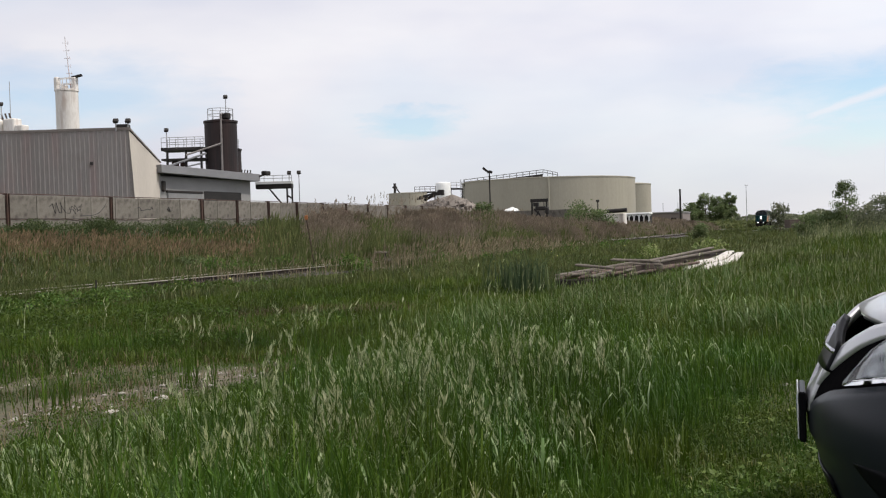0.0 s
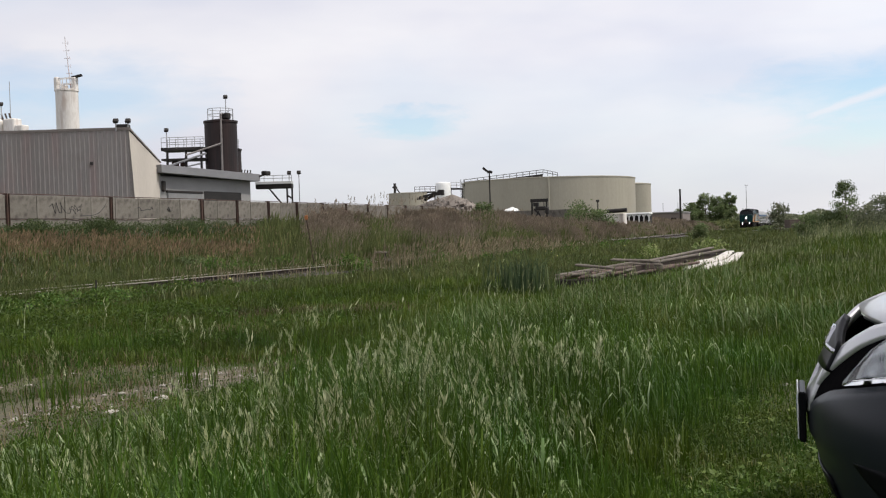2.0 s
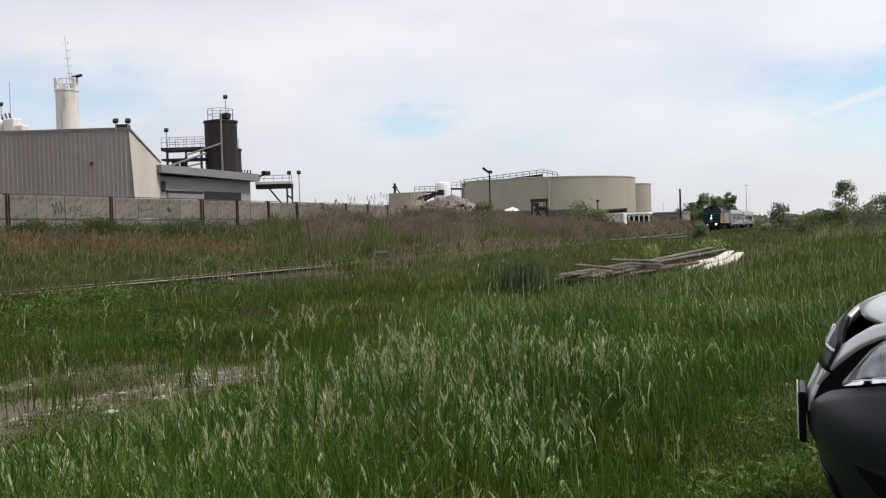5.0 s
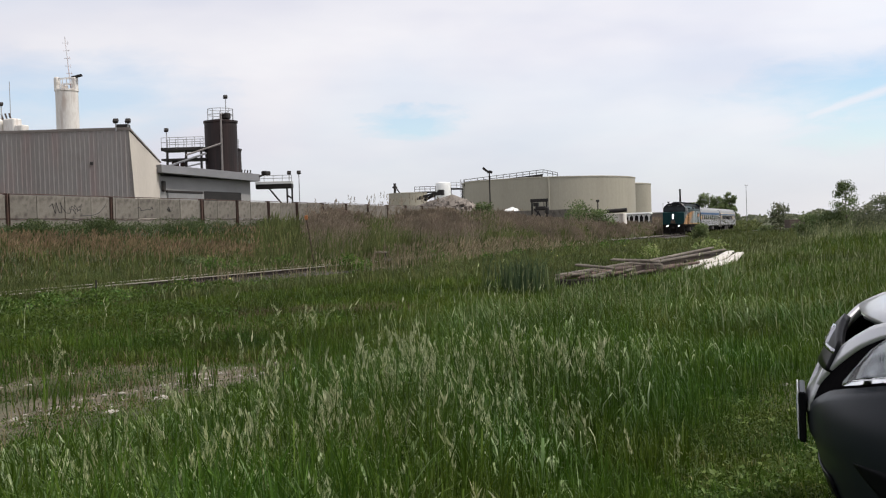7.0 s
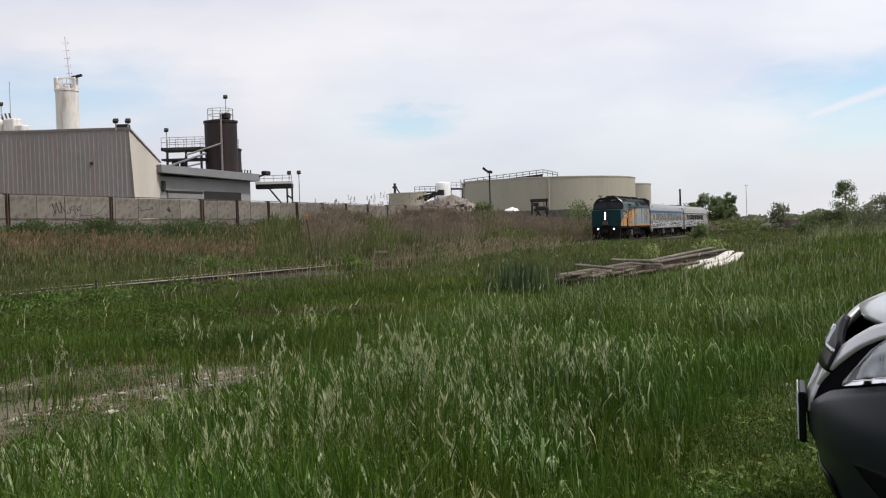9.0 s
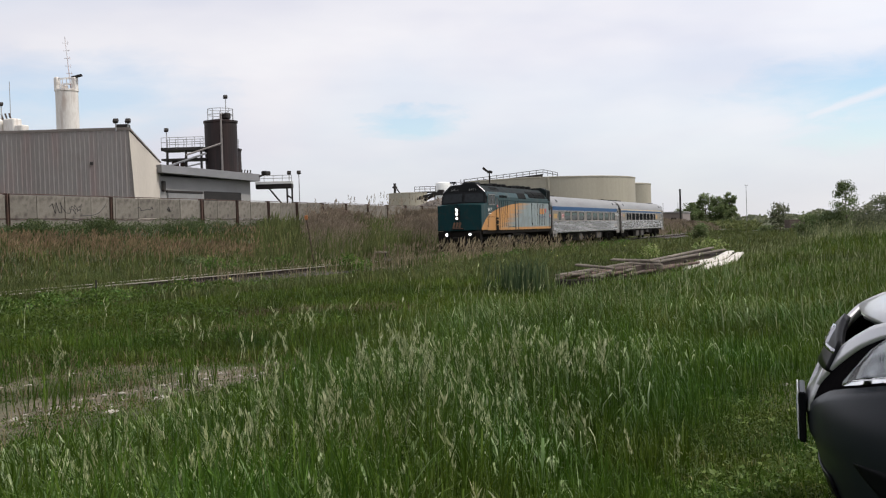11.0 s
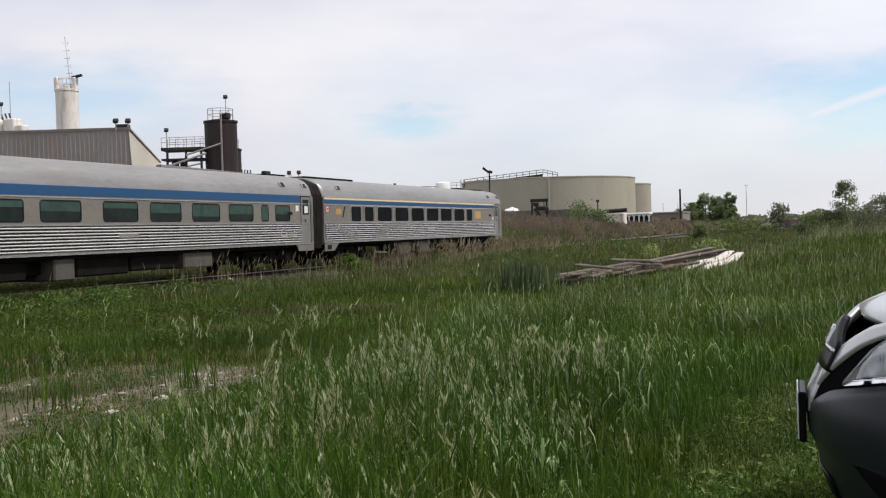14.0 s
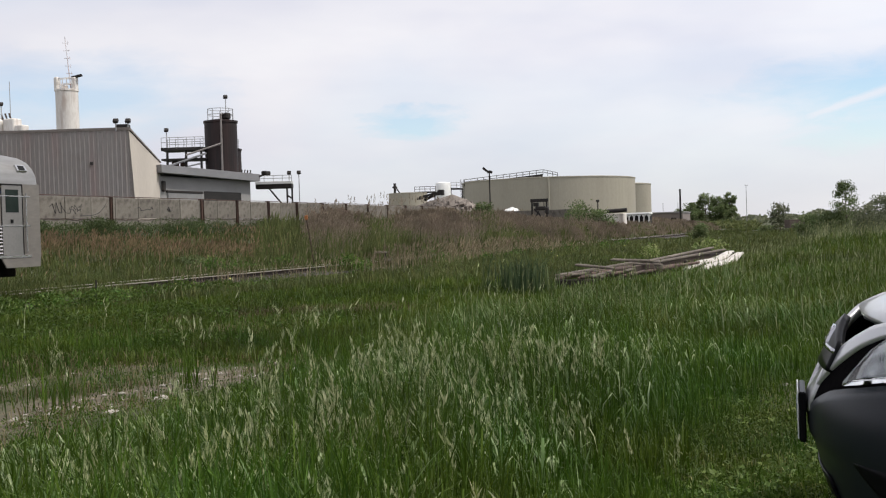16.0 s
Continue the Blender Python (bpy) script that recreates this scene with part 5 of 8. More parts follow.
        part("door_handle", bm, TM["chrome"], L)
        bm = bm_new()
        plate(bm, 11.45, 12.92, 1.68, 3.30, 1.57, 0.022, s, 0.01)
        part("service_hatch", bm, TM["paint"], L, "pale grey service hatch")
        bm = bm_new()
        for x0, x1, z0, z1 in ((11.42, 11.45, 1.66, 3.32), (12.92, 12.95, 1.66, 3.32), (12.18, 12.19, 1.70, 3.28)):
            plate(bm, x0, x1, z0, z1, 1.57, 0.026, s)
        for x, z in ((11.5, 3.2), (11.5, 1.8), (12.86, 3.1), (12.86, 2.5), (12.86, 1.85)):
            plate(bm, x - 0.05, x + 0.05, z - 0.06, z + 0.06, 1.57, 0.04, s)
        part("hatch_hinges", bm, TM["seam"], L)
        # emblem blocks in place of lettering
        for k in range(3):
            bm = bm_new()
            y0, y1 = s * 1.572, s * 1.582
            x = 13.52 + k * 0.43
            slab(bm, [(x, 2.52), (x + 0.30, 2.52), (x + 0.42, 2.94), (x + 0.10, 2.94)], min(y0, y1), max(y0, y1))
            part("side_emblem", bm, TM["orange"], L, "orange emblem block")
        bm = bm_new()
        y0, y1 = s * 1.572, s * 1.584
        slab(bm, [(15.14 + 0.9 * x, 2.78 + 0.95 * z) for x, z in LEAF], min(y0, y1), max(y0, y1))
        part("side_mark", bm, TM["redmark"], L, "small red leaf-like mark")
        bm = bm_new()
        plate(bm, 13.5, 14.1, 2.24, 2.38, 1.572, 0.008, s)
        plate(bm, 14.2, 15.3, 2.24, 2.38, 1.572, 0.008, s)
        part("side_lettering", bm, TM["slate"], L, "slate bar of small lettering")
        bm = bm_new()
        plate(bm, 9.75, 10.15, 2.15, 2.34, 1.572, 0.004, s)
        plate(bm, 10.5, 11.1, 2.15, 2.34, 1.572, 0.004, s)
        part("faded_lettering", bm, TM["door"], L, "faded grey bar of lettering")
        for i, digit in enumerate("6411"):
            words("road_digit", digit, 0.37, Matrix.Translation((1.94 - s * (0.21 * i - 0.31), s * 1.585, 2.76)) @ pose(0, 0, 0, 90, 0, 0 if s < 0 else 180), M["white"], L, "white road number digit")
        bm = bm_new()
        plate(bm, 1.62, 2.22, 2.50, 2.54, 1.572, 0.004, s)
        part("number_underline", bm, M["white"], L)
        # grilles
        bm = bm_new()
        for k in range(3):
            plate(bm, 3.96 + k * 0.56, 4.46 + k * 0.56, 3.60, 3.76, 1.57, 0.014, s)
        part("upper_vent", bm, TM["grille"], L, "dark louvred vent")
        bm = bm_new()
        pts = [(1.575, 3.60), (1.582, 3.665), (1.448, 3.972), (1.40, 4.03), (1.36, 4.0), (1.40, 3.94), (1.53, 3.65), (1.53, 3.60)]
        prism(bm, [(s * y, z) for y, z in pts], 8.25, 10.1)
        part("blower_vent", bm, TM["seam"], L, "black intake opening")
        for k in range(3):
            bm = bm_new()
            pts = [(1.565, 3.70), (1.445, 3.985), (1.235, 4.175), (1.20, 4.14), (1.40, 3.95), (1.52, 3.69)]
            prism(bm, [(s * y, z) for y, z in pts], 10.9 + k * 1.53, 12.36 + k * 1.53)
            part("radiator_grille", bm, TM["grille"], L, "dark radiator grille")
        bm = bm_new()
        for k in range(3):
            x = 3.1 + k * 0.62
            prism(bm, [(s * 1.30, 4.10), (s * 1.06, 4.32), (s * 1.04, 4.30), (s * 1.27, 4.08)], x, x + 0.5)
        part("roof_louvre", bm, TM["grille"], L)
        bm = bm_new()
        plate(bm, 15.85, 16.5, 3.55, 4.30, 1.50, 0.08, s, 0.02)
        part("rear_grille", bm, TM["grille"], L)
        bm = bm_new()
        plate(bm, 16.06, 16.44, 2.86, 3.48, 1.57, 0.02, s, 0.02)
        part("rear_side_window", bm, TM["black"], L, "dark rounded rear window")
        bm = bm_new()
        rod(bm, (16.25, s * 1.57, 2.42), (16.25, s * 1.63, 2.42), 0.085, 14)
        part("marker_lamp", bm, TM["red_lamp"], L, "red and white marker lamp")
        for x in (16.05, 16.5):
            bm = bm_new()
            rod(bm, (x, s * 1.63, 1.5), (x, s * 1.63, 3.2), 0.018, 6)
            part("handrail", bm, TM["seam"], L)
        for k in range(4):
            bm = bm_new()
            y0, y1 = s * 1.44, s * 1.60
            box(bm, (16.08, min(y0, y1), 0.40 + k * 0.3), (16.48, max(y0, y1), 0.44 + k * 0.3), 0.008)
            part("step", bm, M["under"], L)
    # roof
    bm = bm_new()
    prism(bm, [(1.55, 3.5), (1.55, 4.35), (1.1, 4.58), (-1.1, 4.58), (-1.55, 4.35), (-1.55, 3.5)], 15.6, 16.62)
    part("rear_cowl", bm, TM["roofgrey"], L, "sooty raised cowl at the rear")
    for x, r in ((11.6, 0.62), (13.0, 0.62), (14.4, 0.62), (6.6, 0.55), (8.6, 0.55)):
        bm = bm_new()
        lathe(bm, [(r, 4.40), (r, 4.62), (r - 0.06, 4.68), (0.1, 4.69)], 24, (x, 0, 0))
        part("roof_fan", bm, TM["grille"], L)
    for x0, x1, w, z in ((4.4, 6.0, 0.45, 4.62), (7.3, 8.0, 0.5, 4.66), (9.3, 10.7, 0.7, 4.60)):
        bm = bm_new()
        box(bm, (x0, -w, 4.4), (x1, w, z), 0.06)
        part("exhaust_hatch", bm, TM["grille"], L)
    bm = bm_new()
    box(bm, (1.95, -0.65, 4.36), (2.9, 0.35, 4.64), 0.08)
    part("air_conditioner", bm, TM["black"], L)
    bm = bm_new()
    for k in range(3):
        rod(bm, (1.55, 0.72 + k * 0.13, 4.62), (1.95, 0.72 + k * 0.13, 4.62), 0.07, 8, 0.03)
    rod(bm, (1.8, 0.85, 4.4), (1.8, 0.85, 4.62), 0.04, 6)
    part("horn", bm, TM["grille"], L)
    # below the sill
    bm = bm_new()
    prism(bm, [(-1.35, 1.2), (-1.42, 0.55), (-1.2, 0.36), (1.2, 0.36), (1.42, 0.55), (1.35, 1.2)], 7.1, 10.2)
    part("fuel_tank", bm, M["under"], L)
    # black block added below the floor in place of shade, hiding the field
    bm = bm_new()
    box(bm, (0.9, -0.85, 0.42), (15.6, 0.85, 1.32), 0.04)
    part("centre_shade_block", bm, M["under"], L, "black block added to fill the shade under the locomotive")
    for x0, x1, k in ((6.15, 6.75, "galv"), (10.4, 11.0, "under")):
        bm = bm_new()
        box(bm, (x0, -1.45, 0.42), (x1, 1.45, 1.05), 0.04)
        part("battery_box", bm, M[k] if k == "under" else DUSTY, L, "dusty grey equipment box")
    for s in (-1, 1):
        bm = bm_new()
        rod(bm, (7.0, s * 1.35, 1.05), (10.0, s * 1.35, 1.05), 0.16, 10)
        part("air_reservoir", bm, M["under"], L)
    for cx in (3.55, 13.2):
        truck(L, cx, 2.74, 0.508, 1.02, True)
    wheels = [wheelset(L, x, 0.508) for x in (3.55 - 1.37, 3.55 + 1.37, 13.2 - 1.37, 13.2 + 1.37)]
    bm = bm_new()
    box(bm, (16.55, -0.14, 0.72), (17.2, 0.14, 1.02), 0.04)
    part("coupler", bm, M["under"], L)
    return L, wheels


def build_coach(label, first, length, windows, door, cream, flag_x, emblems):
    """A fluted stainless coach; x runs from its front end."""
    C = thing("passenger_coach", label, "railway coach", group="train")
    half = [(1.52, 3.15), (1.475, 3.42), (1.36, 3.65), (1.16, 3.84), (0.85, 3.98), (0.45, 4.07), (0.0, 4.10)]
    ring = half + [(-y, z) for y, z in half[-2::-1]]
    bm = bm_new()
    n = 12
    sections = []
    for k, x in enumerate([0, 0.08, 0.25] + list(np.linspace(0.8, length - 0.8, n)) + [length - 0.25, length - 0.08, length]):
        s = 1 - (0.05 if k in (0, n + 5) else 0.015 if k in (1, n + 4) else 0)
        sections.append([bm.verts.new((x, y * s, 3.15 + (z - 3.15) * s)) for y, z in ring])
    for a, b in zip(sections, sections[1:]):
        for i in range(len(ring) - 1):
            bm.faces.new((a[i], b[i], b[i + 1], a[i + 1]))
    bm.faces.new(sections[0])
    bm.faces.new(sections[-1][::-1])
    bmesh.ops.recalc_face_normals(bm, faces=bm.faces[:])
    part("roof", bm, TM["coachroof"], C, "rounded dull stainless roof", smooth=False).data.shade_smooth()
    zs = (2.03, 2.77) if cream else (2.06, 2.74)
    rim = 0.018 if cream else 0.04
    curve = 0.15 if cream else 0.10
    for s in (-1, 1):
        y = s * 1.52
        lo, hi = (y, y + 0.05) if s < 0 else (y - 0.05, y)
        bm = bm_new()
        box(bm, (0, lo, zs[1]), (length, hi, 3.16))
        box(bm, (0, lo, 1.955), (length, hi, zs[0]))
        box(bm, (0, lo, 1.06), (length, hi, 1.16))
        box(bm, (0, lo + 0.02 * (s < 0), 1.16), (0.12, hi - 0.02 * (s > 0), 1.955))
        box(bm, (door[0] - 0.05, lo, 1.16), (length, hi, 1.955))
        edges = [(x0 - 0.05, x1 + 0.05) for x0, x1 in windows] if cream else windows
        x = 0.0
        for x0, x1 in edges:
            box(bm, (x, lo, zs[0]), (x0, hi, zs[1]))
            x = x1
        box(bm, (x, lo, zs[0]), (length, hi, zs[1]))
        y0, y1 = s * 1.505, s * 1.5265
        for x0, x1 in edges:
            for cx, dx in ((x0, 1), (x1, -1)):
                for cz, dz in ((zs[0], 1), (zs[1], -1)):
                    slab(bm, [(cx, cz), (cx + dx * curve, cz), (cx + dx * curve * 0.35, cz + dz * curve * 0.35), (cx, cz + dz * curve)], min(y0, y1), max(y0, y1))
        part("side_wall", bm, TM["steel"], C)
        for x0, x1 in edges:
            bm = bm_new()
            gy0, gy1 = s * 1.490, s * (1.517 if cream else 1.510)
            box(bm, (x0 - 0.01, min(gy0, gy1), zs[0] - 0.01), (x1 + 0.01, max(gy0, gy1), zs[1] + 0.01))
            wdw = part("window", bm, TM["smoked"] if cream else TM["glass"], C, "dark tinted window")
            bm = bm_new()
            for a in ((x0, x0 + rim, *zs), (x1 - rim, x1, *zs), (x0, x1, zs[1] - rim, zs[1]), (x0, x1, zs[0], zs[0] + rim)):
                plate(bm, a[0], a[1], a[2], a[3], 1.50, 0.024, s)
            f = part("window_frame", bm, TM["steel"] if cream else TM["seam"], wdw)
            if cream:
                bm = bm_new()
                for a in ((x0 - 0.035, x0 - 0.005, zs[0] - 0.03, zs[1] + 0.03), (x1 + 0.005, x1 + 0.035, zs[0] - 0.03, zs[1] + 0.03), (x0, x1, zs[1] + 0.005, zs[1] + 0.03), (x0, x1, zs[0] - 0.03, zs[0] - 0.005)):
                    plate(bm, a[0], a[1], a[2], a[3], 1.52, 0.014, s)
                part("window_surround", bm, TM["chrome"], wdw, "bright steel surround")
            else:
                bm = bm_new()
                plate(bm, x0 + 0.04, x1 - 0.04, 2.11 if x1 - x0 < 0.75 else 2.38 + 0.13 * math.sin(x0 * 7.3), 2.70, 1.509, 0.006, s)
                part("blind", bm, TM["green_blind"], wdw, "green tinted blind")
        if cream:
            bm = bm_new()
            for (a0, a1), (b0, b1) in zip(edges, edges[1:]):
                for x in (a1 + 0.11, b0 - 0.11):
                    plate(bm, x - 0.008, x + 0.008, 1.99, 2.80, 1.52, 0.003, s)
            part("panel_joint", bm, TM["seam"], C)
        # flutes below the windows
        bm = bm_new()
        a, b = 0.12, (door[0] - 0.05)
        pts = [(1.50, 1.16)]
        for k in range(8):
            z = 1.165 + k * 0.098
            pts += [(1.505, z), (1.550, z + 0.006), (1.562, z + 0.030), (1.556, z + 0.052), (1.540, z + 0.062), (1.505, z + 0.066), (1.505, z + 0.096)]
        pts += [(1.49, 1.16 + 8 * 0.098), (1.49, 1.16)]
        prism(bm, [(s * yy, zz) for yy, zz in pts[1:]], a, b)
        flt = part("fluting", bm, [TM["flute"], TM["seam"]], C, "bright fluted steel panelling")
        # groove floors and rib undersides painted black in place of shade
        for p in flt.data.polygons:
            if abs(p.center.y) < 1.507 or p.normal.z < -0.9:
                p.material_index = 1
        bm = bm_new()
        plate(bm, 0.05, length - 0.4, 1.955, 1.985, 1.52, 0.02, s)
        plate(bm, 0.05, length - 0.4, 2.80, 2.83, 1.52, 0.016, s)
        plate(bm, 0.05, length - 0.4, 1.06, 1.13, 1.50, 0.045, s)
        part("trim_strip", bm, TM["chrome"], C)
        bm = bm_new()
        plate(bm, 0.06, door[0] - 0.05, 2.87, 3.05 if cream else 3.17, 1.52, 0.010, s)
        part("blue_band", bm, TM["blue"], C, "blue band over the windows")
        if cream:
            bm = bm_new()
            plate(bm, 0.06, door[0] - 0.05, 3.055, 3.128, 1.52, 0.010, s)
            part("cream_band", bm, TM["cream"], C, "cream line over the blue band")
            bm = bm_new()
            plate(bm, 0.06, door[0] - 0.05, 3.13, 3.158, 1.52, 0.010, s)
            part("orange_line", bm, TM["logo"], C, "thin orange line under the roof edge")
        # vestibule door
        bm = bm_new()
        plate(bm, door[0], door[1], 1.14, 3.12, 1.515, 0.012, s)
        d = part("vestibule_door", bm, DULL_DOOR, C, "dull steel vestibule door")
        bm = bm_new()
        plate(bm, door[0] + 0.13, door[1] - 0.13, 2.35, 3.0, 1.527, 0.008, s, 0.004)
        part("door_window", bm, TM["glass"], d)
        # white plate added for the bright sky showing in the door glass
        if not cream:
            bm = bm_new()
            plate(bm, door[0] + 0.27, door[1] - 0.22, 2.42, 2.72, 1.535, 0.004, s)
            part("sky_glare_plate", bm, M["white"], d, "white plate standing in for bright sky in the door glass")
        bm = bm_new()
        plate(bm, door[0] + 0.30, door[0] + 0.38, 2.05, 2.15, 1.527, 0.03, s)
        part("door_handle", bm, TM["black"], d)
        bm = bm_new()
        for x in (door[0] - 0.04, door[1] + 0.01):
            plate(bm, x, x + 0.03, 1.14, 3.16, 1.52, 0.014, s)
        plate(bm, door[0] - 0.04, door[1] + 0.04, 3.12, 3.16, 1.52, 0.014, s)
        part("door_frame", bm, TM["seam"], C)
        bm = bm_new()
        rod(bm, (door[1] + 0.12, s * 1.57, 1.2), (door[1] + 0.12, s * 1.57, 2.9), 0.018, 6)
        part("handrail", bm, TM["chrome"], C)
        # skirts at the ends
        y0, y1 = s * 1.49, s * 1.53
        bm = bm_new()
        slab(bm, [(0.02, 0.70), (0.95, 0.72), (1.45, 1.10), (0.02, 1.10)], min(y0, y1), max(y0, y1))
        part("skirt", bm, TM["steel"], C)
        bm = bm_new()
        slab(bm, [(length - 1.55, 1.10), (length - 1.35, 0.78), (length - 0.05, 0.78), (length - 0.02, 1.10)], min(y0, y1), max(y0, y1))
        part("skirt", bm, TM["steel"], C)
        bm = bm_new()
        plate(bm, 0.25, 0.65, 0.78, 0.98, 1.53, 0.01, s)
        part("step_recess", bm, TM["black"], C)
        # flag and emblem
        w = 0.66 if not cream else 0.40
        z0, z1 = (2.22, 2.58) if not cream else (2.50, 2.72)
        bm = bm_new()
        plate(bm, flag_x, flag_x + w, z0, z1, 1.52, 0.008, s)
        fl = part("flag_sticker", bm, M["white"], C, "red and white flag sticker")
        bm = bm_new()
        plate(bm, flag_x, flag_x + w * 0.25, z0, z1, 1.528, 0.004, s)
        plate(bm, flag_x + w * 0.75, flag_x + w, z0, z1, 1.528, 0.004, s)
        y0, y1 = s * 1.528, s * 1.532
        slab(bm, [(flag_x + w * 0.5 + x * w * 0.95, (z0 + z1) / 2 + z * (z1 - z0) * 1.5) for x, z in LEAF], min(y0, y1), max(y0, y1))
        part("flag_red", bm, TM["redmark"], fl)
        for ex, ez, ew, eh in emblems:
            if cream:
                bm = bm_new()
                y0, y1 = s * 1.521, s * 1.527
                slab(bm, [(ex, ez), (ex + ew, ez), (ex + ew, ez + eh), (ex, ez + eh)] if ew > 0.9 else [(ex + ew * (0.5 + 0.5 * math.cos(q) * 0.9), ez + eh * (0.5 + 0.5 * max(-0.9, min(0.9, 1.3 * math.sin(q))))) for q in (2 * math.pi * i / 14 for i in range(14))], min(y0, y1), max(y0, y1))
                part("side_emblem", bm, TM["logo"], C, "faded yellow emblem")
                if ew < 0.9:
                    bm = bm_new()
                    slab(bm, [(ex + ew + 0.05, ez - 0.12), (ex + ew + 0.15, ez - 0.12), (ex + ew + 0.38, ez + 0.38), (ex + ew + 0.26, ez + 0.38)], min(y0, y1), max(y0, y1))
                    part("slash_mark", bm, TM["seam"], C, "dark slanted mark")
                continue
            for k in range(3):
                bm = bm_new()
                y0, y1 = s * 1.521, s * 1.529
                xx = ex + k * ew / 3
                slab(bm, [(xx, ez), (xx + ew * 0.26, ez), (xx + ew * 0.33, ez + eh), (xx + ew * 0.07, ez + eh)], min(y0, y1), max(y0, y1))
                part("side_emblem", bm, TM["logo"], C, "yellow emblem block")
        bm = bm_new()
        plate(bm, door[0] - 1.15, door[0] - 0.75, 2.33, 2.47, 1.52, 0.012, s, 0.01)
        part("number_plaque", bm, TM["seam"], C)
        bm = bm_new()
        plate(bm, door[0] - 0.45, door[0] - 0.22, 2.5 if not cream else 2.1, 2.74 if not cream else 2.3, 1.52, 0.008, s)
        part("notice", bm, M["white"], C, "small white notice")
        bm = bm_new()
        plate(bm, length * 0.48, length * 0.48 + 1.0, 1.55, 1.68, 1.555, 0.006, s)
        part("plaque", bm, TM["steel"], C)
        if not cream:
            words("lettering", "Canada", 0.46, Matrix.Translation((door[0] - 1.15, s * 1.566, 1.56)) @ pose(0, 0, 0, 90, 0, 0 if s < 0 else 180), PALE_LETTER, C, "faint pale lettering on the fluting")
        # slanted roof vents near the ends
        for x in (1.5, length - 2.6, length - 0.75):
            bm = bm_new()
            prism(bm, [(s * 1.44, 3.52), (s * 1.475, 3.56), (s * 1.36, 3.73), (s * 1.30, 3.70)], x, x + 0.36)
            v = part("roof_vent", bm, TM["chrome"], C)
            bm = bm_new()
            prism(bm, [(s * 1.445, 3.565), (s * 1.475, 3.575), (s * 1.385, 3.705), (s * 1.36, 3.69)], x + 0.06, x + 0.30)
            part("vent_grille", bm, TM["black"], v)
    # ends and diaphragms
    for x0, x1 in ((0.0, 0.05), (length - 0.05, length)):
        bm = bm_new()
        box(bm, (x0 + 0.002, -1.47, 1.0), (x1 - 0.002, 1.47, 3.2))
        part("end_wall", bm, TM["steel"], C)
    for x0, x1 in ((-0.48, 0.0), (length, length + 0.48))[:2 if first else 1]:
        bm = bm_new()
        prism(bm, [(-1.38, 0.85), (-1.44, 3.25), (-1.22, 3.72), (-0.6, 4.0), (0.6, 4.0), (1.22, 3.72), (1.44, 3.25), (1.38, 0.85)], x0, x1)
        part("diaphragm", bm, TM["diaphragm"], C, "black rubber gangway diaphragm")
    bm = bm_new()
    box(bm, (0.3, -1.35, 0.92), (length - 0.3, 1.35, 1.12), 0.03)
    # deeper centre boxes added to close the view and read as shade
    for x0, x1, z0 in ((0.3, 4.9, 0.50), (4.9, 11.0, 0.80), (11.0, length - 0.3, 0.50)) if cream else ((0.3, length - 0.3, 0.50),):
        box(bm, (x0, -0.85, z0), (x1, 0.85, 0.93), 0.03)
    part("underframe", bm, M["under"], C)
    # black blocks added inside the bogies to stand for shade
    for x0, x1 in ((1.0, 5.0), (length - 5.0, length - 1.0)):
        bm = bm_new()
        box(bm, (x0, -0.8, 0.36), (x1, 0.8, 1.0), 0.04)
        part("bogie_frame", bm, M["under"], C, "black block added as shade inside the bogie")
    if cream:
        boxes = [(7.4, 8.5, 0.34, 0), (8.55, 10.05, 0.28, 1), (10.15, 11.2, 0.40, 0), (11.3, 12.8, 0.30, 1), (13.0, 14.5, 0.50, 0), (14.8, 15.9, 0.64, 1), (16.2, 18.6, 0.56, 0)]
    else:
        boxes = [(5.6, 7.0, 0.46, 0), (7.1, 8.3, 0.36, 0), (9.3, 10.2, 0.28, 1), (10.4, 12.9, 0.36, 0), (13.0, 15.6, 0.42, 0), (15.8, 17.6, 0.38, 1), (17.8, 18.7, 0.50, 0)]
    for x0, x1, z0, pale in boxes:
        bm = bm_new()
        inset = 0.0 if pale else 0.12
        box(bm, (x0, -1.38 + inset, z0), (x1, -0.7 if cream and x0 < 11 else 1.38 - inset, 0.95), 0.05)
        part("equipment_box", bm, DUSTY if pale else M["under"], C, "dusty equipment box under the floor" if pale else "dark equipment box under the floor")
    for cx in (3.15, length - 3.15):
        truck(C, cx, 2.6, 0.46, 1.02, False)
    wheels = [wheelset(C, x, 0.46) for x in (3.15 - 1.3, 3.15 + 1.3, length - 3.15 - 1.3, length - 3.15 + 1.3)]
    for x0, x1, w in ((0.3 if cream else 3.5, 5.2, 0.45 if cream else 0.25), (length - 1.9, length - 0.2, 0.3)):
        bm = bm_new()
        box(bm, (x0, -w, 4.03), (x1, w, 4.16), 0.03)
        part("roof_hatch", bm, TM["grille"], C)
    return C, wheels


loco, loco_wheels = build_locomotive()
WIN1 = [(1.81, 2.50), (3.81, 5.60), (6.20, 8.00), (8.62, 10.40), (11.38, 13.14), (13.76, 15.54), (16.17, 17.95), (18.54, 20.30), (20.89, 21.46), (21.97, 23.20)]
WIN2 = [(2.81, 3.79), (4.26, 5.19), (5.75, 7.39), (7.91, 9.55), (10.04, 11.70), (12.20, 13.88), (14.33, 15.98), (16.51, 18.14), (18.66, 19.59)]
coach_a, wheels_a = build_coach("fluted stainless passenger coach with a blue band, behind the locomotive", True, 25.2, WIN1, (24.13, 24.93), False, 2.85, [(0.32, 2.20, 1.1, 0.38)])
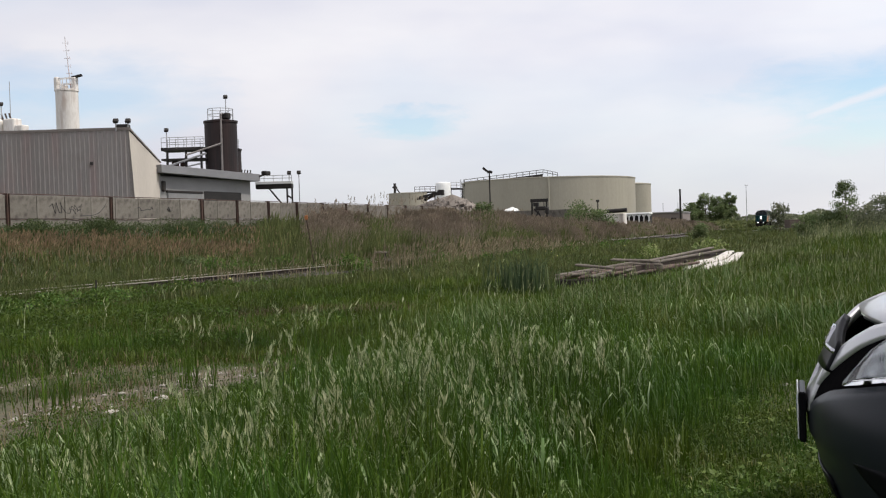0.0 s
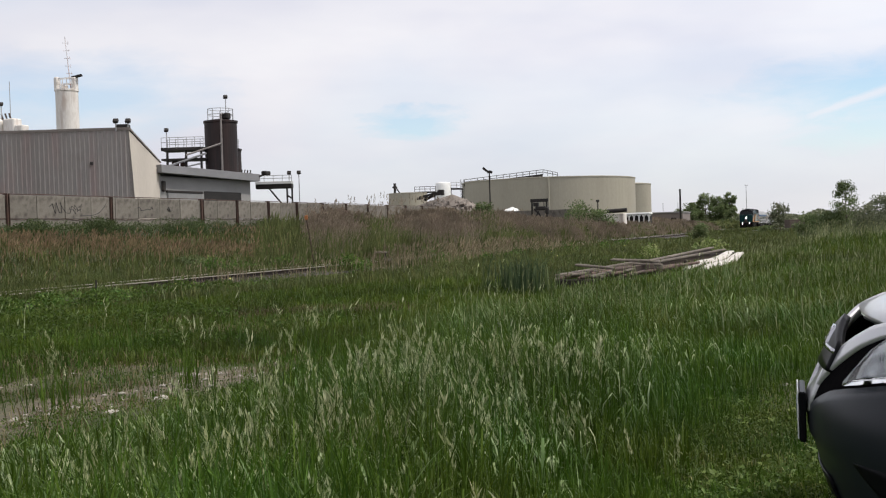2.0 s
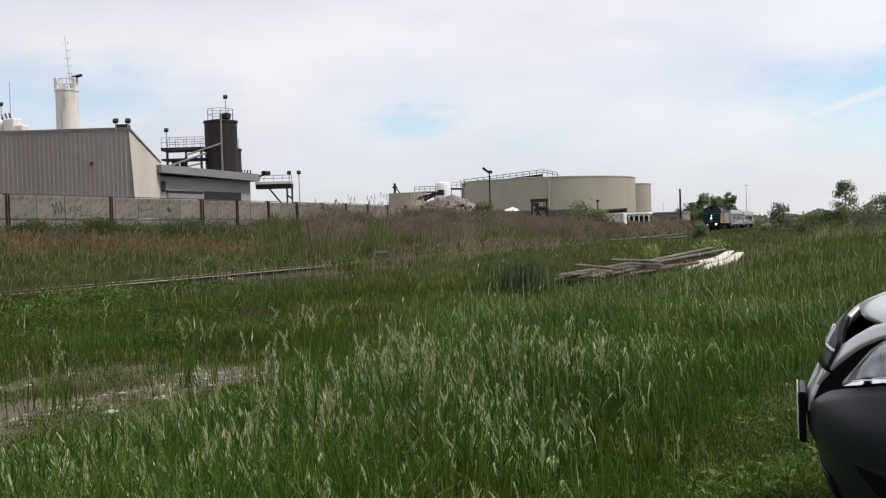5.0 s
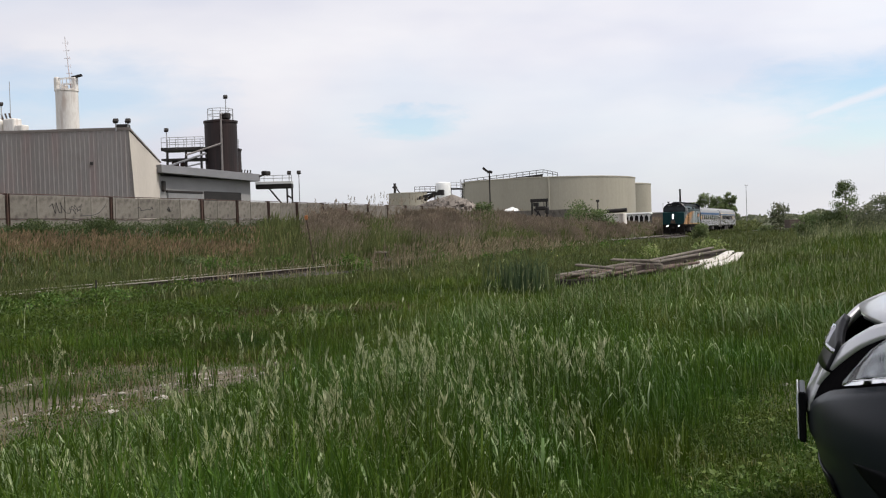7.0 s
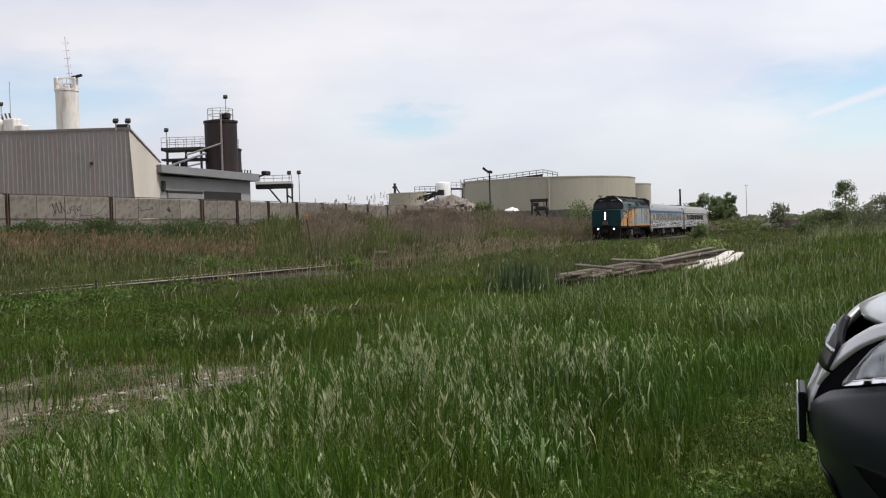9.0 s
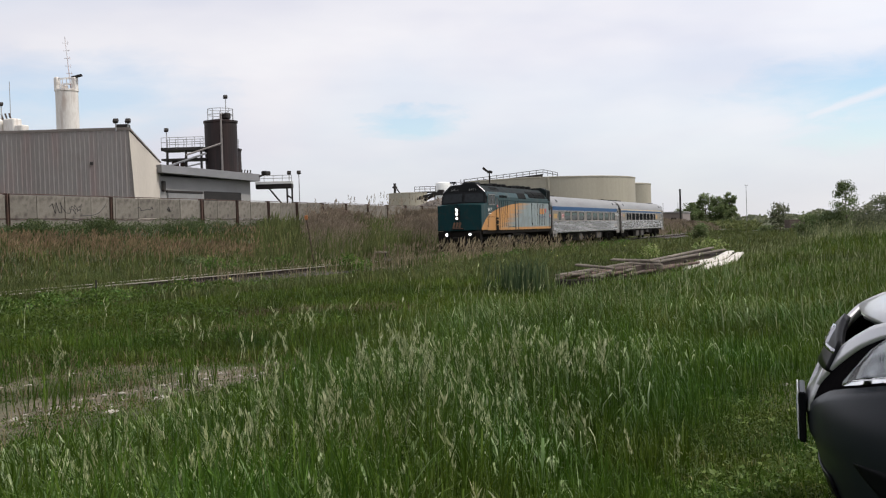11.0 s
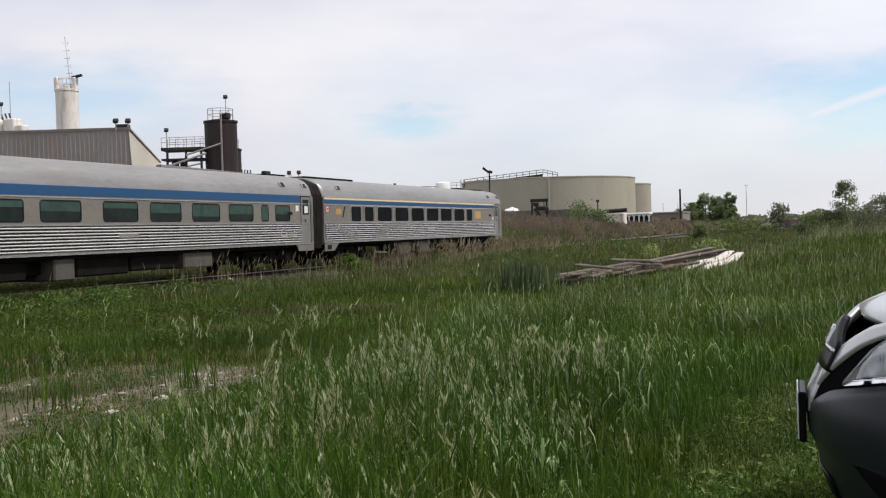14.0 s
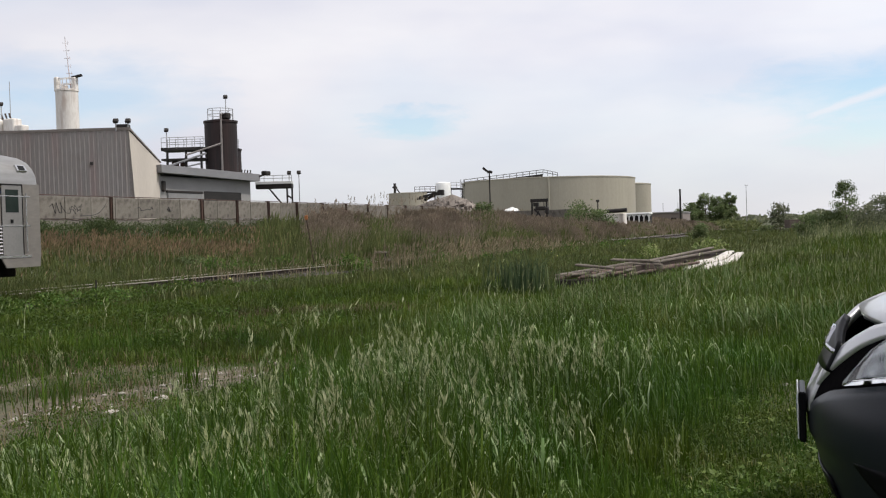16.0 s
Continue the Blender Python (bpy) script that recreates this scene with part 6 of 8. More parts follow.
coach_b, wheels_b = build_coach("fluted stainless passenger coach with blue and cream bands, at the rear", False, 25.4, WIN2, (23.95, 24.70), True, 0.15, [(1.15, 2.36, 0.62, 0.30), (20.15, 2.18, 1.05, 0.46)])
# ---- plants ----
WIND = (0.02, -0.05)


def blade_arrays(x, y, z, h, w, lean, rng, wind=WIND, bow=0.0):
    """Bent tapering blades: three triangles each."""
    n = len(x)
    a = rng.uniform(0, 2 * np.pi, n)
    fx, fy = np.cos(a) * w / 2, np.sin(a) * w / 2
    b = rng.uniform(0, 2 * np.pi, n)
    amt = lean * rng.uniform(0.2, 1.0, n)
    gust = 0.35 + 1.3 * patchy(x, y, 1.7, 0.6)
    dx, dy = (np.cos(b) * amt + wind[0] * lean * gust) * h, (np.sin(b) * amt + wind[1] * lean * gust) * h
    v = np.empty((n, 5, 3))
    d = rng.rand(n) ** 1.6 * bow
    for i, (s, t, hh, ww) in enumerate(((-1, 0, 0, 1), (1, 0, 0, 1), (-1, 0.32, 0.58 + 0.16 * d, 0.8), (1, 0.32, 0.58 + 0.16 * d, 0.8), (0, 1 + 0.5 * d, 0.96 - 0.42 * d, 0))):
        v[:, i, 0], v[:, i, 1], v[:, i, 2] = x + s * fx * ww + dx * t, y + s * fy * ww + dy * t, z + h * hh
    f = np.array([[0, 1, 3], [0, 3, 2], [2, 3, 4]])[None] + (np.arange(n) * 5)[:, None, None]
    return v.reshape(-1, 3), f.reshape(-1, 3), np.stack([x + dx * (1 + 0.5 * d), y + dy * (1 + 0.5 * d), z + h * (0.96 - 0.42 * d)], -1)


def head_arrays(tips, length, width, rng, droop=(0.09, -0.20)):
    """Feathery seed heads: two crossed narrow diamonds each."""
    n = len(tips)
    a = rng.uniform(0, np.pi, n)
    ax = np.stack([rng.normal(0, 0.28, n) + droop[0], rng.normal(0, 0.28, n) + droop[1], np.ones(n)], -1) * length[:, None]
    v = np.empty((n, 8, 3))
    for k in range(2):
        u = np.stack([np.cos(a + k * np.pi / 2), np.sin(a + k * np.pi / 2), np.zeros(n)], -1) * (width / 2)[:, None]
        base = tips - ax * 0.35
        v[:, 4 * k + 0], v[:, 4 * k + 1], v[:, 4 * k + 2], v[:, 4 * k + 3] = base, base + ax * 0.4 + u, base + ax, base + ax * 0.4 - u
    f = np.array([[0, 1, 2], [0, 2, 3], [4, 5, 6], [4, 6, 7]])[None] + (np.arange(n) * 8)[:, None, None]
    return v.reshape(-1, 3), f.reshape(-1, 3)


def plume_arrays(tips, length, rng, grains=14, droop=WIND, size=0.016):
    """Loose panicles: many small grains along a nodding tip."""
    n = len(tips)
    t = np.tile(np.linspace(0, 1, grains), (n, 1))
    side = rng.normal(0, 1, (n, grains, 3)) * (0.10 * length[:, None, None]) * (1.05 - t[..., None]) * np.array([1, 1, 0.6])
    bend = np.array([droop[0], droop[1], 0.0]) * 0.55
    c = tips[:, None] + length[:, None, None] * (t[..., None] * np.array([0, 0, 1.0]) + (t ** 2)[..., None] * (bend + np.array([0, 0, -0.25]))) + side - length[:, None, None] * np.array([0, 0, 0.25])
    return leaf_arrays(c.reshape(-1, 3), size * 2.0, rng, 4.0, 0.17)


def curl_arrays(x, y, z, length, width, rng):
    """Broad leaves that rise and curl over: five triangles each."""
    n = len(x)
    a = rng.uniform(0, 2 * np.pi, n)
    a = np.where(rng.rand(n) < 0.45, rng.normal(1.9, 0.7, n), a)
    ux, uy = np.cos(a), np.sin(a)
    reach, rise = length * rng.uniform(0.35, 0.75, n), length * rng.uniform(0.55, 0.95, n)
    v = np.empty((n, 7, 3))
    for i, (t, h, w) in enumerate(((0, 0, 0.5), (0.22, 0.62, 1.0), (0.62, 0.98, 0.8))):
        for k, s in enumerate((-1, 1)):
            v[:, 2 * i + k, 0] = x + ux * reach * t - uy * width / 2 * w * s
            v[:, 2 * i + k, 1] = y + uy * reach * t + ux * width / 2 * w * s
            v[:, 2 * i + k, 2] = z + rise * h
    v[:, 6] = np.stack([x + ux * reach, y + uy * reach, z + rise * rng.uniform(0.55, 0.95, n)], -1)
    f = np.array([[0, 1, 3], [0, 3, 2], [2, 3, 5], [2, 5, 4], [4, 5, 6]])[None] + (np.arange(n) * 7)[:, None, None]
    return v.reshape(-1, 3), f.reshape(-1, 3)


def arch_arrays(x, y, z, length, width, rng, way=(-0.45, 0.75), loose=0.9):
    """Long narrow blades that rise and arch over with the wind: seven triangles each."""
    n = len(x)
    dx, dy = way[0] + rng.normal(0, loose, n), way[1] + rng.normal(0, loose, n)
    q = np.maximum(np.hypot(dx, dy), 1e-3)
    dx, dy = dx / q, dy / q
    reach = length * rng.uniform(0.12, 0.55, n)
    dip = rng.rand(n) ** 1.5 * 0.55
    a = rng.uniform(0, np.pi, n)
    ux, uy = np.cos(a) * width / 2, np.sin(a) * width / 2
    v = np.empty((n, 9, 3))
    for i, (t, w) in enumerate(((0.0, 0.7), (0.38, 1.0), (0.66, 0.9), (0.86, 0.6), (1.0, 0.0))):
        cx, cy = x + dx * reach * t ** 2.2, y + dy * reach * t ** 2.2
        cz = z + length * (t - dip * t ** 4)
        if i < 4:
            v[:, 2 * i] = np.stack([cx - ux * w, cy - uy * w, cz], -1)
            v[:, 2 * i + 1] = np.stack([cx + ux * w, cy + uy * w, cz], -1)
        else:
            v[:, 8] = np.stack([cx, cy, cz], -1)
    f = np.array([[0, 1, 3], [0, 3, 2], [2, 3, 5], [2, 5, 4], [4, 5, 7], [4, 7, 6], [6, 7, 8]])[None] + (np.arange(n) * 9)[:, None, None]
    return v.reshape(-1, 3), f.reshape(-1, 3)


def spike_arrays(tips, length, rng, n=11, width=0.006, lean=(-0.03, 0.06)):
    """Loose spikes: a few narrow spindles up the last part of each stalk."""
    m = len(tips)
    t = np.tile(np.linspace(0.0, 1.0, n), (m, 1)) + rng.uniform(-0.06, 0.06, (m, n))
    bend = np.concatenate([rng.normal(0, 0.22, (m, 1, 2)) + np.array(lean), -0.10 - 0.25 * rng.rand(m, 1, 1)], -1)
    out = rng.normal(0, 1, (m, n, 3)) * np.array([0.040, 0.040, 0.0]) * length[:, None, None] * (1.25 - t[..., None])
    c = tips[:, None] + length[:, None, None] * ((t[..., None] - 0.45) * np.array([0, 0, 1.0]) + (t ** 2)[..., None] * bend) + out
    c = c.reshape(-1, 3)
    k = np.repeat(length, n) * rng.uniform(0.16, 0.30, len(c))
    return head_arrays(c, k, width * rng.uniform(0.7, 1.4, len(c)), rng, (lean[0] * 1.6, lean[1] * 1.6))


def leaf_arrays(c, size, rng, flat=0.5, wide=0.28):
    """Loose leaves: one diamond of two triangles each."""
    n = len(c)
    u = rng.normal(0, 1, (n, 3))
    u[:, 2] *= flat
    u /= np.linalg.norm(u, axis=1)[:, None]
    w = rng.normal(0, 1, (n, 3))
    w = np.cross(u, w)
    w /= np.linalg.norm(w, axis=1)[:, None]
    L = (size * rng.uniform(0.6, 1.4, n))[:, None]
    v = np.empty((n, 4, 3))
    v[:, 0], v[:, 1], v[:, 2], v[:, 3] = c - u * L / 2, c + w * L * wide, c + u * L / 2, c - w * L * wide
    f = np.array([[0, 1, 2], [0, 2, 3]])[None] + (np.arange(n) * 4)[:, None, None]
    return v.reshape(-1, 3), f.reshape(-1, 3)


def scatter(n, rng, box_, keep=None, near=None, fan=(-14, 62)):
    """n spots in (x0, x1, y0, y1), denser towards the origin when near is given, thinned by keep(x, y)."""
    x0, x1, y0, y1 = box_
    xs, ys, got = [], [], 0
    while got < n:
        if near:
            r = near[0] * (near[1] / near[0]) ** rng.uniform(0, 1, n * 2)
            a = rng.uniform(radians(fan[0]), radians(fan[1]), n * 2)
            x, y = r * np.cos(a), r * np.sin(a)
        else:
            x, y = rng.uniform(x0, x1, n * 2), rng.uniform(y0, y1, n * 2)
        ok = (x > x0) & (x < x1) & (y > y0) & (y < y1)
        if keep is not None:
            ok &= rng.uniform(0, 1, len(x)) < keep(x, y)
        xs.append(x[ok])
        ys.append(y[ok])
        got += ok.sum()
    return np.concatenate(xs)[:n], np.concatenate(ys)[:n]


def patchy(x, y, s, seed):
    """Soft blotches between 0 and 1."""
    return 0.5 + 0.25 * (np.sin(x * s + seed) * np.cos(y * s * 1.3 + seed * 2) + np.sin((x * 0.7 + y) * s * 1.9 + seed * 3))


def stand(name, label, category, verts, faces, material, kind="stuff"):
    ob = new(name, tri_mesh(name, verts, faces, material))
    return tagged(ob, label, category, kind=kind)


def joined(*pairs):
    vs, fs, n = [], [], 0
    for v, f in pairs:
        vs.append(v)
        fs.append(f + n)
        n += len(v)
    return np.concatenate(vs), np.concatenate(fs)


def under_van(x, y):
    """1 where the van stands."""
    c, s = math.cos(radians(3)), math.sin(radians(3))
    u, v = (x - 4.6) * c + (y - 0.2) * s, -(x - 4.6) * s + (y - 0.2) * c
    return (np.abs(u) < 1.0) & (v < -0.45) & (v > -4.9)


def dirt_zone(x, y):
    """1 on the bare wheel ruts, 0 off them."""
    wob = 0.22 * np.sin(x * 1.7) + 0.12 * np.sin(x * 4.1 + y * 2)
    ruts = np.maximum(np.clip(1.7 - np.abs(y - 6.0 + wob) / 0.42, 0, 1), np.clip(1.3 - np.abs(y - 7.5 + wob) / 0.30, 0, 1))
    ruts = ruts * np.clip(patchy(x, y, 2.6, 0.4) * 2.2, 0.35, 1)
    return ruts * np.clip((np.where(y < 6.8, 10.6, 8.6) - x) / 1.8, 0.0, 1)


def grass_height(x, y):
    """Usual height of the grass over the meadow."""
    h = 0.17 + 0.09 * patchy(x, y, 0.8, 5)
    h = h + 0.24 * smooth(0.5, 1.9, y) * (1 - smooth(3.0, 4.5, y)) * (1 - smooth(7.0, 9.5, x))
    h = np.where((x < 9) & (y > 2) & (y < 5.6), np.minimum(h, 0.06 + 0.62 * np.maximum(0, 1 - y / 5.6)), h)
    h = h * (1 - 0.62 * smooth(3.9, 4.7, y) * (1 - smooth(7.2, 8.2, y)) * (1 - smooth(9, 12, x)))
    h = h + 0.10 * smooth(0.9, 2.3, y) * (1 - smooth(3.2, 5.0, y)) * smooth(7.0, 9.5, x) * (1 - smooth(17, 21, x))
    h = h + 0.16 * smooth(13, 17, x) * (1 - smooth(1.2, 3.0, y))
    h = h + 0.28 * smooth(28, 40, x) * (1 - smooth(0.4, 2.4, y))
    lawn = smooth(0.5, 1.8, y + 0.55 * np.maximum(0, x - 7.8))
    h = h * (0.36 + 0.64 * lawn)
    return h * (1 - 0.6 * dirt_zone(x, y))


def build_meadow():
    rng = np.random.RandomState(21)
    off_track = lambda x, y: np.abs(y - TRACK_Y) > 1.9

    def k1(x, y):
        return (1 - 0.97 * dirt_zone(x, y)) * (0.35 + 0.65 * patchy(x, y, 1.3, 2)) * (0.45 + 0.55 * patchy(x, y, 7.0, 1)) * ~under_van(x, y)
    x, y = scatter(195000, rng, (1.2, 14, -4, 14), k1, (3.0, 14))
    h = rng.gamma(7, 1 / 7, len(x)) * grass_height(x, y)
    v, f, tip = blade_arrays(x, y, ground_z(x, y) - 0.02, np.clip(h, 0.03, 0.95), 0.004 + 0.008 * rng.rand(len(x)) ** 2, 0.27, rng, bow=0.8)
    stand("tall_grass", "tall green meadow grass bending in the wind", "grass", v, f, M["grass"])
    x, y = scatter(8500, rng, (1.8, 16, -4, 5.8), lambda a, b: np.clip((grass_height(a, b) - 0.2) * 5, 0.0, 1) * np.clip(2.2 * patchy(a, b, 3.1, 2) - 0.5, 0.05, 1) * k1(a, b), (3, 16))
    top = grass_height(x, y)
    v, f = curl_arrays(x, y, ground_z(x, y) + top * rng.uniform(0.1, 0.75, len(x)), rng.uniform(0.08, 0.24, len(x)), 0.006 + 0.012 * rng.rand(len(x)), rng)
    stand("broad_grass", "paler broad grass blades catching the light", "grass", v, f, M["pale_blade"])
    x, y = scatter(800, rng, (3.4, 6.6, 1.9, 4.2), lambda a, b: np.clip(2.2 * patchy(a, b, 3.7, 1) - 0.5, 0.03, 1), (3.2, 7.0))
    v, f = curl_arrays(x, y, ground_z(x, y) + grass_height(x, y) * rng.uniform(0.25, 0.8, len(x)), rng.uniform(0.08, 0.20, len(x)), 0.008 + 0.009 * rng.rand(len(x)), rng)
    stand("broad_grass", "paler broad grass blades catching the light", "grass", v, f, M["pale_blade"])
    x, y = scatter(15000, rng, (2.5, 17, -3, 6), lambda a, b: np.clip(grass_height(a, b) * 3.0, 0.05, 1) * np.clip(2.0 * patchy(a, b, 2.1, 4) - 0.3, 0.1, 1) * k1(a, b), (3, 17))
    v, f = arch_arrays(x, y, ground_z(x, y), np.clip(grass_height(x, y) * rng.uniform(0.75, 1.45, len(x)), 0.08, 0.8), 0.005 + 0.005 * rng.rand(len(x)), rng)
    stand("arching_grass", "long light green grass blades arching over", "grass", v, f, M["arching"])
    x, y = scatter(7500, rng, (12, 27, -3, 6.2), lambda a, b: np.clip(1.9 * patchy(a, b, 1.3, 2) - 0.35, 0.08, 1) * np.clip((6.0 - b) / 2, 0.15, 1), (12, 28))
    v, f = arch_arrays(x, y, ground_z(x, y), rng.uniform(0.22, 0.52, len(x)), 0.009 + 0.009 * rng.rand(len(x)), rng)
    stand("arching_grass", "long light green grass blades arching over", "grass", v, f, M["arching"])
    # short trodden grass near the van
    x, y = scatter(34000, rng, (2.0, 11, -4, 3.2), lambda a, b: (grass_height(a, b) < 0.2) * (0.3 + 0.7 * patchy(a, b, 3.3, 2)) * ~under_van(a, b), (2.5, 11.5))
    v, f, tip = blade_arrays(x, y, ground_z(x, y) - 0.005, rng.uniform(0.03, 0.11, len(x)), 0.004 + 0.004 * rng.rand(len(x)), 0.7, rng, bow=1.2)
    stand("trodden_grass", "short trodden grass with dry bits by the van", "grass", v, f, M["trodden"])
    # the meadow goes on all round
    x, y = scatter(52000, rng, (-30, 30, -30, 30), lambda a, b: (0.4 + 0.6 * patchy(a, b, 1.3, 2)) * ~under_van(a, b), (0.7, 32), (56, 352))
    h = rng.gamma(7, 1 / 7, len(x)) * (0.13 + 0.09 * patchy(x, y, 0.8, 5))
    v, f, tip = blade_arrays(x, y, ground_z(x, y) - 0.02, h, 0.008 + 0.0012 * np.hypot(x, y), 0.45, rng, bow=1.0)
    stand("field_margin_grass", "green meadow grass round the parked van", "grass", v, f, M["grass"])
    x, y = scatter(9000, rng, (1.0, 4.5, -3, 4.5), lambda a, b: 1.0 * ~under_van(a, b), (0.7, 3.2), (-30, 62))
    v, f, tip = blade_arrays(x, y, ground_z(x, y) - 0.02, rng.uniform(0.1, 0.3, len(x)), 0.008 + 0 * x, 0.45, rng, bow=1.0)
    stand("field_margin_grass", "green meadow grass round the parked van", "grass", v, f, M["grass"])
    # broad-leaved ground plants on the trodden strip
    x, y = scatter(1500, rng, (2.5, 9.5, -3.5, 2.2), lambda a, b: (grass_height(a, b) < 0.17) * np.clip(2.2 * patchy(a, b, 2.9, 5) - 0.6, 0.03, 1) * ~under_van(a, b), (2.6, 10))
    k = 9
    c = np.repeat(np.stack([x, y, ground_z(x, y) + 0.03], -1), k, 0) + rng.normal(0, 1, (len(x) * k, 3)) * np.array([0.035, 0.035, 0.018])
    v, f = leaf_arrays(c, 0.045, rng, 0.45, 0.27)
    stand("ground_plants", "low broad-leaved plants on trodden ground", "weeds", v, f, M["plantain"])
    # dry straw along the ruts
    x, y = scatter(3000, rng, (4.2, 15, 4.6, 8.8), lambda a, b: np.clip(2 * patchy(a, b, 1.9, 3) - 0.4, 0.05, 1) * np.exp(-((b - 6.7) / 1.3) ** 2) * (1 - 0.95 * dirt_zone(a, b)), (6, 16))
    v, f, tip = blade_arrays(x, y, ground_z(x, y) - 0.01, rng.uniform(0.06, 0.19, len(x)), 0.005 + 0.004 * rng.rand(len(x)), 0.7, rng, bow=1.2)
    stand("dry_straw", "dry straw-coloured grass beside the dirt ruts", "grass", v, f, M["straw"])
    x, y = scatter(7000, rng, (8.5, 18, 7.4, 11.5), lambda a, b: np.clip(2.4 * patchy(a, b, 1.1, 1) - 0.9, 0.0, 1) * np.exp(-((b - 8.8) / 1.4) ** 2), None)
    v, f, tip = blade_arrays(x, y, ground_z(x, y) - 0.01, rng.uniform(0.08, 0.22, len(x)), 0.007 + 0.006 * rng.rand(len(x)), 0.6, rng, bow=1.2)
    stand("dry_straw", "dry straw-coloured grass beside the dirt ruts", "grass", v, f, M["straw"])
    # clover and small weeds on the trodden ground
    x, y = scatter(120000, rng, (1.5, 14, -5, 9.5), lambda a, b: (grass_height(a, b) < 0.22) * (1 - 0.93 * dirt_zone(a, b)) * (0.25 + 0.75 * patchy(a, b, 2.3, 1)) * ~under_van(a, b), (2.5, 14.5))
    c = np.stack([x, y, ground_z(x, y) + rng.uniform(0.0, 0.085, len(x))], -1)
    v, f = leaf_arrays(c, 0.018, rng, 0.7, 0.30)
    stand("clover", "low clover and small weeds on trodden ground", "weeds", v, f, M["clover"])

    def k2(x, y):
        return off_track(x, y) * (0.5 + 0.5 * patchy(x, y, 0.5, 4)) * (1 - 0.8 * dirt_zone(x, y))
    x, y = scatter(220000, rng, (8, 50, -14, 21.6), k2, (12, 55))
    r = np.hypot(x, y)
    h = rng.gamma(11, 1 / 11, len(x)) * np.where(y < 5.5, grass_height(x, y), 0.12 + 0.12 * patchy(x, y, 0.35, 1)) * np.where((y > 17.5) & (x > 14) & (x < 47), 0.5, 1.0)
    v, f, tip = blade_arrays(x, y, ground_z(x, y) - 0.02, np.clip(h, 0.06, 1.1), 0.006 + 0.0007 * r, 0.42, rng, bow=1.2)
    stand("meadow_grass", "green meadow grass between the dirt track and the railway", "grass", v, f, M["lush"])

    def k3(x, y):
        return off_track(x, y) * (0.5 + 0.5 * patchy(x, y, 0.2, 3))
    x, y = scatter(150000, rng, (20, 190, -30, 46.5), k3, (26, 190))
    r = np.hypot(x, y)
    h = rng.gamma(10, 1 / 10, len(x)) * (0.42 + 0.3 * patchy(x, y, 0.15, 6)) * np.where(y < 22, np.where((y < 9) & (x < 60), np.where(y < 1.5, 0.8, 0.45), np.where((y > 14) & (x > 45), 0.85, 0.62)), 0.85)
    v, f, tip = blade_arrays(x, y, ground_z(x, y) - 0.03, np.clip(h * np.where((y > 16.5) & (y < 22.5) & (x > 28.5) & (x < 43), 0.35, np.where((y > 16.5) & (y < 22.5) & (x < 47), 0.55, np.where((x > 85) & (y > 10) & (y < 22.5), 0.4, 1.0))), 0.08, 1.1), 0.010 + 0.0007 * r, 0.5, rng, bow=1.0)
    stand("field_grass", "dull green rough grass on the bank", "grass", v, f, M["dull"])


def stalks(n, seed, box_, keep, near, hs, heads, material, name, label, wfac=0.0009, lean=0.2):
    rng = np.random.RandomState(seed)
    x, y = scatter(n, rng, box_, keep, near)
    r = np.hypot(x, y)
    h = rng.uniform(hs[0], hs[1], len(x))
    v, f, tip = blade_arrays(x, y, ground_z(x, y), h, 0.005 + 0.0003 * r, lean, rng)
    v2, f2 = head_arrays(tip, rng.uniform(heads[0], heads[1], len(x)), 0.012 + wfac * r, rng)
    stand(name, label, "grass", *joined((v, f), (v2, f2)), material)


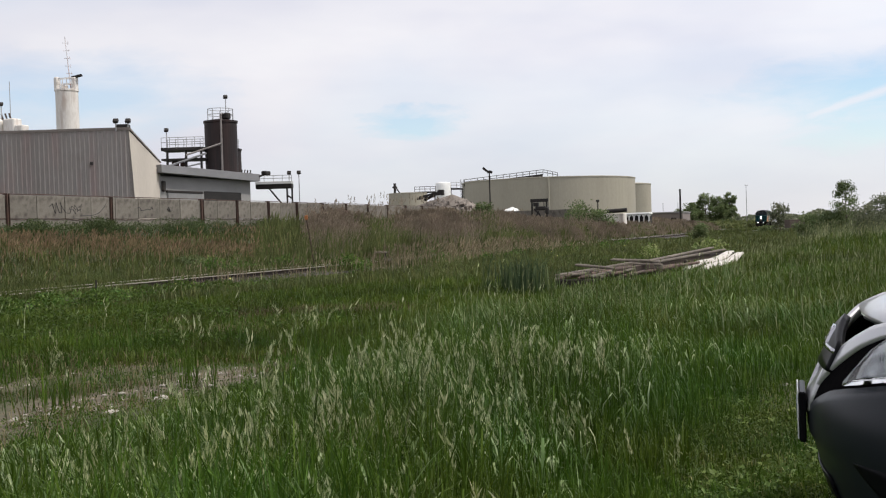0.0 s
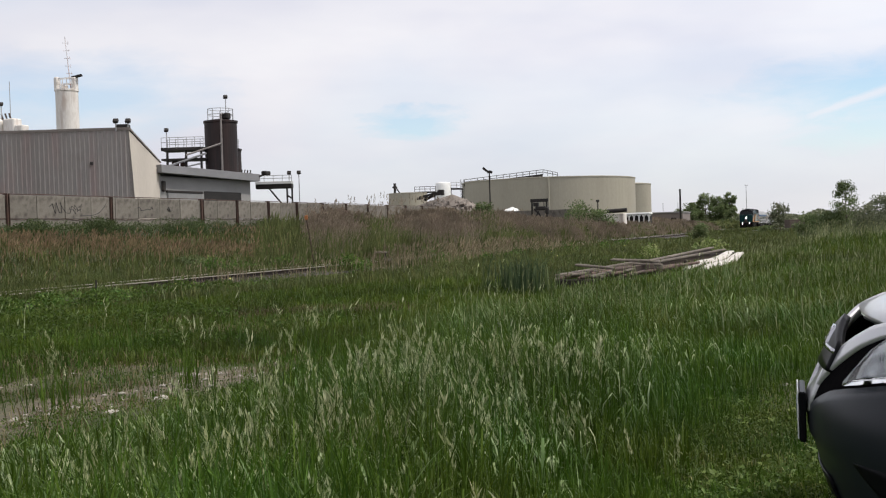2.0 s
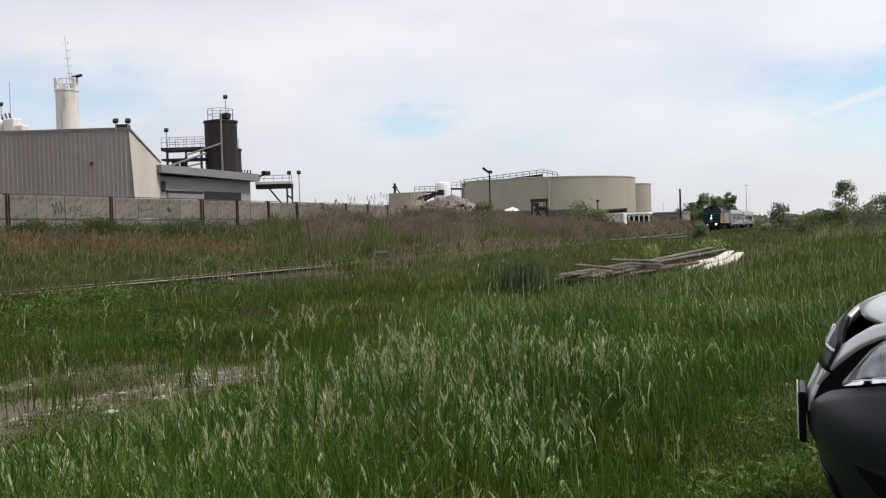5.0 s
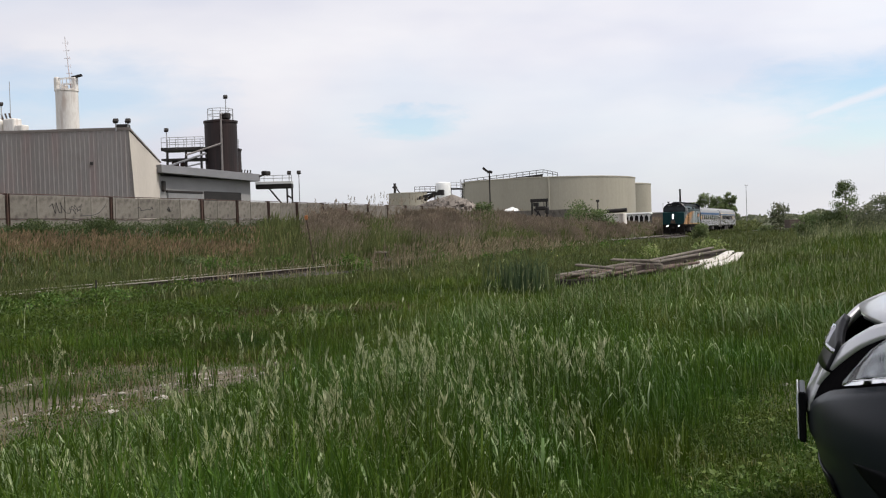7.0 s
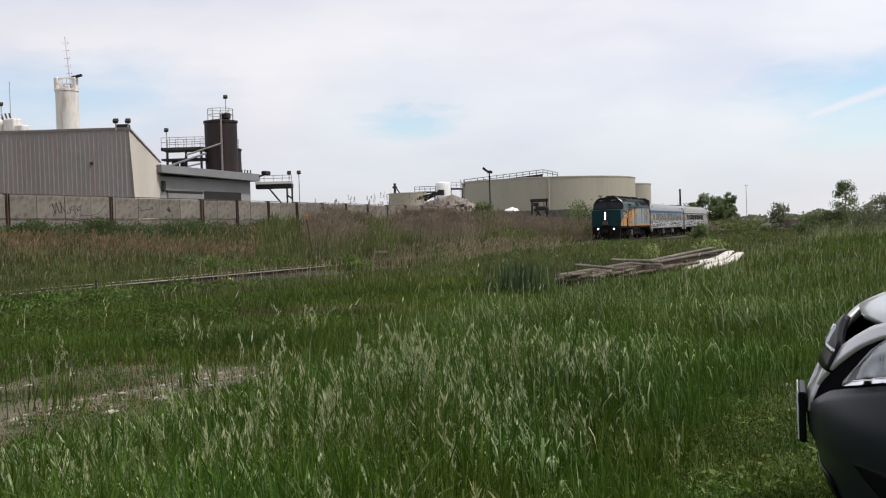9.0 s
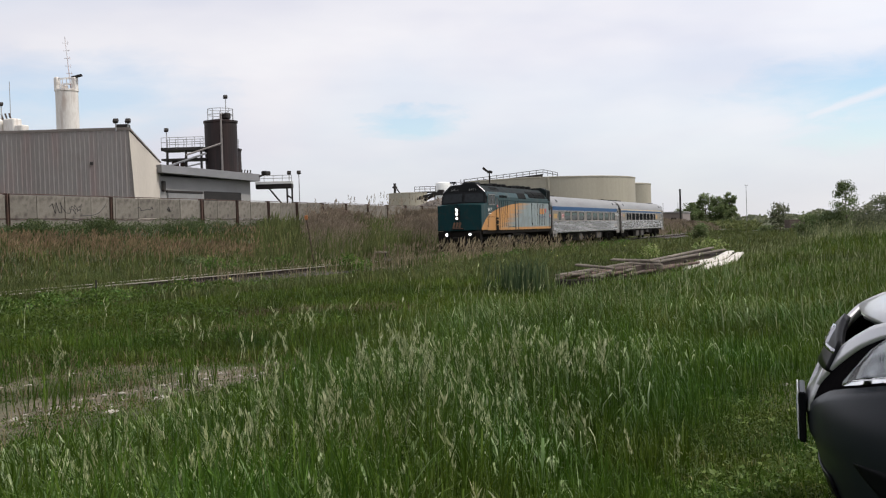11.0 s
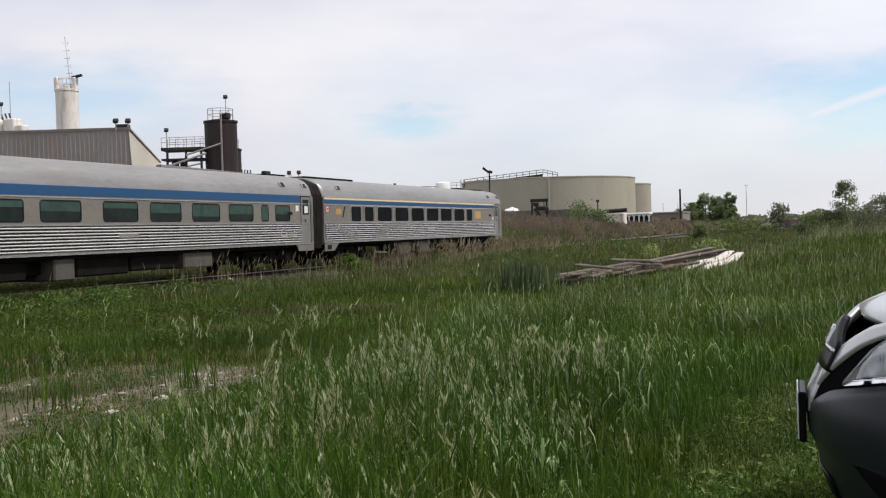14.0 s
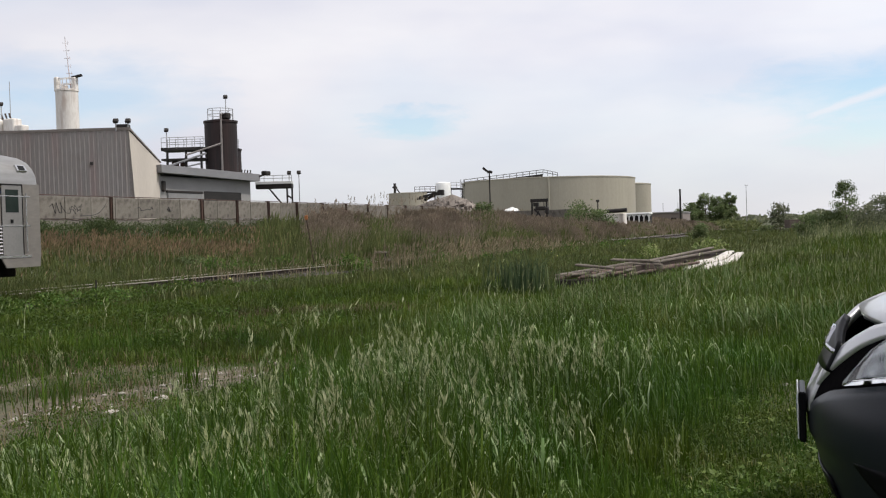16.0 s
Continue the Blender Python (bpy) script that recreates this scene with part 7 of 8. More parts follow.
def build_seed_stalks():
    stalks(4800, 22, (20, 115, 29, 44), lambda x, y: np.clip(patchy(x, y, 0.16, 1.5) * 1.5 - 0.35, 0.05, 1) * np.clip((y - 32.5) / 4, 0.05, 1), (32, 120), (0.55, 0.95), (0.22, 0.42), M["seed_red"],
           "red_grass", "reddish seeding grass behind the track")
    stalks(850, 24, (20, 80, 17.0, 22.3), lambda x, y: np.clip((x - 40) / 8, 0.02, 1) * np.clip((78 - x) / 18, 0, 1) * np.clip(2.2 * patchy(x, y, 0.8, 1) - 0.5, 0.08, 1), None, (0.4, 1.3), (0.2, 0.42), M["seed_tan"],
           "tan_grass", "tan feathery grass along the railway", 0.0009)
    stalks(1900, 25, (11, 70, -9, 5.5), lambda x, y: np.clip(2.2 * patchy(x, y, 0.6, 3) - 0.5, 0.08, 1) * np.clip((x - 8) / 20, 0.25, 1) * (y < np.where(x > 23, 3.2, 5.5)), (12, 70), (0.35, 0.8), (0.09, 0.18), M["seed_green"],
           "pale_tall_grass", "tall pale-headed grass on open ground", 0.00016)
    stalks(1100, 29, (42, 74, -7, 2.0), lambda x, y: np.clip(2.2 * patchy(x, y, 0.5, 2) - 0.4, 0.1, 1), None, (0.7, 1.35), (0.12, 0.24), M["seed_green"],
           "pale_tall_grass", "tall pale-headed grass on open ground", 0.0002)
    stalks(90, 27, (9, 32, 3, 18), lambda x, y: 0.3 + 0.7 * patchy(x, y, 0.7, 1), (9, 33), (0.3, 0.55), (0.10, 0.18), M["seed_pale"],
           "sparse_seed_grass", "scattered pale seed heads in the meadow", 0.0005)
    stalks(170, 28, (28, 46, 19.6, 22.2), lambda x, y: np.clip(2.0 * patchy(x, y, 0.9, 2) - 0.4, 0.05, 1), None, (0.45, 0.95), (0.16, 0.32), M["seed_tan"],
           "lineside_seed_grass", "sparse tan seeding grass beside the rails", 0.0006)
    # pale nodding panicles in the close grass
    rng = np.random.RandomState(26)
    x, y = scatter(185, rng, (3.0, 9.5, 0.5, 6), lambda a, b: np.clip((grass_height(a, b) - 0.24) * 5, 0.03, 1) * np.clip(2.4 * patchy(a, b, 2.6, 5) - 0.7, 0.02, 1) * (1 - dirt_zone(a, b)) * np.clip((8.6 - a) / 3, 0, 1), (3.2, 9.5))
    h = grass_height(x, y) * rng.uniform(0.85, 1.3, len(x)) + 0.03
    v, f, tip = blade_arrays(x, y, ground_z(x, y), h, 0.004 + 0 * x, 0.3, rng)
    v2, f2 = spike_arrays(tip, rng.uniform(0.14, 0.26, len(x)), rng, 17, 0.008)
    stand("pale_seed_grass", "pale silvery seed heads in the tall grass", "grass", *joined((v, f), (v2, f2)), M["seed_pale"])


def build_tussocks():
    """Clumps of seeding grass that sway in the wind."""
    rng = np.random.RandomState(31)
    kinds, spots = [], [(5.6, 2.3), (6.2, 2.7), (6.9, 2.2), (6.6, 3.0), (5.2, 3.2), (6.0, 1.75), (7.3, 2.3), (5.9, 3.3), (5.0, 2.6), (6.3, 3.6), (4.5, 3.2), (6.8, 1.6), (5.0, 1.9), (5.6, 2.8), (7.4, 3.3), (6.4, 2.1), (6.0, 2.45), (5.3, 2.2), (7.0, 2.7), (4.4, 2.5), (6.55, 6.0), (8.1, 5.75), (10.9, 6.3), (10.3, 5.5)]
    out = []
    for k in range(4):
        n = 5
        x, y = rng.normal(0, 0.13, n), rng.normal(0, 0.13, n)
        h = rng.uniform(0.36, 0.64, n)
        v, f, tip = blade_arrays(x, y, np.zeros(n), h, 0.0045 + 0 * x, 0.26, rng)
        n2 = 60
        x2, y2 = rng.normal(0, 0.14, n2), rng.normal(0, 0.14, n2)
        v2, f2, _ = blade_arrays(x2, y2, np.zeros(n2), rng.uniform(0.25, 0.5, n2), 0.008 + 0.005 * rng.rand(n2), 0.5, rng)
        t = thing("grass_tussock", "clump of tall grass with pale nodding seed heads", "grass", None, "swaying grass")
        b = new("grass_tuft", tri_mesh("grass_tuft", *joined((v, f), (v2, f2)), M["grass"]))
        b.parent = t
        b["kind"] = "stuff"
        v3, f3 = spike_arrays(tip, rng.uniform(0.16, 0.26, n), rng, 16, 0.009)
        s = new("seed_spray", tri_mesh("seed_spray", v3, f3, M["seed_pale"]))
        s.parent = t
        s["kind"] = "stuff"
        kinds.append(t)
    for i, (x, y) in enumerate(spots):
        m = pose(x, y, float(ground_z(x, y)) - 0.02, 0, 0, 40 * i if i >= 4 else 0)
        t = kinds[i % 4] if i < 4 else copy_thing(kinds[i % 4], m)
        t.matrix_basis = m
        out.append((t, x, y, float(ground_z(x, y)) - 0.02, i))
    return out


def drift(x, y):
    """Where the reeds stand dry and brown (1) or green (0)."""
    s = x - 2.1 * (y - 38) + 5 * (patchy(x, y, 0.35, 2) - 0.5)
    brown = np.interp(s, (62, 66, 74, 80, 84, 88, 99, 104, 113, 118, 135, 145, 160), (0.2, 1.0, 1.0, 0.15, 0.2, 1.0, 1.0, 0.3, 0.3, 0.8, 0.5, 0.9, 0.7))
    return brown * (0.4 + 0.9 * patchy(x, y, 0.6, 4))


def build_reeds():
    rng = np.random.RandomState(23)

    def k(x, y):
        return np.clip(drift(x, y) ** 2, 0.012, 1) * np.clip((x - 1.75 * y - 1) / 7, 0, 1) * np.clip((y - 27.5 - 3 * patchy(x, y, 0.4, 1)) / 5 + np.clip((x - 85) / 20, 0, 1), 0.04, 1)
    x, y = scatter(44000, rng, (46, 230, 26.4, 45.5), k, (50, 235))
    r = np.hypot(x, y)
    h = rng.uniform(0.8, 1.7, len(x)) * np.clip(1.35 - (x - 45) / 300, 1.0, 1.35) * (0.55 + 0.85 * patchy(x, y, 0.45, 3)) * np.where((x > 118) & (y < 33), 0.62, np.where(x > 88, 0.82, 1.0))
    v, f, tip = blade_arrays(x, y, ground_z(x, y), h, 0.006 + 0.0003 * r, 0.2, rng)
    tip = np.concatenate([tip, tip + rng.normal(0, 1, tip.shape) * np.array([0.08, 0.08, 0.12]) - np.array([0, 0, 0.12])])
    v2, f2 = head_arrays(tip, rng.uniform(0.2, 0.45, len(tip)), 0.012 + 0.00055 * np.tile(r, 2), rng)
    stand("dry_reeds", "brown feathery reed bed behind the track", "reeds", *joined((v, f), (v2, f2)), M["reed"])
    x, y = scatter(34000, rng, (46, 230, 26.6, 45.5), lambda a, b: np.clip(1.05 - drift(a, b), 0.12, 1) * np.clip(patchy(a, b, 0.9, 2) * 1.6, 0.2, 1) * np.clip((a - 1.6 * b) / 7, 0, 1), (45, 235))
    r = np.hypot(x, y)
    v, f, tip = blade_arrays(x, y, ground_z(x, y), rng.uniform(0.8, 1.9, len(x)) * (0.7 + 0.75 * patchy(x, y, 0.5, 1)) * np.where((x > 118) & (y < 33), 0.55, np.where(x > 88, 0.75, 1.0)), 0.012 + 0.0007 * r, 0.3, rng)
    stand("green_reeds", "green young reeds among the dry ones", "reeds", v, f, M["green_reed"])
    # weeds between and beside the rails
    x, y = scatter(30000, rng, (12, 130, 21.6, 26.6), lambda a, b: np.where((a > 29) & (a < 42), np.where(b < TRACK_Y - 0.6, 0.5, 0.9), 1.0) * np.where(np.abs(np.abs(b - TRACK_Y) - 0.75) < 0.12, 0.3, 1.0), (30, 130))
    clear = np.interp(x + 2.5 * (patchy(x, y, 0.9, 2) - 0.5), (27.5, 30, 41, 43), (0, 1, 1, 0)) * (y < TRACK_Y - 0.6)
    low = np.where(x > 106, 0.45, 1.0) * (1 - 0.68 * clear)
    v, f, tip = blade_arrays(x, y, ground_z(x, y) * 0 - 0.24, rng.uniform(0.12, 0.42, len(x)) * low, 0.008 + 0.0007 * np.hypot(x, y), 0.4, rng)
    stand("track_weeds", "rough grass growing between the rails", "grass", v, f, M["dull"])
    x, y = scatter(8000, rng, (150, 330, 19.5, 22.4), None)
    v, f, tip = blade_arrays(x, y, ground_z(x, y), rng.uniform(0.35, 0.75, len(x)), 0.012 + 0.0007 * np.hypot(x, y), 0.4, rng, bow=0.8)
    stand("lineside_grass", "rough grass along the far stretch of the railway", "grass", v, f, M["dull"])
    # tall open plumes against the sky
    x, y = scatter(60, rng, (84, 104, 40, 46.3), None)
    v, f, tip = blade_arrays(x, y, ground_z(x, y), rng.uniform(2.7, 3.5, len(x)), 0.03 + 0 * x, 0.12, rng)
    v2, f2 = plume_arrays(tip, rng.uniform(0.45, 0.8, len(x)), rng, 22, WIND, 0.075)
    stand("tall_reeds", "tall thin reeds with open plumes by the wall", "reeds", *joined((v, f), (v2, f2)), M["reed"])


def weed_clump(name, label, x, y, h, w, n, material, seed, leaf=0.09, z=None):
    """A leafy weed of many stems and leaves."""
    rng = np.random.RandomState(seed)
    t = thing(name, label, "weed", pose(x, y, float(ground_z(x, y)) if z is None else z), "weeds")
    a, rr = rng.uniform(0, 6.28, n), np.sqrt(rng.rand(n))
    hz = rng.beta(2.0, 1.3, n)
    rad = w / 2 * rr * (0.55 + 0.6 * np.sin(hz * 2.6)) * (1 + 0.25 * np.sin(a * 3 + seed))
    c = np.stack([np.cos(a) * rad, np.sin(a) * rad, hz * h * (1 - 0.25 * rr)], -1)
    v, f = leaf_arrays(c, leaf, rng, 0.7, 0.25)
    ob = new("leaves", tri_mesh("leaves", v, f, material))
    ob.parent = t
    m = max(6, n // 60)
    x2, y2 = rng.normal(0, w * 0.1, m), rng.normal(0, w * 0.1, m)
    v, f, _ = blade_arrays(x2, y2, np.zeros(m), rng.uniform(0.5, 0.95, m) * h, 0.012 + 0.01 * rng.rand(m), 0.3, rng)
    ob = new("stem_tuft", tri_mesh("stem_tuft", v, f, M["grass"]))
    ob.parent = t
    ob["kind"] = "stuff"
    return t


def tree(name, label, x, y, h, w, n, material, seed, leaf=0.16, trunk=0.09, base=0.15, shape=1.0, z=None):
    """A tapered trunk with forked limbs and a crown of loose leaf clumps."""
    rng = np.random.RandomState(seed)
    rr = random.Random(seed)
    t = thing(name, label, "tree" if h > 2.6 else "bush", pose(x, y, float(ground_z(x, y)) - 0.05 if z is None else z), "trees and bushes")
    bm = bm_new()
    rod(bm, (0, 0, 0), (0.05 * w, 0, h * 0.45), trunk, 8, trunk * 0.65)
    rod(bm, (0.05 * w, 0, h * 0.44), (0, 0.04 * w, h * 0.86), trunk * 0.65, 6, trunk * 0.2)
    ends = []
    for k in range(11):
        z0 = h * rr.uniform(base, 0.75)
        a = k * 2.4 + rr.uniform(-0.4, 0.4)
        reach = w / 2 * rr.uniform(0.55, 0.95) * (1.1 - 0.55 * z0 / h)
        e = Vector((reach * math.cos(a), reach * math.sin(a), min(h * 0.95, z0 + h * rr.uniform(0.12, 0.3))))
        rod(bm, (0.03 * w, 0, z0), e, trunk * 0.4, 5, trunk * 0.1)
        ends.append(e)
    part("trunk", bm, M["bark"], t)
    clumps = [e for e in ends]
    for _ in range(46):
        q = base + (0.97 - base) * rr.random() ** 0.9
        wide = w / 2 * (0.30 + 0.80 * math.sin(math.pi * min(1.0, 0.16 + 0.80 * q)) ** 0.8) * rr.uniform(0.1, 1.0) ** 0.6
        a = rr.uniform(0, 6.28)
        clumps.append(Vector((wide * math.cos(a), wide * math.sin(a), h * q)))
    clumps.append(Vector((0, 0.05 * w, h * 0.96)))
    per = max(20, n // len(clumps))
    pts = []
    for c in clumps:
        s = w * rr.uniform(0.09, 0.17) * shape
        p = rng.normal(0, 1, (per, 3))
        p = np.clip(p, -1.7, 1.7) * s * np.array([0.75, 0.75, 0.7])
        pts.append(p + np.array(c))
    pts = np.concatenate(pts)
    pts[:, 2] = np.maximum(pts[:, 2], 0.1)
    v, f = leaf_arrays(pts, leaf, rng, 0.8, 0.34)
    ob = new("crown", tri_mesh("crown", v, f, material))
    ob.parent = t
    return t


def build_woods():
    F, D = M["foliage"], M["foliage_dry"]
    for x, y, h, w, m, s in ((304, 46.0, 5.6, 5.0, F, 1), (305, 43.0, 7.2, 5.6, F, 2), (307, 39.6, 9.7, 6.2, F, 3), (309, 36.0, 8.8, 6.0, F, 4), (306, 32.8, 10.0, 4.6, F, 5), (302, 41.6, 5.0, 6.0, F, 6), (303, 48.2, 4.2, 4.2, F, 8), (304, 34.5, 6.4, 5.4, F, 7)):
        tree("tree", "bushy dark green tree beyond the railway", x, y, h, w, 5200, m, s, 0.34, 0.2, 0.05, 0.80, 0.0)
    tree("tree", "small slender green tree with an open top", 75.1, 0.45, 3.9, 1.7, 6500, F, 11, 0.095, 0.05, 0.06, 1.0)
    tree("tree", "greyish thin-leaved small tree", 76.0, -1.6, 2.7, 2.1, 6000, D, 12, 0.10, 0.05, 0.03)
    tree("tree", "greyish thin-leaved small tree", 76.5, -3.4, 3.8, 2.8, 8500, D, 13, 0.10, 0.05, 0.03)
    tree("bush", "low dark green bush", 74.2, 2.75, 1.8, 1.8, 4600, F, 14, 0.11, 0.05, 0.05, 1.1)
    tree("bush", "low dark green bush", 74.8, 1.35, 1.9, 1.6, 4200, F, 15, 0.11, 0.05, 0.05, 1.1)
    tree("bush", "low brownish bush in the tall grass", 72.0, -0.9, 2.0, 2.0, 4200, D, 16, 0.11, 0.05, 0.05, 1.1)
    tree("tree", "small pale green tree far down the line", 126.0, 7.9, 3.3, 2.3, 1800, D, 17, 0.22, 0.07, 0.1)
    tree("bush", "low green bush far down the line", 128.5, 9.6, 0.8, 1.6, 900, F, 18, 0.22, 0.07, 0.05, 1.1)
    tree("bush", "small dark bush near the railway", 88.0, 11.8, 1.5, 1.35, 1500, F, 19, 0.16, 0.05, 0.05, 1.1)
    tree("bush", "spreading green shrub over the yard wall", 126.5, 31.8, 3.3, 4.0, 2600, M["foliage"], 20, 0.24, 0.07, 0.05, 1.15)
    tree("bush", "spreading green shrub over the yard wall", 127.0, 29.2, 2.6, 3.0, 1800, M["foliage"], 22, 0.24, 0.07, 0.05, 1.15)
    tree("bush", "grey-green shrub beside the yard lamp", 122.6, 43.0, 2.1, 2.5, 2200, F, 21, 0.24, 0.07, 0.05, 1.1)
    tree("bush", "grey-green shrub below the hoist frame", 119.0, 34.6, 1.3, 2.0, 1200, F, 23, 0.22, 0.07, 0.05, 1.1)
    # far woods along the horizon
    rng = np.random.RandomState(40)
    n = 16000
    x = 640 + rng.normal(0, 14, n)
    y = rng.uniform(-170, 420, n)
    z = rng.beta(1.2, 1.6, n) * (5.2 + 1.6 * np.sin(y * 0.11) + 1.2 * np.sin(y * 0.37 + 1))
    v, f = leaf_arrays(np.stack([x, y, z], -1), 2.6, rng, 0.8, 0.4)
    stand("far_woods", "hazy green line of far woods", "woods", v, f, D)
    n = 9000
    x, y = rng.uniform(262, 345, n), rng.uniform(26.8, 44, n)
    z = rng.beta(1.1, 1.6, n) * (1.5 + 0.7 * np.sin(y * 0.9 + x * 0.2)) + 0.05
    v, f = leaf_arrays(np.stack([x, y, z], -1), 0.75, rng, 0.9, 0.22)
    stand("far_scrub", "low brownish-green scrub beyond the railway", "scrub", v, f, M["green_reed"])
    # unseen trees added behind the camera to darken reflections in windows and flutes
    n = 12000
    x = rng.uniform(-120, 230, n)
    y = -78 + 10 * np.sin(x * 0.031) + rng.normal(0, 3.5, n)
    z = rng.beta(1.3, 1.4, n) * (9.5 + 1.8 * np.sin(x * 0.13) + 1.2 * np.sin(x * 0.41 + 1))
    v, f = leaf_arrays(np.stack([x, y, z], -1), 2.2, rng, 0.8, 0.4)
    stand("unseen_reflected_trees", "unseen green line of trees added to darken reflections", "woods", v, f, F)


def build_weeds():
    W, L = M["weed"], M["lush"]
    weed_clump("weed_clump", "bright leafy weed beside the rails", 43.4, 22.0, 1.15, 1.2, 420, W, 1, 0.14)
    weed_clump("weed_clump", "bright leafy weed beside the rails", 44.3, 21.6, 0.8, 1.0, 260, W, 2, 0.13)
    weed_clump("weed_clump", "yellow-green leafy weed behind the timber pile", 38.0, 6.9, 0.80, 0.7, 300, M["weed_flower"], 3, 0.10)
    weed_clump("weed_clump", "yellow-green leafy weed behind the timber pile", 43.0, 5.4, 0.95, 1.2, 320, M["weed_flower"], 4, 0.11)
    rng = random.Random(3)
    for k in range(26):
        x, y = rng.uniform(15, 29), rng.uniform(16.0, 19.6)
        weed_clump("weed_clump", "low bright green weed along the railway", x, y, rng.uniform(0.35, 0.68), rng.uniform(0.7, 1.4), 240, (M["clover"], W)[k % 4 == 0], 50 + k, 0.085)
    for k in range(84):
        x = rng.uniform(30, 88)
        weed_clump("weed_clump", "dark green weed at the foot of the wall", x, rng.uniform(44.4, 46.4), rng.uniform(1.15, 1.85), rng.uniform(1.8, 3.4), 1000, M["wall_weed"], 90 + k, 0.10)
    for k in range(22):
        x, y = rng.uniform(15, 25), rng.uniform(19.6, 21.4)
        weed_clump("weed_clump", "bright leafy weed beside the rails", x, y, rng.uniform(0.35, 0.6), rng.uniform(0.5, 0.9), 150, W if k % 2 else M["clover"], 300 + k, 0.09)
    for k in range(16):
        x, y = rng.uniform(46, 75), rng.uniform(14, 21)
        weed_clump("weed_clump", "leafy weed in the rough grass", x, y, rng.uniform(0.5, 0.9), rng.uniform(0.6, 1.2), 150, W if k % 3 else L, 130 + k, 0.13)
    for k in range(22):
        x, y = rng.uniform(41, 66), rng.uniform(26.8, 31.5)
        weed_clump("weed_clump", "leafy green weed on the far side of the rails", x, y, rng.uniform(0.6, 1.2), rng.uniform(1.0, 2.0), 240, (W, M["foliage"], M["clover"])[k % 3], 170 + k, 0.15)
    for k in range(20):
        x, y = rng.uniform(9.5, 16), rng.uniform(7.5, 13)
        weed_clump("weed_clump", "low leafy weed in the meadow", x, y, rng.uniform(0.2, 0.4), rng.uniform(0.5, 1.1), 260, M["clover"], 210 + k, 0.055)
    for k in range(26):
        x, y = rng.uniform(140, 157), rng.uniform(26.8, 31.0)
        weed_clump("weed_clump", "tall dry brown weed in front of the white shelter", x, y, rng.uniform(0.55, 0.9), rng.uniform(1.6, 2.6), 260, M["reed"] if k % 3 else M["green_reed"], 240 + k, 0.22)
    # clump of sword-shaped leaves
    rr = np.random.RandomState(7)
    for cx, cy, n in ((22.4, 6.8, 150), (22.9, 7.4, 110)):
        x, y = rr.normal(cx, 0.34, n), rr.normal(cy, 0.30, n)
        v, f, tip = blade_arrays(x, y, ground_z(x, y), 0.45 + 0.75 * rr.beta(1.6, 1.6, n), 0.018 + 0.012 * rr.rand(n), 0.34, rr, bow=0.5)
        ob = stand("sword_leaf_clump", "clump of dark upright sword-shaped leaves", "weed", v, f, M["sword"])
        ob["group"] = "weeds"
    # small flowers
    x, y = scatter(90, rr, (24, 70, 8, 21), None)
    c = np.stack([x, y, ground_z(x, y) + rr.uniform(0.35, 0.6, len(x))], -1)
    v, f = leaf_arrays(c, 0.055, rr, 0.3, 0.45)
    stand("small_flowers", "small yellow and white meadow flowers", "flowers", v, f, M["yellow"])


M["pale_blade"] = leaf_mat("pale_grass_blades", (0.085, 0.145, 0.042), (0.19, 0.265, 0.10), (0.46, 0.53, 0.30), 0.35, 0.4)
M["clover"] = leaf_mat("clover_leaves", (0.034, 0.062, 0.009), (0.060, 0.103, 0.015), (0.10, 0.155, 0.032), 0.35)
M["arching"] = leaf_mat("arching_blades", (0.050, 0.098, 0.015), (0.105, 0.170, 0.045), (0.28, 0.36, 0.165), 0.35, 0.4)
M["trodden"] = leaf_mat("trodden_blades", (0.060, 0.102, 0.014), (0.100, 0.155, 0.026), (0.24, 0.24, 0.09), 0.35)
M["plantain"] = leaf_mat("broad_ground_leaves", (0.050, 0.092, 0.014), (0.100, 0.160, 0.030), (0.20, 0.27, 0.075), 0.3)
M["weed_flower"] = leaf_mat("yellowish_weeds", (0.13, 0.19, 0.045), (0.22, 0.29, 0.085), (0.42, 0.46, 0.22), 0.4)
M["foliage"] = leaf_mat("tree_leaves_sunlit", (0.080, 0.112, 0.046), (0.145, 0.19, 0.080), (0.23, 0.28, 0.13), 0.5)
M["green_reed"] = leaf_mat("young_reeds", (0.072, 0.094, 0.030), (0.11, 0.132, 0.044), (0.18, 0.19, 0.075), 0.4)
M["foliage_dry"] = leaf_mat("greyish_leaves_sunlit", (0.10, 0.118, 0.068), (0.155, 0.172, 0.105), (0.23, 0.24, 0.155), 0.45)
M["wall_weed"] = leaf_mat("shaded_weeds", (0.040, 0.062, 0.022), (0.068, 0.098, 0.034), (0.11, 0.145, 0.055), 0.4)
M["straw"] = leaf_mat("dry_straw", (0.11, 0.088, 0.045), (0.17, 0.14, 0.075), (0.26, 0.22, 0.13), 0.3)
M["sword"] = leaf_mat("sword_leaves", (0.044, 0.074, 0.030), (0.072, 0.110, 0.046), (0.15, 0.195, 0.09), 0.4)
build_meadow()
build_seed_stalks()
tussocks = build_tussocks()
build_reeds()
build_woods()
build_weeds()
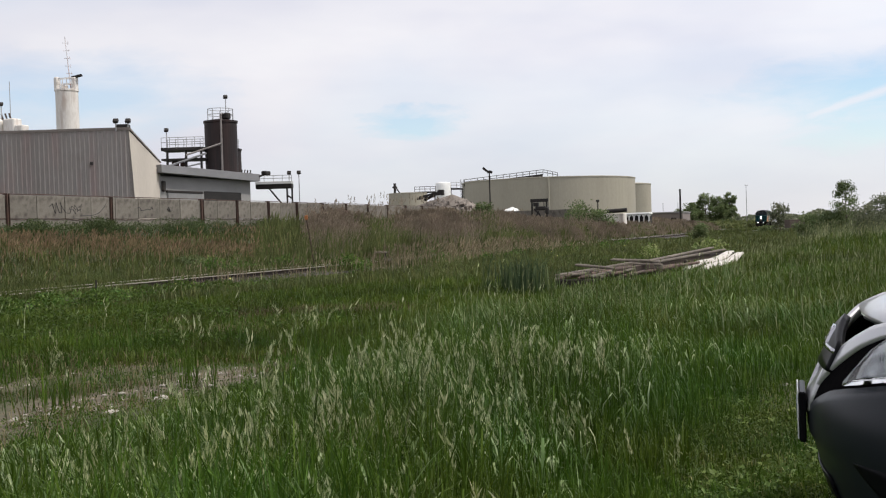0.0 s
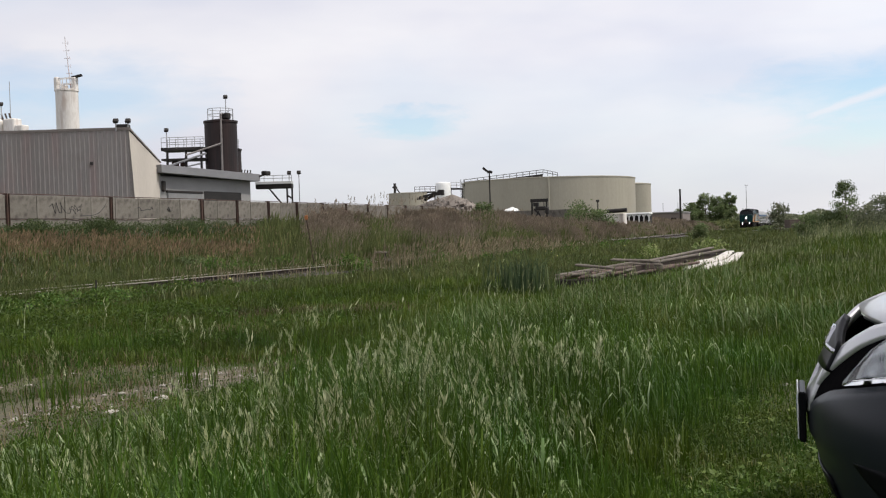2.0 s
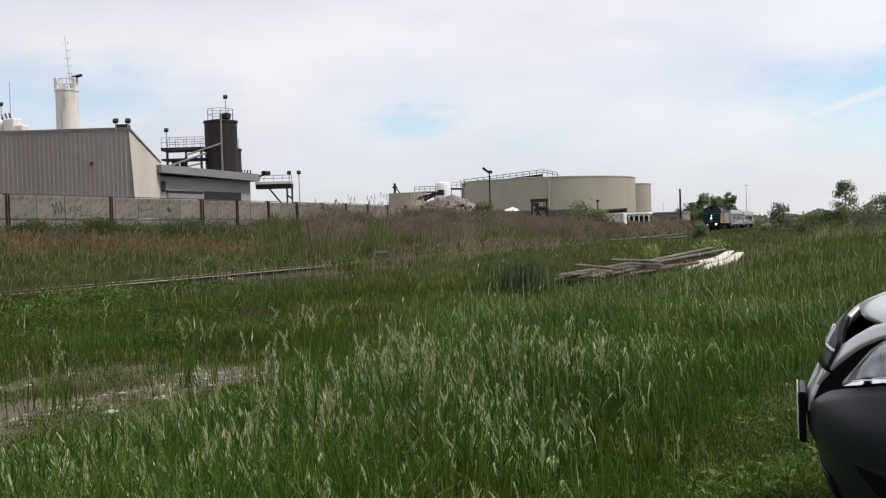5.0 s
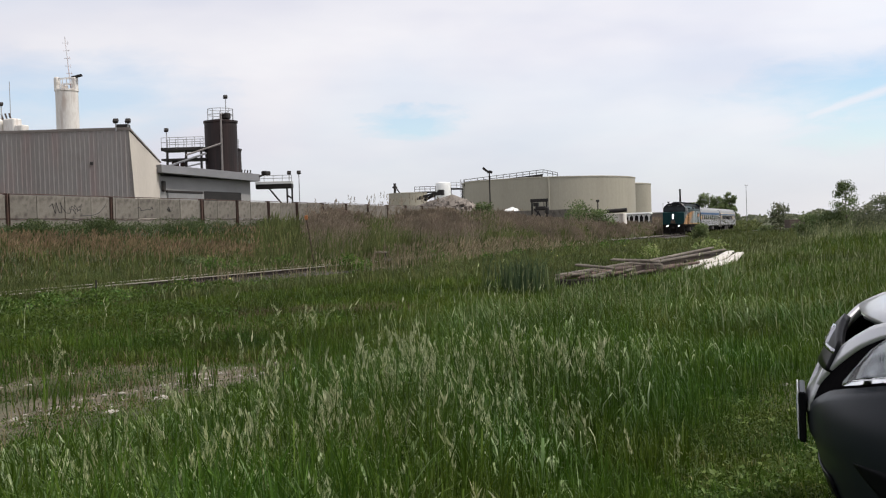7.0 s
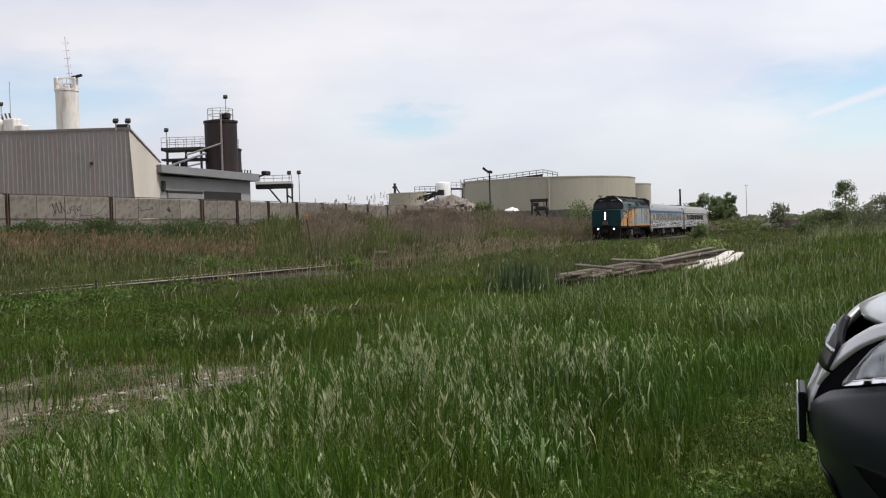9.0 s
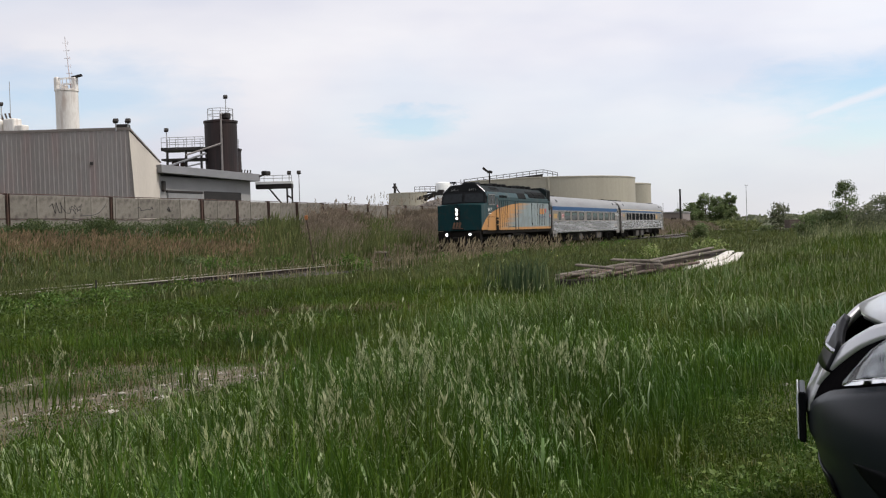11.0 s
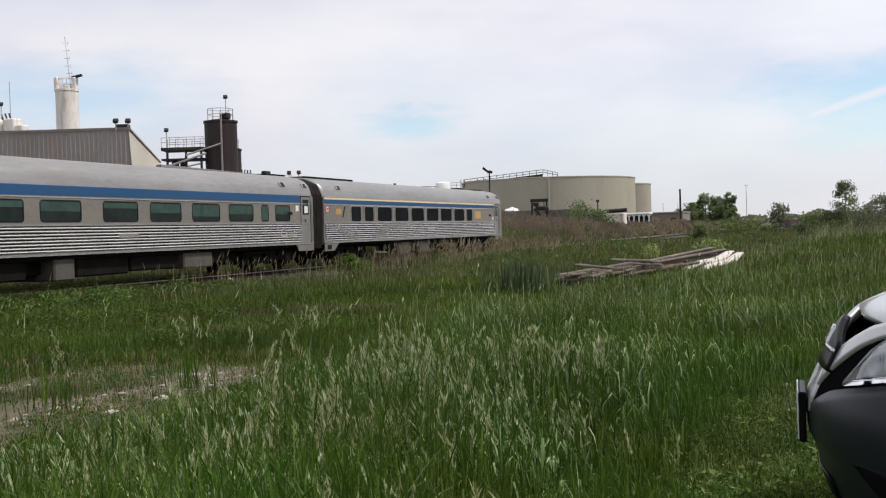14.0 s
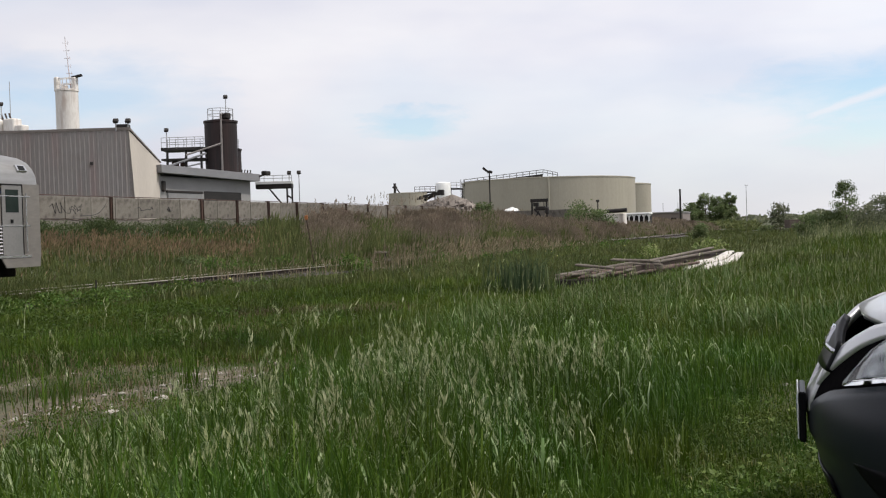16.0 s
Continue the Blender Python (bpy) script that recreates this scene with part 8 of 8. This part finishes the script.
# ---- near things: timber pile, stones, sign, van ----
def build_pile():
    """Loose timbers, a dark beam trough and rusty rails in the grass."""
    rng = random.Random(12)

    def timber(label, a, b, w, h, material, name="timber"):
        a, b = Vector(a), Vector(b)
        d = b - a
        bm = bm_new()
        box(bm, (-d.length / 2, -w / 2, -h / 2), (d.length / 2, w / 2, h / 2), 0.02)
        ob = finish(name, bm, material)
        ob.matrix_basis = Matrix.Translation((a + b) / 2) @ d.to_track_quat("X", "Z").to_matrix().to_4x4()
        return tagged(ob, label, "timber" if name == "timber" else "rail", "timber pile")
    T = "weathered grey-brown timber lying in the grass pile"
    G = M["pile_wood"]
    # long trough of two top rails, a deep brown side board and cross pieces
    timber(T, (26.0, 4.89, 0.51), (35.5, 4.41, 0.61), 0.13, 0.07, G)
    timber(T, (26.1, 4.65, 0.49), (35.0, 3.95, 0.55), 0.12, 0.07, G)
    timber("deep brown side board of the timber trough", (26.2, 4.67, 0.33), (34.9, 4.00, 0.42), 0.06, 0.25, M["brown_board"])
    timber("deep brown side board of the timber trough", (26.0, 4.93, 0.34), (35.3, 4.45, 0.44), 0.06, 0.26, M["brown_board"])
    # trough floor in near-black, painting the shade between the top rails
    timber(T, (26.4, 4.9, 0.13), (34.9, 4.3, 0.16), 0.5, 0.14, M["dark_timber"])
    timber(T, (25.75, 4.40, 0.40), (25.95, 5.15, 0.42), 0.14, 0.14, G)
    timber(T, (26.05, 4.58, 0.05), (26.08, 4.57, 0.52), 0.12, 0.12, G)
    timber(T, (29.2, 4.35, 0.05), (29.22, 4.34, 0.44), 0.09, 0.09, G)
    timber(T, (34.8, 3.9, 0.25), (35.1, 4.6, 0.27), 0.2, 0.3, G)
    # loose boards laid across and rails fanned out below them
    timber(T, (24.6, 6.27, 0.52), (24.2, 5.29, 0.44), 0.16, 0.06, G)
    timber(T, (25.5, 5.60, 0.60), (25.2, 4.55, 0.56), 0.18, 0.06, G)
    timber(T, (23.8, 6.56, 0.30), (28.0, 5.34, 0.46), 0.12, 0.07, G)
    timber(T, (23.5, 5.67, 0.28), (26.0, 4.96, 0.42), 0.12, 0.07, G)
    timber(T, (24.3, 5.30, 0.36), (25.6, 4.60, 0.42), 0.10, 0.14, M["brown_board"])
    timber(T, (23.9, 6.60, 0.10), (24.2, 4.75, 0.10), 0.22, 0.2, M["dark_timber"])
    timber(T, (27.6, 6.2, 0.12), (27.9, 4.9, 0.12), 0.22, 0.22, M["dark_timber"])
    for k in range(15):
        y = 6.55 - 0.115 * k + rng.uniform(-0.03, 0.03)
        x = 23.55 + 0.05 * k + rng.uniform(-0.2, 0.2)
        n = rng.uniform(2.6, 4.6)
        metal = k % 3 > 0
        timber("rusty rail lying in the grass pile" if metal else T, (x, y, 0.22 + 0.035 * (k % 4)), (x + n, y - n * rng.uniform(0.16, 0.34), 0.30 + 0.045 * (k % 3)),
               0.06, 0.07, M["rust_pale"] if metal else G, "loose_rail" if metal else "timber")
    for k in range(7):
        x, y = 24.0 + rng.uniform(0, 0.6), 6.3 - 0.25 * k
        timber("short broken timber end on the pile", (x, y, 0.30 + 0.03 * (k % 3)), (x + rng.uniform(0.5, 1.1), y - rng.uniform(-0.2, 0.5), 0.34 + 0.05 * (k % 2)), 0.09, 0.06, G if k % 2 else M["brown_board"])
    # white sheeted bundles at the end
    for i, (a, b, r) in enumerate((((27.4, 4.06, 0.24), (33.8, 3.54, 0.50), 0.125), ((27.3, 3.66, 0.18), (34.6, 3.30, 0.42), 0.135))):
        bm = bm_new()
        a, b = Vector(a), Vector(b)
        rings = []
        for k in range(15):
            t = k / 14
            c = a.lerp(b, t) + Vector((0, 0.06 * math.sin(t * 7 + i), 0.03 * math.sin(t * 9)))
            rad = r * (0.25 + 0.8 * math.sin(math.pi * min(1, t * 0.90 + 0.07)) ** 0.6)
            rings.append([bm.verts.new(c + Vector((0, rad * 1.25 * math.cos(q), rad * 0.7 * math.sin(q) * (1 + 0.06 * math.sin(q * 3 + k * 0.4))))) for q in (2 * math.pi * j / 12 for j in range(12))])
        for p, q in zip(rings, rings[1:]):
            for j in range(12):
                bm.faces.new((p[j], p[(j + 1) % 12], q[(j + 1) % 12], q[j]))
        bm.faces.new(rings[0][::-1])
        bm.faces.new(rings[-1])
        bmesh.ops.recalc_face_normals(bm, faces=bm.faces[:])
        ob = finish("wrapped_sack", bm, M["sack"], True)
        tagged(ob, "long white plastic-wrapped bundle beside the timbers", "bundle", "timber pile")
    timber("thin dark stick lying on the white bundles", (31.6, 4.02, 0.50), (33.1, 3.42, 0.50), 0.05, 0.04, M["dark_timber"])
    timber("short rusty rail end in the tall grass", (41.0, 1.86, 0.12), (44.5, 1.70, 0.30), 0.12, 0.10, M["rust"], "loose_rail")
    timber("pale broken board on a low stake beside the rails", (45.97, 21.8, 0.52), (47.43, 21.8, 0.47), 0.05, 0.09, M["pile_wood"])
    timber("pale broken board on a low stake beside the rails", (46.99, 21.75, 0.09), (48.01, 21.8, 0.08), 0.05, 0.09, M["pile_wood"])
    timber("dark low stake holding broken boards", (47.33, 21.87, -0.4), (47.35, 21.87, 0.49), 0.10, 0.10, M["dark_timber"])
    # dark timber stack by the far bushes
    timber("dark low timber stack far down the line", (106.0, 6.0, 1.15), (107.3, 3.9, 1.15), 1.0, 0.8, M["wood"])


def build_stones():
    rng = random.Random(15)
    base = []
    for k in range(5):
        bm = bm_new()
        bmesh.ops.create_icosphere(bm, subdivisions=2, radius=1.0)
        for v in bm.verts:
            v.co *= 1 + 0.35 * noise.noise(v.co * 1.4 + Vector((k * 7, 0, 0)))
            v.co.z *= 0.45
        me = bpy.data.meshes.new("stone")
        bm.to_mesh(me)
        bm.free()
        me.materials.append(M["stone"])
        base.append(me)
    big = [(6.1, 5.94, 0.06), (6.35, 5.85, 0.045), (6.68, 6.08, 0.055), (6.75, 5.95, 0.04), (7.05, 5.33, 0.08), (7.2, 5.42, 0.06), (8.94, 6.32, 0.05), (9.4, 7.85, 0.06), (8.6, 7.6, 0.05),
           (7.8, 7.43, 0.05), (8.95, 0.54, 0.05), (5.88, 1.35, 0.04), (8.07, 0.87, 0.03), (7.3, 0.9, 0.03), (6.4, 5.3, 0.06)]
    spots = [(x, y, s) for x, y, s in big]
    for k in range(170):
        x = rng.uniform(4.5, 10.2)
        y = (6.0 if rng.random() < 0.7 else 7.65) + rng.gauss(0, 0.34)
        spots.append((x, y, 0.010 + 0.030 * rng.random() ** 3))
    for x, y, s in spots:
        ob = new("stone", rng.choice(base))
        ob.location = (x, y, float(ground_z(x, y)) + s * 0.15)
        ob.rotation_euler[2] = rng.uniform(0, 6)
        ob.scale = (s * rng.uniform(0.8, 1.5), s, s * rng.uniform(0.7, 1.1))
        tagged(ob, "pale angular stone on the dirt track", "stone", "stones on the dirt track")


def build_sign():
    s = thing("track_sign", "small orange marker on a leaning steel pole", "sign", pose(46.4, 25.4, 0.0, -9, 0, 0))
    bm = bm_new()
    rod(bm, (0, 0, -0.4), (0, 0, 2.45), 0.03, 6)
    part("pole", bm, M["rust"], s)
    bm = bm_new()
    box(bm, (-0.03, -0.10, 2.26), (0.02, 0.09, 2.49), 0.06)
    part("marker", bm, mat("orange_marker", (0.45, 0.17, 0.05), (0.35, 0.13, 0.04)), s, "faded orange marker plate")
    p = thing("stake", "thin dark stake beside the rails", "stake", pose(25.6, 21.6, -0.35))
    bm = bm_new()
    rod(bm, (0, 0, 0), (0.05, 0.02, 0.62), 0.025, 6)
    part("stake_rod", bm, M["steel_dark"], p)


VAN_MATS = {
    "silver": mat("silver_paint", (0.52, 0.52, 0.535), (0.47, 0.47, 0.485), 0.28, 0.4, 200, 3, 0.02, coat=0.6),
    "char": mat("charcoal_plastic", (0.0105, 0.013, 0.0175), (0.0135, 0.016, 0.021), 0.36, 0, 120, 2, 0.03, spec=0.3),
    "dark": mat("black_trim", (0.004, 0.004, 0.005), (0.007, 0.007, 0.008), 0.30, 0, 60, 2, 0.02, spec=0.06),
    "bezel": mat("lamp_bezel", (0.004, 0.004, 0.0045), (0.007, 0.0065, 0.007), 0.7, 0, 40, 2, 0.02, spec=0.0),
    "chrome": mat("chrome", (0.52, 0.52, 0.54), (0.42, 0.42, 0.44), 0.16, 1.0, 20, 1, 0),
    "lens": mat("lamp_reflector", (0.50, 0.51, 0.53), (0.10, 0.105, 0.11), 0.2, 0.6, 26, 14, 0.6),
    "tyre": mat("tyre_rubber", (0.02, 0.02, 0.02), (0.03, 0.03, 0.03), 0.85, 0, 60, 3, 0.2),
    "glass": mat("van_glass", (0.012, 0.014, 0.015), (0.015, 0.018, 0.019), 0.04, 0, 4, 1, 0, spec=0.6),
}


def clear_lens():
    m = bpy.data.materials.new("clear_lens")
    m.use_nodes = True
    b = m.node_tree.nodes["Principled BSDF"]
    b.inputs["Base Color"].default_value = (0.95, 0.97, 0.98, 1)
    b.inputs["Roughness"].default_value = 0.03
    b.inputs["Transmission Weight"].default_value = 1.0
    b.inputs["IOR"].default_value = 1.25
    return m


def build_van():
    V = thing("van", "silver minivan with charcoal bumper parked on the grass", "van", pose(VAN_AT[0], VAN_AT[1], 0.04, 0, 0, VAN_TURN))
    HZ = [0.20, 0.26, 0.33, 0.42, 0.50, 0.53, 0.66, 0.74, 0.94, 1.04, 1.12]
    HF = [-0.17, -0.105, -0.075, -0.043, -0.022, -0.002, 0.0, -0.035, -0.13, -0.20, -0.30]

    def face(u, z, off=0.0):
        k = abs(u) / 0.95
        f = float(np.interp(z, HZ, HF)) - 0.22 * k ** 2 - 0.25 * k ** 5
        return Vector((u, f + off, z))

    def patch(name, u0, u1, zlo, zhi, off, material, label="", nu=16, nz=7, parent=None, thick=0.03):
        bm = bm_new()
        grid = []
        for i in range(nu + 1):
            u = u0 + (u1 - u0) * i / nu
            a, b = zlo(u), zhi(u)
            grid.append([bm.verts.new(face(u, a + (b - a) * j / nz, off)) for j in range(nz + 1)])
        for i in range(nu):
            for j in range(nz):
                bm.faces.new((grid[i][j], grid[i + 1][j], grid[i + 1][j + 1], grid[i][j + 1]))
        bmesh.ops.recalc_face_normals(bm, faces=bm.faces[:])
        r = bmesh.ops.solidify(bm, geom=bm.faces[:], thickness=thick)
        bmesh.ops.recalc_face_normals(bm, faces=bm.faces[:])
        return part(name, bm, material, parent or V, label, True)
    U = (0.03, 0.1, 0.2, 0.3, 0.4, 0.5, 0.6, 0.7, 0.9)
    top = lambda u: float(np.interp(abs(u), U, (0.61, 0.62, 0.648, 0.696, 0.736, 0.76, 0.78, 0.804, 0.844)))
    under = lambda u: float(np.interp(abs(u), U, (0.61, 0.645, 0.740, 0.812, 0.868, 0.925, 0.972, 0.997, 1.022)))
    patch("bumper", -0.95, 0.95, lambda u: 0.22, top, 0.0, VAN_MATS["char"], "charcoal plastic bumper", 32, 12)
    for s in (-1, 1):
        patch("lower_intake", s * 0.64, s * 0.92, lambda u: float(np.interp(abs(u), (0.64, 0.72, 0.80), (0.50, 0.41, 0.28))), lambda u: 0.515, 0.003, VAN_MATS["dark"], "black lower air intake", 10, 4, None, 0.008)
    patch("centre_intake", -0.36, 0.36, lambda u: 0.28, lambda u: 0.40, 0.003, VAN_MATS["dark"], "", 12, 3, None, 0.008)
    band = lambda u: float(np.interp(abs(u), U, (0.704, 0.76, 0.828, 0.896, 0.948, 1.0, 1.02, 1.044, 1.064)))
    for s in (-1, 1):
        # silver sweep, dark lamp housing below it, lamp inside
        patch("front_wing", s * 0.04, s * 0.95, lambda u: under(u) - 0.004, band, 0.004, VAN_MATS["silver"], "silver sweep over the headlight", 20, 4)
        h = patch("headlight", s * 0.19, s * 0.93, lambda u: top(u) - 0.01, lambda u: max(top(u) + 0.005, under(u) + 0.006), -0.010, VAN_MATS["bezel"], "dark-bezelled headlight", 20, 5)
        patch("reflector", s * 0.57, s * 0.88, lambda u: top(u) + 0.022, lambda u: under(u) - 0.035 - 0.10 * max(0, 0.62 - abs(u)) / 0.08, 0.000, VAN_MATS["lens"], "bright lamp reflector", 10, 4, h, 0.02)
        patch("lamp_cover", s * 0.52, s * 0.90, lambda u: top(u) + 0.012, lambda u: under(u) - 0.02 - 0.10 * max(0, 0.62 - abs(u)) / 0.08, 0.014, clear_lens(), "clear lamp cover", 10, 4, h, 0.006)
        patch("silver_corner", s * 0.0, s * 0.20, lambda u: top(u) - 0.02, lambda u: band(u) + 0.0, 0.006, VAN_MATS["silver"], "", 6, 3)
    patch("grille", -0.30, 0.30, lambda u: 0.80, lambda u: 1.0 - 0.10 * (abs(u) / 0.3), 0.014, VAN_MATS["dark"], "black grille", 12, 5)
    patch("grille_bar", -0.28, 0.28, lambda u: 0.87, lambda u: 0.885, 0.024, VAN_MATS["chrome"], "chrome grille bar", 10, 1)
    patch("emblem", -0.045, 0.045, lambda u: 0.87, lambda u: 0.955, 0.026, VAN_MATS["chrome"], "plain chrome emblem", 6, 4)
    # plate on its bracket
    bm = bm_new()
    box(bm, (-0.17, 0.004, 0.49), (0.17, 0.032, 0.695), 0.006)
    pb = part("plate_bracket", bm, VAN_MATS["dark"], V, "black plate bracket")
    bm = bm_new()
    box(bm, (-0.155, 0.032, 0.50), (0.155, 0.038, 0.70), 0.004)
    pl = part("number_plate", bm, M["white"], pb, "white number plate")
    bm = bm_new()
    for k in range(3):
        box(bm, (-0.11 + k * 0.08, 0.038, 0.58), (-0.05 + k * 0.08, 0.041, 0.64), 0)
    part("plate_bars", bm, TM["slate"], pl, "dark bars")
    # bonnet
    bm = bm_new()
    rows = []
    for j in range(9):
        t = j / 8
        y = -0.22 - 0.90 * t
        row = []
        for i in range(21):
            u = -0.86 + 1.72 * i / 20
            k = abs(u) / 0.86
            row.append(bm.verts.new((u, y - (0.09 * k ** 2 + 0.16 * k ** 4) * (1 - t), 1.01 + 0.20 * t ** 0.75 - 0.055 * k ** 3 + 0.012 * (1 - abs(2 * k - 1)))))
        rows.append(row)
    for a, b in zip(rows, rows[1:]):
        for i in range(20):
            bm.faces.new((a[i], a[i + 1], b[i + 1], b[i]))
    bmesh.ops.recalc_face_normals(bm, faces=bm.faces[:])
    bmesh.ops.solidify(bm, geom=bm.faces[:], thickness=0.03)
    bmesh.ops.recalc_face_normals(bm, faces=bm.faces[:])
    part("bonnet", bm, VAN_MATS["silver"], V, "silver bonnet", True)
    # rest of the body behind
    bm = bm_new()
    prism(bm, [(-0.75, 0.28), (-0.75, 0.70), (-0.80, 1.0), (-1.05, 1.16), (-1.9, 1.72), (-2.3, 1.78), (-4.4, 1.74), (-4.85, 1.1), (-4.9, 0.5), (-4.8, 0.28)], -0.92, 0.92)
    bmesh.ops.bevel(bm, geom=bm.edges[:], offset=0.06, segments=3, affect="EDGES", profile=0.5)
    part("body", bm, VAN_MATS["silver"], V, "silver van body", True)
    bm = bm_new()
    prism(bm, [(-1.13, 1.215), (-1.115, 1.235), (-1.86, 1.715), (-1.88, 1.695)], -0.78, 0.78)
    part("windscreen", bm, VAN_MATS["glass"], V)
    for s in (-1, 1):
        x0, x1 = s * 0.90, s * 0.928
        for a in ([(-1.45, 1.15), (-1.95, 1.62), (-2.55, 1.66), (-2.55, 1.12)], [(-2.62, 1.12), (-2.62, 1.66), (-3.55, 1.64), (-3.55, 1.12)], [(-3.62, 1.12), (-3.62, 1.64), (-4.3, 1.62), (-4.55, 1.12)]):
            bm = bm_new()
            prism(bm, a, min(x0, x1), max(x0, x1))
            part("side_window", bm, VAN_MATS["glass"], V)
        for y in (-1.0, -3.95):
            bm = bm_new()
            rot = Matrix.Translation((s * 0.83, y, 0.33)) @ Matrix.Rotation(math.pi / 2, 4, "Y")
            bmesh.ops.create_cone(bm, cap_ends=True, segments=28, radius1=0.33, radius2=0.33, depth=0.22, matrix=rot)
            tyre = part("wheel", bm, VAN_MATS["tyre"], V)
            bm = bm_new()
            bmesh.ops.create_cone(bm, cap_ends=True, segments=20, radius1=0.21, radius2=0.19, depth=0.235, matrix=rot)
            part("rim", bm, VAN_MATS["chrome"], tyre)
    return V


VAN_AT, VAN_TURN = (4.60, 0.20), 3
build_pile()
build_stones()
build_sign()
build_van()


# ---- what moves ----
def motions():
    marks = [0.5 * k for k in range(33)]
    for ob, off in ((loco, 0.0), (coach_a, 17.3), (coach_b, 43.5)):
        walk(ob, [(t, pose(START + off - SPEED * t, TRACK_Y, 0)) for t in marks])
    for t, x, y, z, i in tussocks:
        rows = []
        for k in range(41):
            s = 0.4 * k
            gust = 0.6 + 0.4 * math.sin(s * 0.9 + x)
            rows.append((s, pose(x, y, z, -3 - 5.5 * gust * math.sin(s * 3.1 + i * 1.3 + x), -1.5 + 3.0 * gust * math.sin(s * 2.3 + i * 2.1), 40 * i if i >= 4 else 0)))
        walk(t, rows)
    for wheels, r in ((loco_wheels, 0.508), (wheels_a, 0.46), (wheels_b, 0.46)):
        for w in wheels:
            x, y, z = w.location
            turn = math.degrees(SPEED / FPS / r)
            walk(w, [(k / FPS, pose(x, y, z, 0, -turn * k, 0)) for k in range(481)])


motions()
